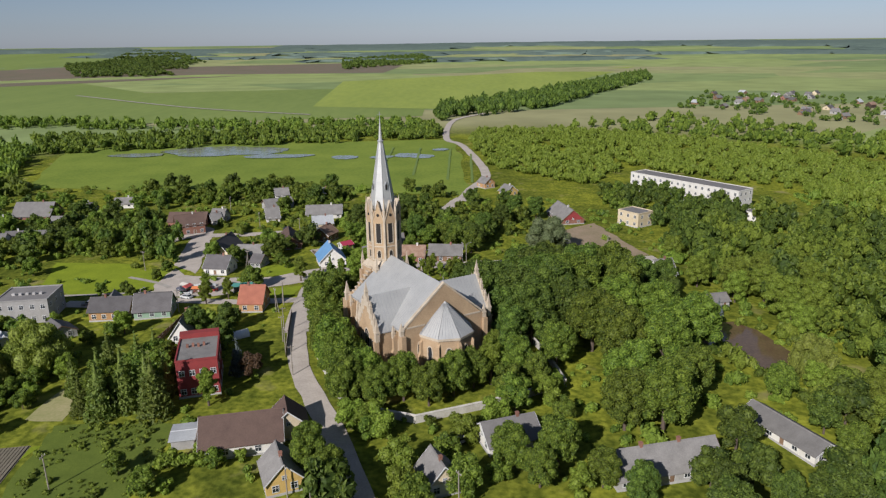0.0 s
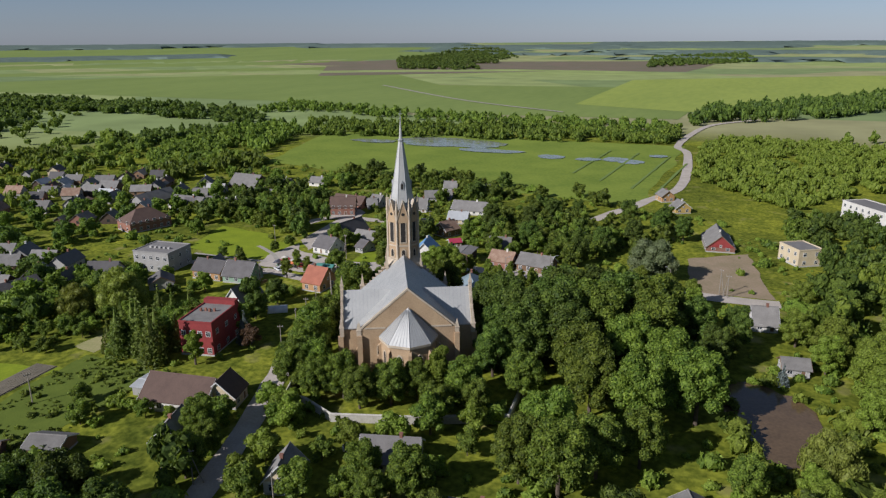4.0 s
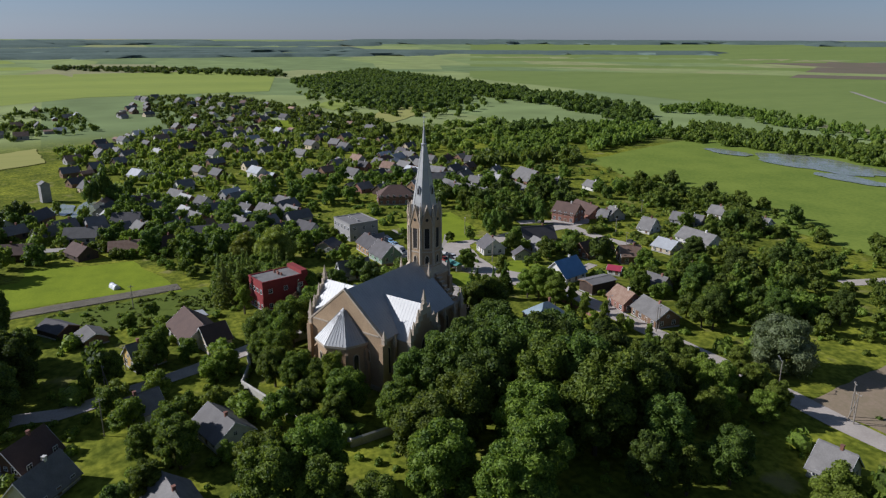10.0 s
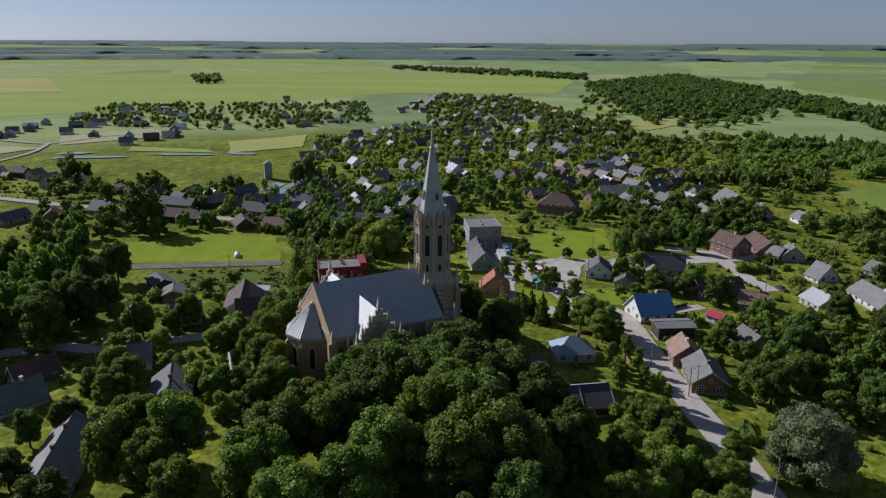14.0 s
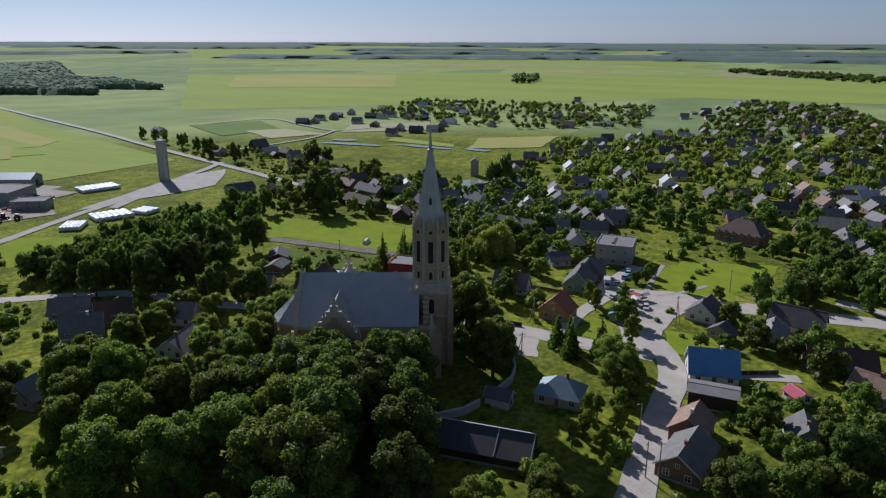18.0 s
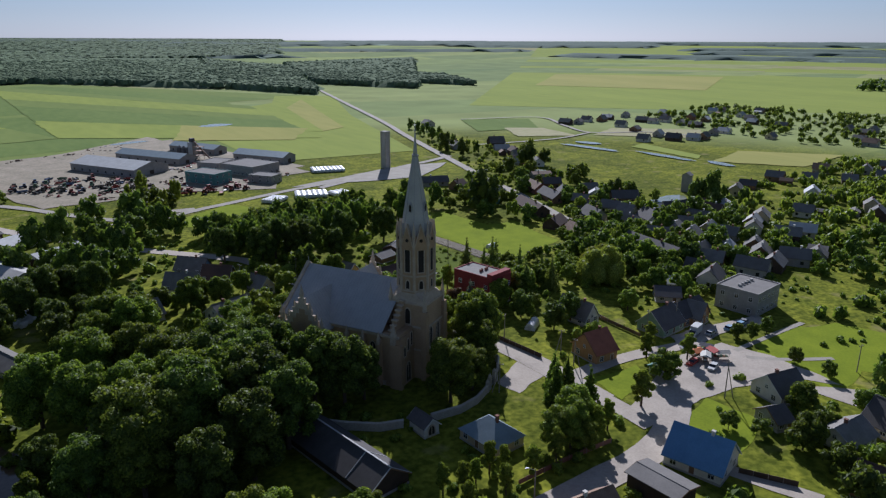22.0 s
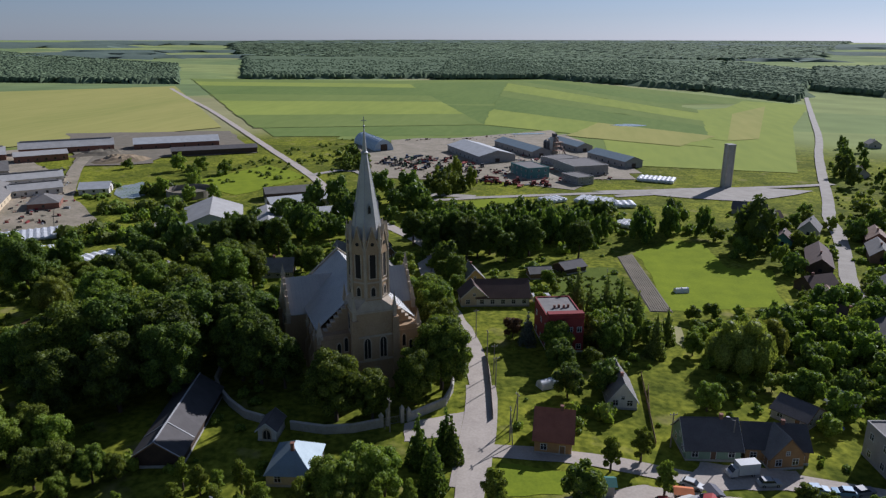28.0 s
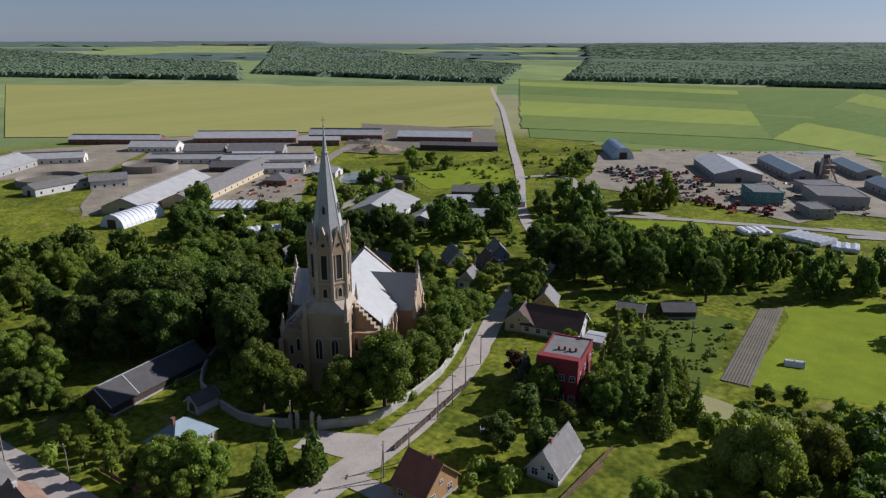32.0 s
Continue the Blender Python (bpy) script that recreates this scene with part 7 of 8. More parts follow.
house(-179.0, 95.2, 4, 18.6, 11.0, 6.5, 2.3, "white", "slate", near=False)
house(-54.3, 65.5, 165, 4.2, 7.0, 4.5, 2.3, "grey", "dark", name='shed', chimneys=0)
house(28.4, -112.2, 134, 11.3, 7.0, 6.0, 2.1, "blue", "slate")
house(36.1, -95.3, 142, 10.8, 8.0, 6.0, 1.6, "white", "slate")
house(23.1, -98.8, 141, 10.2, 8.0, 5.5, 1.1, "wood", "brown")

# ---- along the gravel road ----
for x, y, rot, L, W, ridge, eave, wall, roof in (
        (-150.5, -168, 67, 12, 8, 7.0, 3.0, "grey", "slate"), (-134.4, -148.6, 70, 9, 7.5, 6.0, 2.8, "teal", "brown"), (-139, -186, 20, 8, 8, 5.6, 2.6, "wood", "brown"),
        (-133.7, -203, -18, 15, 8, 5.4, 2.6, "grey", "dark"), (-139.5, -121.5, 75, 25, 8.5, 6.0, 3.0, "darkwood", "brown"), (-173, -158, 76, 15, 8, 6.0, 3.0, "brick", "rust"),
        (-166, -136.5, 75, 19, 7.5, 5.8, 2.8, "wood", "tar"), (-154, -92.5, 75, 13, 8.5, 6.4, 3.0, "grey", "slate"), (-132.6, -37.7, 84, 28, 10.5, 7.0, 3.4, "grey", "dark"),
        (-128.2, -76.1, 82, 12, 7, 5.4, 2.5, "wood", "rust"), (-173, -74.2, 71, 12, 9, 6.8, 3.0, "white", "dark"), (-189.5, -127, 40, 9, 7, 5.2, 2.8, "white", "metal"),
        (-195.5, -112, -30, 14, 8, 6.4, 3.0, "wood", "dark"), (-202.6, -83, -18, 16, 8, 5.4, 2.6, "grey", "dark"), (-219.5, -84, -18, 10, 7, 4.4, 2.5, "white", "rust"),
        (-228.2, -73.5, 40, 13, 6, 4.2, 2.5, "white", "metal"), (-202.8, -188.4, -18, 12, 6, 3.8, 2.6, "grey", "rust"), (-256, -305, -18, 12, 10, 8.5, 4.0, "darkwood", "dark"),
        (-224.5, -317, 81, 14, 8, 6.0, 3.0, "grey", "slate"), (-283, -452, 87, 12, 9, 6.0, 3.0, "grey", "slate"), (-179.5, -141, 60, 8, 7, 5.6, 2.7, "darkwood", "dark")):
    house(x, y, rot, L, W, ridge, eave, wall, roof, 1, False, group="village houses")
house(-246, -112, 20, 4.6, 4.6, 11.0, 9.6, "grey", "slate", 0, False, name="transformer_tower", what="narrow grey brick transformer tower with a pale roof", windows=False)
for k, (x, y) in enumerate(((-422, -386), (-444, -397), (-460, -391), (-478, -401), (-510, -405), (-441, -346), (-426, -314), (-491, -364), (-416, -278), (-492, -350), (-531, -370), (-408, -255),
                            (-505, -326), (-424, -247), (-437, -246), (-503, -307), (-468, -260), (-381, -264), (-552, -332), (-409, -391))):
    house(x, y, 20 + 90 * (k % 2), 9 + k % 4, 7.5 + k % 2, 5.4 + 0.5 * (k % 3), 2.8, ("grey", "white", "wood", "darkwood")[k % 4], ("slate", "dark", "slate", "metal", "slate")[k % 5], 1, False, group="hamlet houses")

# ---- the cattle farm ----
barn(442.0, -179.2, -142, 72.4, 14.0, 7.0, 4.2, "brick", "barn", vents=1, bays=8)
barn(382.0, -178.0, -143, 36.0, 17.0, 7.6, 4.0, "white", "barn", vents=1, bays=8)
barn(387.5, -102.5, -126, 45.6, 15.0, 7.0, 4.0, "white", "barn", vents=1, bays=8)
barn(369.6, -58.6, -52, 66.3, 24.0, 9.0, 4.2, "grey", "barn", vents=1, bays=8)
barn(371.6, -253.8, -139, 82.0, 25.0, 8.2, 4.2, "brick", "barn", vents=1, bays=10)
barn(336.5, -190.1, -135, 28.0, 16.5, 7.6, 4.0, "grey", "slate", bays=5)
barn(307.6, -214.4, -139, 39.0, 22.0, 8.4, 4.0, "grey", "slate", bays=6)
lean_to(297.6, -202.6, -139, 30.0, 5.0, 4.2, 3.2)
barn(315.0, -162.6, -138, 50.0, 12.3, 6.0, 3.6, "white", "barn", vents=1, bays=8)
barn(270.8, -195.8, -138, 62.0, 12.9, 6.2, 3.6, "white", "barn", vents=1, bays=9)
barn(267.9, -163.1, -141, 24.6, 13.5, 5.8, 3.2, "darkwood", "dark", bays=5)
barn(236.7, -180.4, -137, 25.2, 12.7, 6.1, 3.6, "white", "barn", vents=1, bays=5)
barn(228.7, -130.7, 121, 112.0, 17.6, 7.3, 3.6, "cream", "slate", vents=1, bays=14)
barn(230.1, -91.6, 123, 79.2, 21.0, 7.9, 3.6, "cream", "barn", vents=1, bays=10)
barn(317.6, -314.2, -144, 62.0, 14.0, 8.6, 4.5, "brick", "barn", vents=1, bays=9)
barn(310.1, -276.8, -138, 32.3, 14.0, 6.6, 4.5, "brick", "barn", bays=6)
barn(207.5, -190.2, -155, 15.0, 13.0, 5.6, 3.0, "white", "metal", bays=3)
house(211.0, -155.5, 121, 17.0, 14.0, 6.4, 3.2, "brick", "slate", near=False, chimneys=0, name="farm_garage", what="low brick farm garage with a grey hipped roof", hip=True)
barn(252.5, -353.0, -148, 61.3, 18.0, 8.0, 4.4, "brick", "metal", bays=6)
barn(206.9, -325.4, -149, 59.2, 10.0, 6.0, 4.0, "darkwood", "dark")
barn(289.7, -64.1, -81, 31.8, 12.0, 6.5, 4.1, "white", "slate", bays=5)
barn(279.4, -88.2, -115, 19.4, 14.0, 7.5, 4.7, "white", "slate", bays=4)
barn(85.0, -185.2, -143, 39.5, 13.5, 4.9, 2.9, "white", "metal", bays=6)
barn(68.6, -159.0, -150, 20.0, 13.0, 4.9, 2.9, "white", "metal")
barn(99.5, -197.5, -150, 25.0, 13.0, 6.0, 3.8, "darkwood", "tar")
barn(112.5, -138.5, 115, 36.0, 26.0, 8.6, 3.8, "white", "barn", what="wide white barn with a patched pale grey metal roof", bays=6)
barn(87.5, -142.5, 115, 30.0, 13.0, 5.4, 3.2, "grey", "barn", bays=5)

# ---- the workshops ----
barn(15.5, -350.0, 121, 58.0, 27.0, 8.4, 5.0, "grey", "metal", bays=8)
barn(-12.2, -378.4, 122, 60.0, 14.7, 7.2, 4.5, "grey", "cottage", bays=7)
barn(-47.9, -402.6, 119, 46.0, 13.0, 6.9, 4.5, "grey", "cottage", bays=6)
barn(-77.8, -340.4, 122, 43.5, 14.0, 7.2, 4.5, "grey", "cottage", bays=6)
grain_dryer(-36.5, -371.0, 121)

# ---- blocks and landmarks ----
red_block = flat_block(-44.2, -32.3, 15, 9.6, 15.9, 9.6, "red", "slate", "block", "red painted two-storey block with a flat felt roof", 2, 4)
part("stair_head", box(-4.8, 4.8, 5.7, 7.9, 9.6, 11.0), PLASTER["red"], red_block)
for k in range(4):
    roof_vent(red_block, -2.5 + k * 1.3, 0.4 * (k % 2), 9.65, 0.55, 0.9)
shop = flat_block(-114.9, 16.8, -171, 15.5, 13.6, 7.5, "grey", "tar", "shop", "grey rendered two-storey shop with a flat roof and ventilation boxes", 2, 5)
for k in range(5):
    roof_vent(shop, -4 + k * 2, 1.0, 7.55, 0.9, 0.7, CONCRETE)
flat_block(147.3, 176.9, -55, 67.6, 12.0, 10.0, "white", "tar", "school", "long white three-storey school with a flat roof", 3, 18)
flat_block(105.5, 123.8, -55, 12.0, 10.0, 6.5, "cream", "tar", "block", "small cream two-storey block with a flat roof", 2, 3)
flat_block(165.7, 126.3, -55, 16.0, 8.0, 4.0, "white", "tar", "block", "low white block with a flat roof", 1, 4)
flat_block(-23.4, -282.5, 121, 23.0, 14.5, 6.6, "teal", "tar", "workshop", "teal clad workshop with a flat roof", 2, 4)
flat_block(-54.4, -300.2, 117, 28.6, 23.5, 6.3, "grey", "tar", "workshop", "grey rendered workshop with a wide flat roof", 1, 8)
flat_block(-41.2, -329.5, 131, 16.0, 20.0, 4.6, "grey", "tar", "workshop", "low grey brick workshop with a flat roof", 1, 4)
flat_block(-52.3, -265.3, 127, 16.0, 11.0, 4.6, "grey", "tar", "workshop", "small grey concrete workshop with a flat roof", 2, 3)
quonset(103.0, -381.0, 124, 50, 15, 8.4, HANGAR_SHEET, "pale blue-grey arched metal hangar with a dark gate")
quonset(192.5, -55.0, -70, 27, 13, 6, FILM_WHITE, "white arched storage hall")
water_tower(-136, -268)
round_tank(152.6, -191.2, 12.0, 4, "round open concrete slurry tank")
round_tank(311.0, -132.0, 17.0, 4.5, "round open concrete slurry tank")
round_tank(314.5, -71.1, 17.6, 4, "round open concrete slurry tank")
wrapped_bales(-38.9, -212.0, -140, 12.5, 9, 2.4, 1)
wrapped_bales(-60.3, -214.5, 161, 17.5, 13, 2.4, 2)
wrapped_bales(-75.0, -208.5, -172, 10.0, 10, 2.4, 3)
wrapped_bales(-72.8, -168.3, 155, 8.9, 10, 2.4, 4)
wrapped_bales(-98.8, -279.0, 165, 21.0, 13, 2.4, 15)
wrapped_bales(183.0, -99.5, -141, 37.0, 17, 1.8, 5)
wrapped_bales(158.5, -84.0, -141, 12.0, 7, 2.2, 6)
wrapped_bales(129.5, -79.0, -120, 17.0, 11, 2.2, 7)
wrapped_bales(84.0, -93.2, -120, 12.0, 7, 2.2, 9)

# ---- water ----
blob_sheet("pond", 100.0, -11.0, 19.5, 9.5, 108, WATER, 0.12, "brown village pond with uneven banks", "pond", seed=1)
hold(97, -1, 8)
hold(100, -11, 9)
hold(103.5, -21, 8)
blob_sheet("pond", 189.5, -197.0, 23, 8.5, 116, FLOOD, 0.12, "small farm pond reflecting the sky", "pond", seed=2)
hold(189.5, -197.0, 11)
hold(181.5, -180.0, 9)
hold(176, -168, 7)
hold(198.5, -213.0, 9)
blob_sheet("flood", -158.1, 364.1, 46.5, 26, -0, FLOOD, 0.19, "shallow flood water standing in the meadow", "water", seed=3)
hold(-158.1, 364.1, 31)
blob_sheet("flood", -219.9, 348.4, 20.9, 10, 3, FLOOD, 0.2, "shallow flood water standing in the meadow", "water", seed=4)
hold(-219.9, 348.4, 14)
blob_sheet("flood", -11.5, 334.1, 9.4, 10, 11, FLOOD, 0.19, "shallow flood water standing in the meadow", "water", seed=5)
hold(-11.5, 334.1, 10)
blob_sheet("flood", -57.2, 326.8, 9.4, 9, 57, FLOOD, 0.2, "shallow flood water standing in the meadow", "water", seed=6)
hold(-57.2, 326.8, 9)
blob_sheet("flood", 0.3, 327.2, 9.5, 8, 32, FLOOD, 0.19, "shallow flood water standing in the meadow", "water", seed=7)
hold(0.3, 327.2, 8)
blob_sheet("flood", -107.9, 335.7, 24.7, 9, 4, FLOOD, 0.22, "shallow flood water standing in the meadow", "water", seed=41)
hold(-107.9, 335.7, 16)
blob_sheet("flood", -29.3, 326.7, 8.9, 7, 15, FLOOD, 0.22, "shallow flood water standing in the meadow", "water", seed=42)
hold(-29.3, 326.7, 7)
blob_sheet("flood", 13.9, 359.3, 6.8, 6, 27, FLOOD, 0.22, "shallow flood water standing in the meadow", "water", seed=43)
hold(13.9, 359.3, 6)
blob_sheet("puddle", -315.5, -262.0, 26.0, 4.5, 100, FLOOD, 0.21, "rain water standing in the field", "water", seed=20)
hold(-315.5, -262.0, 12)
blob_sheet("puddle", -333.5, -201.0, 27.0, 4.0, 91, FLOOD, 0.21, "rain water standing in the field", "water", seed=21)
hold(-333.5, -201.0, 18)
blob_sheet("puddle", -340.0, -158.0, 11.7, 4, 80, FLOOD, 0.21, "rain water standing in the field", "water", seed=22)
hold(-340.0, -158.0, 8)
blob_sheet("puddle", -332.5, -280.0, 11, 5, 110, FLOOD, 0.21, "rain water standing in the field", "water", seed=23)
hold(-332.5, -280.0, 14)
blob_sheet("puddle", -214.8, -207.3, 13.0, 4, 126, FLOOD, 0.21, "rain water standing in the field", "water", seed=25)
hold(-214.8, -207.3, 9)
blob_sheet("puddle", -221.5, -103.5, 12.9, 6, -176, FLOOD, 0.21, "rain water standing in the field", "water", seed=26)
hold(-221.5, -103.5, 9)
blob_sheet("puddle", -12.0, -476.0, 16.0, 5, -165, FLOOD, 0.21, "rain water standing in the field", "water", seed=28)
hold(-12.0, -476.0, 19)
blob_sheet("puddle", -105.1, -558.9, 15.9, 10, -166, FLOOD, 0.21, "rain water standing in the field", "water", seed=29)
hold(-105.1, -558.9, 11)
blob_sheet("puddle", -209.6, -93.0, 26.9, 6, 175, FLOOD, 0.21, "rain water standing in the field", "water", seed=31)
hold(-209.6, -93.0, 18)

# ---- walls and fences ----
wall_run("churchyard_wall", [(-5, -49.5), (-9.5, -39), (-13.6, -29.2), (-17.6, -18.6), (-19.2, -9), (-20.3, 2.4), (-19.6, 9), (-13.3, 16.6)], 1.9, 0.5, WHITEWASH, "whitewashed churchyard wall with a sloping coping")
gateway(-10.4, 18.5, 33.1)
wall_run("churchyard_wall", [(-7.5, 20.4), (-2.4, 23.4), (3.2, 24.9), (10.9, 24.4)], 1.9, 0.5, WHITEWASH, "whitewashed churchyard wall with a sloping coping")
wall_run("churchyard_wall", [(17.4, 23.2), (22.4, 21.8), (28, 17.6), (32.8, 12.8), (36.2, 8.2), (38.5, 0), (44, -20), (46.5, -37), (41, -40), (26, -47.5), (10.5, -53.5), (1, -50), (-5, -49.5)], 1.9, 0.5, WHITEWASH, "whitewashed churchyard wall with a sloping coping")
fence([(-31, 13), (-29, -1), (-26, -19)], 1.4, PLASTER["darkwood"], "dark wooden plank fence along the street")
fence([(-17, 52), (-5, 52), (9, 53)], 1.2, PLASTER["brick"], "reddish picket fence beside the street")
fence([(-65, 4), (-65, -4), (-65, -15)], 1.2, PLASTER["wood"], "weathered wooden garden fence")
fence([(-66, -8), (-65, 5), (-65, 17)], 1.2, PLASTER["wood"], "weathered wooden garden fence")
fence([(-31, 73), (-37, 82)], 1.3, PLASTER["darkwood"], "dark board fence beside the lane")

# ---- poles ----
lamp_pole(-30.1, -2.0, 8, None, None, 32)
lamp_pole(-21.9, -29.7, 8.5, None, None, 211)
lamp_pole(-35.3, 20.9, 8, 1.8, None, 105)
lamp_pole(-54.9, 52.4, 10, -2.2, None, 341)
lamp_pole(81.0, 72.1, 9, 1.8, None, 325)
lamp_pole(65.4, 67.1, 8, None, 1.5, 159)
lamp_pole(19.4, -84.5, 9, None, None, 304)
lamp_pole(-7.0, -85.5, 8, None, None, 135)
lamp_pole(-0.5, -84.1, 8, 2, None, 34)
lamp_pole(23.9, 65.6, 8, None, None, 295)
lamp_pole(25.3, 63.4, 8, None, 1.5, 4)
lamp_pole(9.5, 58.3, 7, None, 1.5, 344)
lamp_pole(-29.0, -8.6, 8, None, None, 19)
lamp_pole(83.6, 69.8, 8, 1.6, None, 174)
lamp_pole(-26.4, -17.1, 8, None, None, 295)
lamp_pole(-10.1, 21.9, 8, 1.8, None, 316)
lamp_pole(-68.6, 122.6, 8, None, None, 85)
lamp_pole(-89.1, 137.3, 8, None, None, 170)
lamp_pole(-92.0, 156.7, 8, None, None, 265)
lamp_pole(-47.8, 111.5, 8, None, None, 30)
lamp_pole(-97.2, 61.7, 8, None, None, 345)
lamp_pole(-59.5, -75.9, 8, None, None, 85)
lamp_pole(-36.3, 14.7, 8, 1.6, None, 306)
lamp_pole(-67.9, 16.6, 8, None, None, 15)
lamp_pole(-79.6, 17.2, 8, None, 1.2, 355)
lamp_pole(-12.7, -79.3, 7, None, None, 295)

# ---- vehicles, stalls and machines ----
car(-80.2, 23.9, -162, (0.52, 0.52, 0.5), "white", 1)
car(-92.9, 26.6, -174, (0.25, 0.36, 0.48), "light blue", 0)
car(-101.3, 25.6, -157, (0.2, 0.2, 0.21), "grey", 0)
car(-84.6, 26.2, -168, (0.4, 0.4, 0.4), "silver", 0)
car(20.9, -61.0, 38, (0.5, 0.52, 0.55), "silver", 0)
car(-70.1, 29.6, 155, (0.5, 0.5, 0.5), "white", 0)
car(-97.7, 26.5, -0, (0.2, 0.35, 0.5), "blue", 0)
car(-71.8, 33.8, 10, (0.5, 0.5, 0.48), "white", 0)
car(-65.9, 40.9, 18, (0.48, 0.48, 0.46), "white", 0)
car(-63.6, 36.2, 12, (0.5, 0.08, 0.06), "red", 0)
car(-55.3, 120.4, 19, (0.05, 0.05, 0.06), "black", 0)
car(-103.6, 3.0, -153, (0.08, 0.12, 0.3), "dark blue", 0)
stall(-67.7, 34.1, 0, (0.62, 0.2, 0.07), "orange")
stall(-67.8, 37.0, 37, (0.6, 0.58, 0.52), "white")
stall(-72.1, 36.3, 74, (0.45, 0.08, 0.07), "red")
stall(-73.2, 33.2, 111, (0.12, 0.12, 0.14), "dark")
stall(-73.2, 38.3, 148, (0.55, 0.5, 0.42), "beige")
bus_shelter(-52.3, 34.8, 8)
yard, rnd = [(84, -316), (60, -342), (34, -338), (2, -296), (4, -280), (44, -284), (60, -290)], random.Random(4)
parked = []
for k in range(260):
    p = (rnd.uniform(min(q[0] for q in yard), max(q[0] for q in yard)), rnd.uniform(min(q[1] for q in yard), max(q[1] for q in yard)))
    if len(parked) > 44 or not inside(p, yard) or any((p[0] - a) ** 2 + (p[1] - b) ** 2 < 30 for a, b in parked):
        continue
    parked.append(p)
    colour, word = rnd.choice((((0.30, 0.06, 0.04), "red"), ((0.10, 0.14, 0.22), "blue"), ((0.16, 0.14, 0.10), "rusty"), ((0.07, 0.07, 0.07), "black"), ((0.08, 0.16, 0.08), "green")))
    (machine if k % 3 else trailer)(*p, rnd.uniform(0, 360), colour, word)
yard = [(-2, -268), (-14, -262), (-34, -262), (-42, -250), (-13, -242), (4, -255)]
for k in range(60):
    p = (rnd.uniform(min(q[0] for q in yard), max(q[0] for q in yard)), rnd.uniform(min(q[1] for q in yard), max(q[1] for q in yard)))
    if inside(p, yard) and all((p[0] - a) ** 2 + (p[1] - b) ** 2 > 26 for a, b in parked):
        parked.append(p)
        (machine if k % 3 else trailer)(*p, rnd.uniform(0, 360), (0.34, 0.06, 0.04), "red")
quonset(-84.3, -81.1, 20, 4.6, 2.3, 1.7, FILM_WHITE, "small white garden greenhouse of film", "greenhouse", FRAME)
quonset(-42.9, -5.0, 35, 6, 3, 2.1, FILM_WHITE, "small white garden greenhouse of film", "greenhouse", FRAME)
mound("manure_mound", 283.8, -305.5, -144, 23, 11, 4, SOIL, "brown muck heap beside the barns", 2)
furrows((-72.2, -60.3), (-78.8, -61.3), (-71.8, -122.5), (-66.2, -118.1), 9)

# ---- trees ----
trees("weeping_willow", [(-90, -24)], 14)
trees("weeping_willow", [(-98, -34)], 11)
trees("broadleaf", [(-17.6, 1.5, 19.5), (-13, 9.5, 15), (-16, -12.5, 14), (-13.5, -20.5, 15.5), (-10.5, -29, 16.5), (-8, -36.5, 16), (-6.2, -45.3, 14), (-5.2, 17.6, 12.5), (2.4, 19.5, 17.5)], 13, "trees of the churchyard")
trees("dark_broadleaf", [(34.5, -2, 18), (33.5, -9, 17), (35, -18, 14), (39, -5, 21)], 15, "trees of the churchyard")
trees("broadleaf", [(-2.5, -41.5, 13.5), (1.5, -46, 12), (7.2, -43.5, 13), (13.2, -46, 12), (19, -41.5, 12.5), (24, -37.5, 11), (34.6, -34.5, 13), (39, -38, 10)], 12, "trees of the churchyard")
trees("birch", [(28.3, -35.5)], 15)
trees("broadleaf", [(57, -17), (70, 19, 20), (84, -20), (73, -28), (57, 3, 22), (66, 14, 23), (66, -6), (76, -10), (62, -27), (51, 8, 22), (70, 8, 21)], 19)
trees("dark_broadleaf", [(24.5, 8.5, 19), (30.5, 5.5, 20), (41.5, 17.5, 21), (51, 24, 19), (61, 29.5, 17), (46, 11, 22), (19, 7.5, 14), (44.5, 2, 23), (48, -4, 22), (59, 12, 23), (89, 26, 13), (79, 18, 16), (85, 9, 13), (52, -9, 20), (41, -12, 19)], 17)
trees("broadleaf", [(59, -48, 18), (64, -58, 17), (56, -57, 15), (69, -49, 15), (76, -42, 14), (46, -26, 13)], 16)
trees("broadleaf", [(29.7, -71.5, 11), (39.4, -70.6, 12), (35, -77, 10), (-9.8, -72, 11.4), (-5.4, -75, 8.5), (-3.5, -83, 11), (47, -77, 9)], 11)
trees("dark_broadleaf", [(53, -82, 9), (69, -82, 9), (78, -85, 9), (102, -75, 9)], 9)
trees("broadleaf", [(95.7, -43.6, 10), (99.5, -68, 9), (101, -53, 9)], 10)
far_trees("tall_tree", [(-133, 100), (-130, 109), (-126, 113), (-114, 102), (-110, 108), (-101, 102), (-97, 80), (-89, 72), (-104, 84), (-114, 91), (-124, 88)], 11)
trees("light_broadleaf", [(112, 25, 14), (104, 36, 12), (120, 8, 14), (130, 9, 13), (127, 37, 12), (117, 50, 12), (121, 22, 13), (139, 28, 12), (141, 46, 12)], 13)
far_trees("broadleaf", [(150, 60), (160, 82), (135, 62), (152, 40), (166, 56), (150, 20), (136, -6), (161, 30), (176, 72), (140, 86), (129, -21), (146, 2), (118, 78), (128, 92)], 13)
trees("copper_tree", [(-32.1, -30.2)], 7.4)
trees("birch", [(-38.6, -44.5)], 11)
trees("blue_spruce", [(-37.7, -28.7, 9.6), (101, 9, 6)], 8)
trees("light_fruit_tree", [(8, -73), (9, -81), (28, -56), (41, -44), (21, -61), (-0, -56), (3, -59), (-4, -56)], 7)
trees("weeping_willow", [(110, -31)], 11)
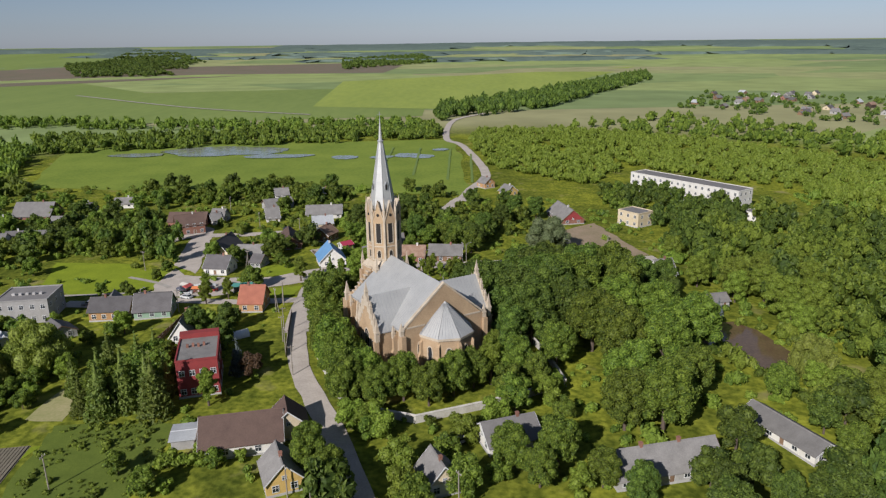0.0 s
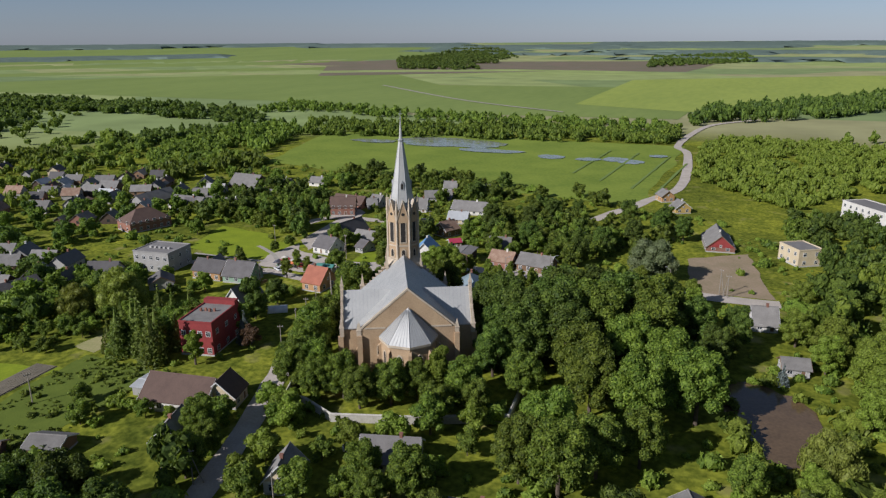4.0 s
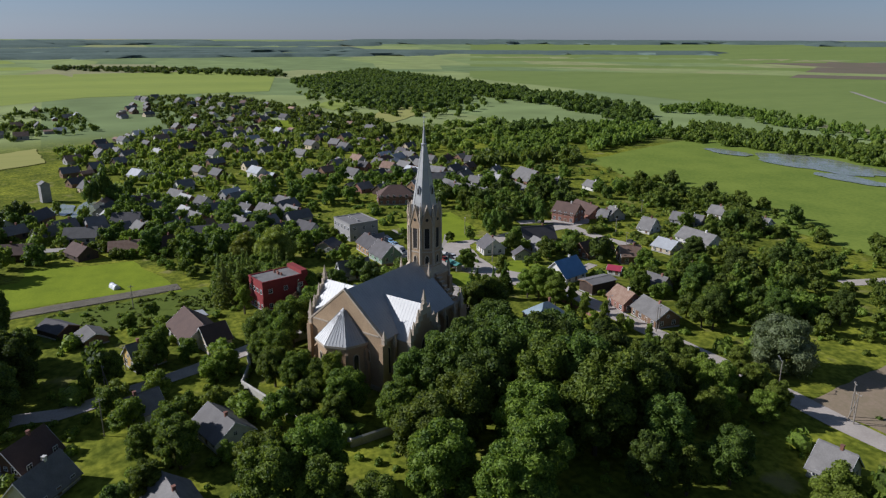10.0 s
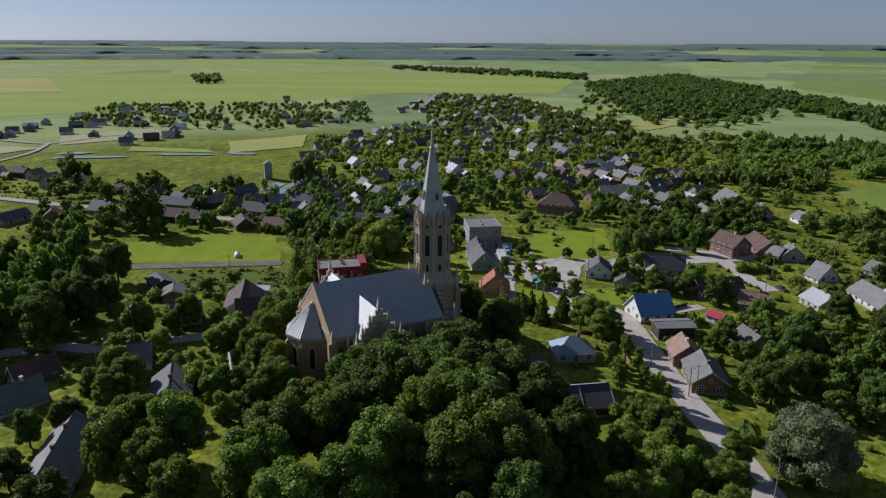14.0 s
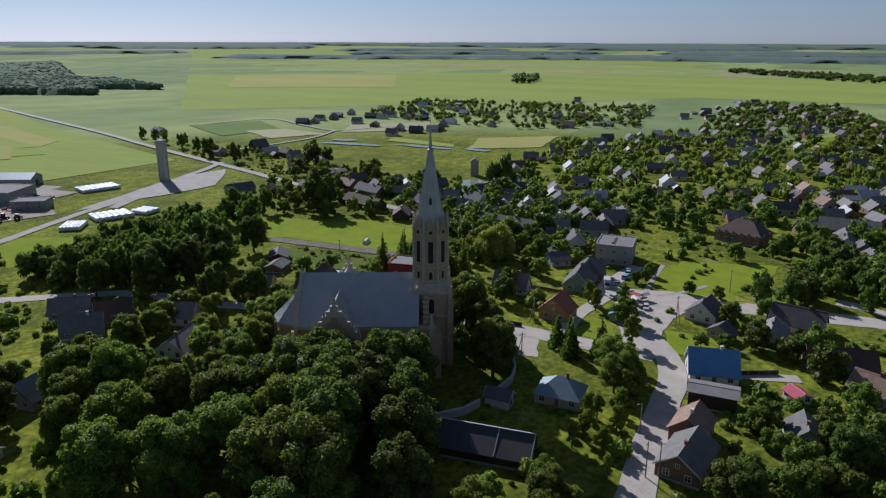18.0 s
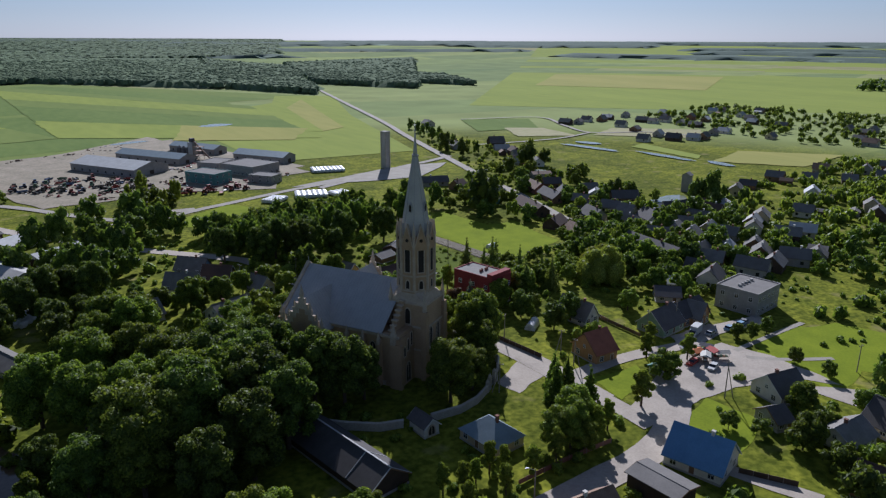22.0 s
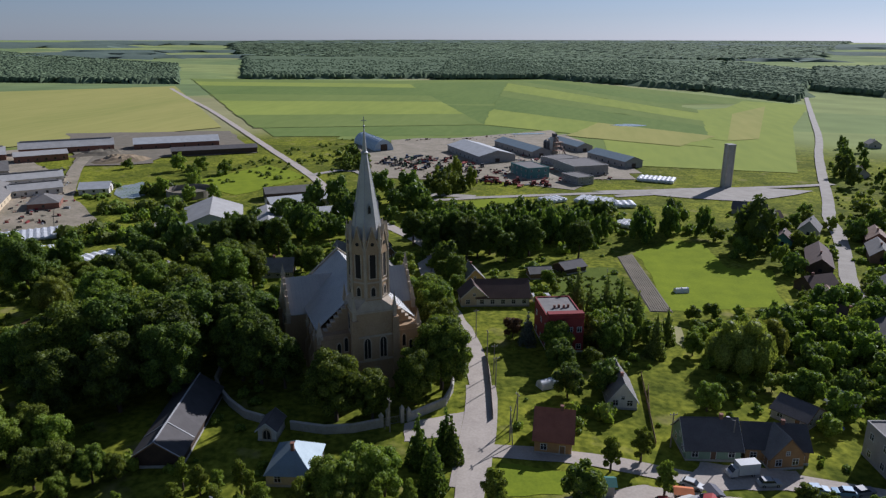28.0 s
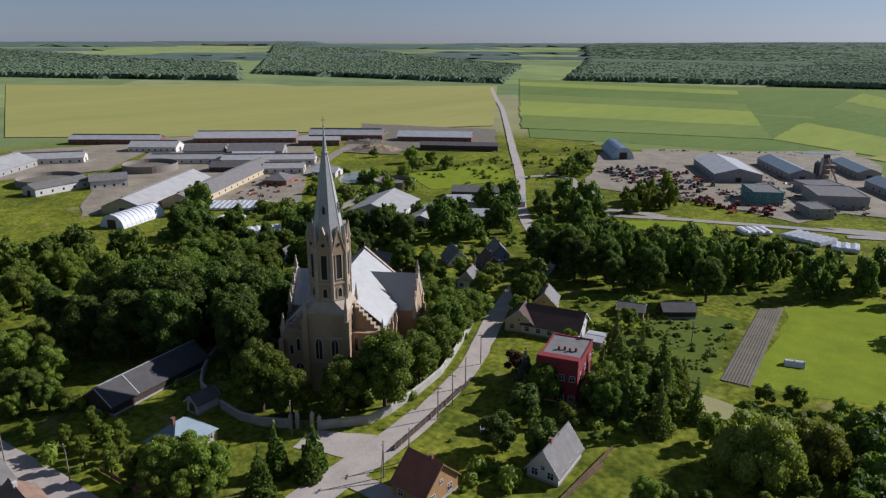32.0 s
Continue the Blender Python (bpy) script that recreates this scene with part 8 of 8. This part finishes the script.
trees("light_broadleaf", [(118, -44), (112, -58), (108, -46, 9), (114, -51, 10), (107, -38, 8)], 10)
trees("spruce", [(-49.3, -48.7, 17), (-62, -48.6, 15), (-57.7, -45, 17), (-53, -43.5, 15), (-73.8, -37, 11), (-69.6, -27, 13), (-60.8, -30, 14), (-57.8, -26.5, 13), (-66, -40, 14), (-67, -47.5, 10), (-50, -38, 12)], 13)
trees("dark_village_tree", [(-57, -4), (-45, -13), (-47, -0)], 9)
trees("fruit_tree", [(-88, -32), (-90, -42), (-83, -44)], 5)
trees("village_tree", [(-40.4, -77.8, 6.2), (-11.8, -63.9, 7)], 6)
trees("bush", [(-39.2, -69, 3.6), (-33, -67, 3.6), (-25, -65.6, 2.6), (-36, -68.5, 2.6), (-43, -73, 2.6), (0.9, -58.4, 2), (4.5, -60, 2.2), (-2, -57, 2), (8.5, -61.5, 2)], 2.4)
trees("village_tree", [(11, -83.5, 8), (20.5, -79.5, 9)], 10)
trees("dark_broadleaf", [(-13, -105, 14), (4, -106, 16), (-3, -112, 17), (-24, -103, 12), (-9, -104, 17), (15, -119, 15), (30, 81), (34, 103), (43, 120), (-4, 126), (1, 142), (51, 137), (61, 135), (-22, 123), (5, 98)], 12)
trees("village_tree", [(32, -43), (33, -49), (-49, 39), (-4, 82), (-23, 100)], 9)
trees("broadleaf", [(-44, -23), (-58, -26), (-65, -45)], 10)
trees("light_broadleaf", [(110, 44), (118, 27), (111, 21), (121, 4), (119, -7), (116, 66), (105, 68)], 11)
trees("silver_willow", [(58, 77)], 15)
trees("light_broadleaf", [(58, 41, 12), (65, 45, 13), (66, 59), (72, 37, 11), (53, 42, 10.5), (56, 65), (-44, 28), (-37, 31), (60, 46.5, 12), (63, 51, 10.5), (66, 56), (71, 42), (75, 51), (74, 56), (129, 46), (146, 59), (163, 74), (131, 68)], 9)
trees("tall_tree", [(88, 16)], 12)
trees("dark_broadleaf", [(-51, -113), (-32, -112), (-17, -111)], 16)
trees("dark_broadleaf", [(127, -41)], 20)
far_trees("dark_broadleaf", [(57, -155), (66, -142), (68, -103), (-4, -85), (6, -144), (-3, -146), (-13, -148), (-22, -150), (-32, -152), (-41, -154), (-51, -156), (-60, -158), (-79, -156), (-93, -164)], 13)
far_trees("tall_tree", [(8, -129), (3, -123), (1, -130), (-3, -124), (-6, -131), (-10, -126), (-13, -133), (-17, -127), (-21, -134), (-25, -129), (-28, -136), (-33, -130), (-37, -138), (-41, -132), (-44, -140), (-49, -134), (-53, -141), (-57, -136), (-62, -143), (-76, -140), (-80, -147), (-89, -152), (-92, -149), (-104, -155)], 14)
trees("light_broadleaf", [(-108, -20), (-79, -33), (-78, -0)], 8)
trees("broadleaf", [(45.5, 50.5, 10.5), (40.5, 48.5, 8.5), (50, 52, 9)], 9)
trees("light_broadleaf", [(37, 46.5, 6), (43, 54.5, 6.5), (-8.2, 49, 11), (-11.5, 46, 12), (-5, 48.2, 10), (-14.5, 43.5, 10), (-9.5, 51.5, 8)], 8)
trees("birch", [(22.7, 47.5, 7), (18.8, 48.5, 7.5), (15.5, 48, 6.5), (11.5, 47, 8), (9, 48.5, 7)], 7.5)
trees("dark_spruce", [(-18.5, 32.5, 11.5), (-22.5, 39.5, 11.5)], 11)
trees("birch", [(-56, 27), (29.5, 57, 6), (21, 53.5, 7), (12.8, 54, 7.5), (5, 52.5, 8.5), (-1.5, 52, 9), (-14.5, 50, 9), (-20, 48, 8), (-61, 25), (-64, 33)], 9)
trees("dark_spruce", [(-23, 27), (-28, 33)], 10)
trees("village_tree", [(-44, -24), (-55, -28)], 10)
trees("birch", [(-33, 41)], 11)
trees("village_tree", [(-88, 50), (-86, 61), (-94, 35), (-87, 35), (-102, 35)], 5)
far_trees("dark_broadleaf", [(126, 174), (132, 167), (135, 153), (139, 147), (143, 138), (145, 127), (147, 118), (124, 127), (130, 113), (115, 119), (145, 103), (120, 98)], 11)
trees("village_tree", [(-138, 74), (-158, 82), (-161, 74), (-138, 58), (-75, 77), (-64, 66), (-50, 75)], 8)

far_trees("dark_broadleaf", [(-218, -221, 18), (-233, -220, 12), (-119, -134, 21), (-207, -280, 14), (-213, -313, 15), (-204, -159, 9), (-180, -126, 9), (-199, -122, 11), (-208, -119, 9)], 12)
far_trees("tall_tree", [(-231, -84, 19), (-226, -90, 14), (-224, -287, 10), (-226, -340, 12), (-233, -365, 12), (-242, -395, 11), (-249, -415, 11), (-256, -440, 10), (-240, -71, 11), (-249, -89, 8), (-232, -330, 10), (-250, -380, 10), (-262, -420, 9)], 11)
far_trees("light_broadleaf", [(-225, -173, 10), (-162, -176, 7), (-220, -180, 8), (-143, -140, 8), (-125, -118, 9), (-160, -108, 8), (-186, -92, 9), (-128, -54, 9), (-146, -46, 9), (-172, -112, 7), (-212, -105, 7)], 8)

# ---- shrubs and clutter ----
mound("earth_mound", 254.0, -283.2, -143, 22, 14, 5, BARE, "broad brown muck heap beside the barns", 5)
gardens([(-230, -200), (-60, -190), (60, -150), (160, -110), (170, 60), (60, 190), (-90, 210), (-230, 120)], 1500, 1)
gardens([(-140, -143), (-105, -2), (-206, 2), (-227, -62), (-203, -118), (-193, -156)], 420, 2)
gardens([(-265, -98), (-221, 2), (-188, 79), (-233, 143), (-382, 135), (-450, 51), (-541, -30), (-480, -70), (-432, -119)], 800, 3, (1.0, 2.6))
gardens([(-188, 85), (-216, 148), (-125, 153), (-102, 222), (-10, 151), (-24, 123), (-127, 125)], 350, 4)
gardens([(-181, 193), (-55, 227), (14, 197), (51, 174), (61, 106), (13, 92), (-54, 89)], 350, 5)
gardens([(-152, -164), (-218, -350), (-274, -368), (-134, -34), (-103, -30), (-122, -87)], 170, 6, (0.7, 1.9))
gardens([(-264, 226), (-148, 227), (-56, 127), (-53, 59), (-110, 62), (-176, 87)], 260, 7)
gardens([(200, -154), (213, -208), (174, -212), (122, -132), (125, -96), (167, -106)], 260, 8, (1.2, 3.6), 14.0)
gardens([(143, -37), (155, -90), (100, -57), (87, -1), (91, 21)], 160, 9, (1.2, 3.6), 14.0)
gardens([(167, -213), (169, -332), (134, -425), (92, -342), (97, -239), (117, -220)], 160, 10)
gardens([(-292, 165), (-432, 148), (-481, 275), (-301, 340), (-252, 218)], 500, 11, (1.5, 5.0))
gardens([(94, 101), (327, 268), (139, -27), (107, 8)], 420, 12, (1.0, 3.5))
gardens([(-42, -52), (-72, -52), (-66, -104), (-40, -98)], 420, 14, (0.35, 0.9), 9.0, "tall weeds and tufts of the rough meadow")
clutter([(85, -309), (58, -345), (-8, -294), (1, -250), (40, -262)], 380, 1, (SOIL, TYRE, PLASTER["red"], STEEL, ROOFS["rust"]), "rusty scrap and machine parts in the yard")
clutter([(-1, -381), (-25, -387), (-76, -290), (-66, -262), (-11, -245)], 300, 2, (SOIL, TYRE, PLASTER["red"], STEEL, ROOFS["rust"]), "rusty scrap and machine parts in the yard")
clutter([(97, -414), (42, -441), (-12, -483), (4, -432)], 90, 3, (SOIL, CONCRETE, ROOFS["rust"]), "heaps of earth and rubble in the yard")
clutter([(210, -118), (278, -256), (217, -192), (180, -123)], 60, 4, (SOIL, TYRE, PLASTER["red"], STEEL, ROOFS["rust"]), "odds and ends on the farmyard")
clutter([(198, -96), (249, -177), (294, -261), (222, -196), (188, -129)], 110, 5, (SOIL, TYRE, PLASTER["red"], STEEL, ROOFS["rust"]), "odds and ends on the farmyard")

# ---- village quarters ----
village([(-140, -143), (-120, -75), (-137, -42), (-115, -2), (-206, 2), (-227, -62), (-189, -115), (-193, -156)], 15, 25, 1, 30)
village([(-142, -108), (-178, -105), (-199, -65), (-176, -9), (-149, 5), (-120, -19), (-130, -57)], 14, 25, 2, 24)
village([(-265, -98), (-221, 2), (-188, 79), (-233, 143), (-382, 135), (-450, 51), (-541, -30), (-480, -70), (-432, -119)], 19, 25, 3, 62)
village([(-541, -30), (-450, 51), (-432, 148), (-647, 137), (-895, 79), (-904, -37), (-693, -73)], 26, 25, 4, 48)
village([(-189, 43), (-186, 133), (-292, 165), (-339, 107)], 13, 25, 10, 22)
village([(-491, -377), (-482, -190), (-671, -259), (-702, -442)], 24, 10, 5, 12)
village([(-481, -184), (-549, -87), (-778, -124), (-819, -269)], 28, 10, 6, 12)
village([(313, 723), (459, 473), (677, 809), (425, 926)], 24, 30, 7, 30)
village([(-150, -60), (-172, -69), (-262, -300), (-225, -271)], 16, 70, 8, 8)

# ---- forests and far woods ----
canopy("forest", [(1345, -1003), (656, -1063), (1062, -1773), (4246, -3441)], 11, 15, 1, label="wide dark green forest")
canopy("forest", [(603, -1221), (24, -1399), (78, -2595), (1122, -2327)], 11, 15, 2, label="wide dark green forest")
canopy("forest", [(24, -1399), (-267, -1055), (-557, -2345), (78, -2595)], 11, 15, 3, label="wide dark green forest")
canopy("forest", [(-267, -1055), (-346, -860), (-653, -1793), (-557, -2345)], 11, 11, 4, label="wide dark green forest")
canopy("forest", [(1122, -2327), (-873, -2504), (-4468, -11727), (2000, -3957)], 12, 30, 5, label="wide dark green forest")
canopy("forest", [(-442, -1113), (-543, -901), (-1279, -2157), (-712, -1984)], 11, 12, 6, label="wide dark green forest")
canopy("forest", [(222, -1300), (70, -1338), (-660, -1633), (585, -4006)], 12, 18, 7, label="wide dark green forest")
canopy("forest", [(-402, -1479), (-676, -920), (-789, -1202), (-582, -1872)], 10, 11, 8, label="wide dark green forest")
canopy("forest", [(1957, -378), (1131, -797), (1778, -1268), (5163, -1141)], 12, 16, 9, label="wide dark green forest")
wood("wood", [(-613, 96), (-600, 150), (-423, 190), (-335, 165), (-435, 101), (-500, 89)], 12, 1, 9, "linden", "trees behind the village", 4.5, 700)
wood("wood", [(-1090, 1980), (-788, 2076), (-1202, 3249), (-1668, 3810)], 22, 30, 13, "dark", "dark green copse on the plain", 9, 420)
wood("wood", [(-284, 1967), (-4, 2406), (-84, 3059), (-377, 2643)], 22, 31, 13, "dark", "dark green copse on the plain", 9, 420)
wood("wood", [(-909, 1630), (-876, 2522), (-1145, 3088), (-1304, 2326)], 22, 32, 13, "dark", "dark green copse on the plain", 9, 420)
wood("wood", [(-905, 1666), (-685, 1694), (-1151, 2625), (-1327, 2394)], 22, 33, 13, "dark", "dark green copse on the plain", 9, 420)
wood("wood", [(-1140, -480), (-1189, -449), (-1434, -552), (-1378, -582)], 22, 34, 13, "dark", "dark green copse on the plain", 9, 420)
wood("wood", [(-1180, 237), (-1587, 526), (-962, 529), (-640, 522), (-512, 510), (-342, 386), (-469, 414), (-622, 427), (-773, 425), (-584, 275), (-648, 208)], 13, 35, 11, "dark", "wide green wood behind the village", 7, 1800)
wood("wood", [(-442, 268), (-402, 345), (-363, 322), (-386, 244)], 9, 36, 9, "dark", "dark strip of wood between the fields", 5, 400)
wood("wood", [(-2004, -210), (-1881, 39), (-1577, 309), (-1375, 273), (-1622, 32), (-1865, -198)], 12, 37, 10, "dark", "dark tree belt on the plain", 7, 300)
wood("wood", [(-334, 204), (-415, 337), (-332, 298), (-242, 190), (-272, 162)], 6.5, 2, 6.5, "linden", "young wood in straight rows", 3.4, 1500)
wood("wood", [(-398, 349), (-354, 414), (-304, 357), (-261, 250)], 8, 3, 9, "linden", "distant dark green wood", 4.5, 1500)
wood("wood", [(-303, 357), (-359, 450), (-160, 482), (-84, 480), (10, 511), (24, 429), (-74, 404), (-217, 376)], 8.5, 4, 8.5, "linden", "thin tree belt behind the meadow", 4.2, 1100)
wood("wood", [(8, 560), (11, 697), (176, 951), (500, 1529), (447, 1293), (140, 688)], 11, 5, 13, "dark", "distant dark green wood", 6, 1500)
wood("wood", [(36, 296), (43, 472), (136, 468), (218, 407), (313, 247), (217, 97), (216, 192), (191, 216), (141, 278), (103, 208)], 6.6, 6, 6.5, "light", "wide belt of young light green wood", 3.6, 2600)
wood("wood", [(133, 481), (270, 587), (396, 376), (327, 268), (222, 418)], 15, 7, 9, "linden", "scattered bushes and young trees", 5, 400)
wood("wood", [(-485, 507), (-421, 536), (-236, 506), (-23, 431), (14, 487), (11, 549), (-66, 560), (-275, 563), (-526, 635)], 11, 8, 8.5, "linden", "thin tree belt behind the meadow", 4.2, 900)
wood("wood", [(-274, 150), (-259, 233), (-222, 215), (-239, 141)], 8, 9, 9, "linden", "tree-grown edge of the village", 4.5, 300)
wood("wood", [(-480, -70), (-541, -30), (-432, 148), (-292, 165), (-217, 110), (-272, 33), (-279, -53)], 10.5, 10, 6.5, "light", "garden trees of the village", 3.2, 1200)
wood("wood", [(-432, -119), (-442, -67), (-221, 2), (-135, -22), (-228, -79)], 10, 11, 6.5, "light", "garden trees of the village", 3.2, 560)
wood("wood", [(-541, -30), (-450, 51), (-432, 148), (-647, 137), (-895, 79), (-904, -37)], 13, 12, 7, "linden", "garden trees of the village", 4.0, 800)
wood("wood", [(301, 685), (445, 451), (646, 761), (412, 892)], 20, 13, 7, "dark", "garden trees of the far village", 4, 160)
wood("wood", [(-491, -377), (-482, -190), (-549, -87), (-778, -124), (-702, -442)], 13, 14, 6.5, "linden", "garden trees of the far village", 3.2, 420)
wood("wood", [(-647, 137), (-1179, 237), (-1500, 480), (-961, 500), (-700, 460), (-560, 300), (-440, 200)], 24, 16, 8, "linden", "scattered trees behind the village", 5, 420)
wood("wood", [(-152, -164), (-218, -350), (-274, -368), (-149, -69), (-139, -89)], 16, 15, 4.5, "light", "garden trees of the village", 2.4, 160)
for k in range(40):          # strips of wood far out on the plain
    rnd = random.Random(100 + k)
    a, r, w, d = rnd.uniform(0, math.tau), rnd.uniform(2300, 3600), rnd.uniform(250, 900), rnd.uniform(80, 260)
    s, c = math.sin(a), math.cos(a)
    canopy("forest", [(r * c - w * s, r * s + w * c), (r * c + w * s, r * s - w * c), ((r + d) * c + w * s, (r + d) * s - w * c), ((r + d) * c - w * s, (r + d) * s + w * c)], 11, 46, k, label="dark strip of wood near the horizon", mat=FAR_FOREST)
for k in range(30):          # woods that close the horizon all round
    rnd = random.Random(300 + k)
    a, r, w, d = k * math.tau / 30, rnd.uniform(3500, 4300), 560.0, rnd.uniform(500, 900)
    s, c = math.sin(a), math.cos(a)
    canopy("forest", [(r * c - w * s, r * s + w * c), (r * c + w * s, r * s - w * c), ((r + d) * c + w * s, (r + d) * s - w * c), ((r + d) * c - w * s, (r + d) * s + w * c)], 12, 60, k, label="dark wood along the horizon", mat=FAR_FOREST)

# ---- gardens and bushes ----
scatter(["dark_village_tree", "village_tree", "dark_village_tree"], [(13, -139), (15, -163), (-66, -179), (-65, -154)], 4.6, 50, 0.5, 10, most=60)
scatter(["village_tree", "birch"], [(35, -239), (19, -266), (4, -233), (20, -213)], 5, 51, 0.2, None, most=12)
scatter(["dark_village_tree", "village_tree"], [(105, -290), (105, -333), (78, -288), (86, -263)], 5, 52, 0.2, None, most=10)
scatter(["fruit_tree", "light_fruit_tree", "bush", "dark_bush", "fruit_tree"], [(-76, -58), (-80, -26), (-106, -31), (-119, -32), (-135, -68), (-118, -86), (-102, -95), (-82, -80)], 5.5, 1, 1.5, None, most=60)
scatter(["village_tree", "dark_village_tree", "village_tree", "fruit_tree"], [(-103, -146), (-125, -159), (-132, -100), (-131, -67), (-111, -47), (-104, -84)], 12, 2, 1.5, None, most=12)
scatter(["dark_village_tree", "dark_village_tree", "village_tree"], [(103, 193), (101, 120), (144, 99), (170, 149), (148, 154), (130, 185)], 8, 38, 1.5, None, most=26)
scatter(["dark_broadleaf", "village_tree", "broadleaf", "dark_village_tree"], [(106, 84), (136, 129), (180, 118), (217, 97), (139, -27), (125, -10), (122, 3), (114, 29)], 9, 3, 1.5, None, most=60)
scatter(["fruit_tree", "light_fruit_tree", "bush", "dark_bush", "fruit_tree"], [(-130, 15), (-100, 9), (-78, -40), (-96, -41)], 7, 4, 1.5, None, most=12)
scatter(["fruit_tree", "light_fruit_tree", "bush", "dark_bush", "fruit_tree"], [(-100, -34), (-84, -50), (-77, -38), (-92, -26)], 5.5, 5, 1.5, None, most=10)
scatter(["bush", "dark_bush", "fruit_tree"], [(-53, -65), (-22, -64), (-20, -80), (-47, -81)], 7, 6, 1.5, None, most=4)
scatter(["village_tree", "dark_village_tree", "village_tree", "fruit_tree"], [(-161, 208), (-55, 227), (14, 197), (22, 151), (-26, 164), (-104, 207)], 9, 7, 1.5, None, most=22)
scatter(["village_tree", "dark_village_tree", "village_tree", "fruit_tree"], [(-23, 152), (21, 175), (51, 174), (61, 106), (36, 102), (3, 113)], 9, 8, 1.5, None, most=28)
scatter(["village_tree", "dark_village_tree", "village_tree", "fruit_tree"], [(-64, 84), (-43, 100), (-30, 86), (-52, 74)], 7, 9, 1.5, None, most=5)
scatter(["dark_village_tree", "village_tree"], [(-152, 95), (-164, 146), (-112, 131), (-87, 68), (-97, 69)], 7, 10, 1.5, None, most=16)
scatter(["village_tree", "dark_village_tree", "village_tree", "fruit_tree"], [(-165, 205), (-155, 245), (-79, 203), (-85, 176), (-133, 187)], 9, 11, 1.5, None, most=12)
scatter(["fruit_tree", "light_fruit_tree", "bush", "dark_bush", "fruit_tree"], [(-38, -4), (-57, -22), (-67, -31), (-58, -4), (-41, 4)], 6, 12, 1.5, None, most=12)
scatter(["dark_broadleaf", "dark_village_tree"], [(193, -92), (147, -69), (123, -96), (117, -123), (91, -158), (65, -199), (33, -218), (18, -171), (48, -126), (56, -84), (82, -60), (122, -41), (153, -48)], 8, 13, 1.5, None, most=60)
scatter(["village_tree", "dark_village_tree", "village_tree", "fruit_tree"], [(-218, -122), (-228, -75), (-167, 0), (-115, -2), (-140, -79), (-168, -147)], 9, 30, 1.5, None, most=48)
scatter(["fruit_tree", "light_fruit_tree", "bush", "dark_bush", "fruit_tree"], [(-191, -108), (-199, -65), (-115, 14), (-77, -1), (-100, -51), (-141, -105)], 6.5, 31, 1.5, None, most=90)
scatter(["village_tree", "dark_village_tree", "village_tree", "fruit_tree"], [(-224, 163), (-203, 202), (-136, 194), (-115, 131), (-163, 114), (-188, 106)], 11, 32, 1.5, None, most=16)
scatter(["fruit_tree", "light_fruit_tree", "bush", "dark_bush", "fruit_tree"], [(-103, -30), (-134, -34), (-123, -7), (-107, -11)], 6, 33, 1.5, None, most=20)
scatter(["village_tree", "dark_village_tree", "village_tree", "fruit_tree"], [(-188, 85), (-216, 148), (-125, 153), (-137, 129), (-129, 86)], 8, 34, 1.5, None, most=34)
scatter(["village_tree", "dark_village_tree", "village_tree", "fruit_tree"], [(-147, 177), (-102, 222), (-30, 167), (-44, 147), (-87, 166)], 8, 35, 1.5, None, most=34)
scatter(["village_tree", "dark_village_tree", "village_tree", "fruit_tree"], [(-16, 90), (-24, 123), (7, 138), (41, 113), (38, 90), (16, 76)], 7.5, 36, 1.5, None, most=30)
scatter(["fruit_tree", "light_fruit_tree", "bush", "dark_bush", "fruit_tree"], [(-11, -50), (45, -48), (44, -78), (-3, -77)], 9, 37, 1.5, None, most=14)
scatter(["fruit_tree", "light_fruit_tree", "bush", "dark_bush", "fruit_tree"], [(-151, -147), (-130, -77), (-97, -7), (-134, -6), (-145, -80)], 7, 15, 1.5, None, most=40)
scatter(["village_tree", "dark_village_tree", "village_tree", "fruit_tree"], [(-202, -226), (-241, -180), (-116, -134), (-120, -183)], 9, 16, 1.5, None, most=22)
scatter(["village_tree", "dark_village_tree", "village_tree", "fruit_tree"], [(-101, -58), (-97, -3), (-155, 2), (-157, -27)], 8, 17, 1.5, None, most=22)
scatter(["village_tree", "dark_village_tree", "village_tree", "fruit_tree"], [(-111, -29), (-144, -13), (-189, -58), (-120, -81)], 8, 19, 1.5, None, most=24)
scatter(["village_tree", "dark_village_tree", "village_tree", "fruit_tree"], [(-163, 6), (-173, 34), (-169, 82), (-229, 91), (-254, 13), (-190, -26)], 10, 20, 1.5, None, most=34)
scatter(["village_tree", "dark_village_tree", "village_tree", "fruit_tree"], [(-101, 62), (-119, 88), (-179, 96), (-155, 75)], 9, 21, 1.5, None, most=16)
scatter(["fruit_tree", "light_fruit_tree", "bush", "dark_bush", "fruit_tree"], [(-26, 76), (-27, 96), (-1, 100), (9, 74), (-7, 67)], 8, 22, 1.5, None, most=12)
scatter(["fruit_tree", "light_fruit_tree", "bush", "dark_bush", "fruit_tree"], [(-41, 60), (-53, 64), (-64, 72), (-52, 80)], 6, 23, 1.5, None, most=10)
scatter(["village_tree", "dark_village_tree", "village_tree"], [(-45, -40), (-70, -44), (-75, -29), (-57, -28)], 6, 24, 1.5, None, most=9)
scatter(["village_tree", "light_broadleaf"], [(228, -231), (247, -262), (167, -264), (133, -199), (128, -183), (172, -168)], 9, 27, 1.5, None, most=10)
scatter(["village_tree", "dark_village_tree", "village_tree", "fruit_tree"], [(-180, 109), (-158, 147), (-89, 93), (-87, 59)], 7, 28, 1.5, None, most=16)
scatter(["village_tree", "fruit_tree", "bush"], [(-36, 131), (-16, 164), (28, 115), (28, 75), (-9, 102)], 7, 29, 1.5, None, most=26)
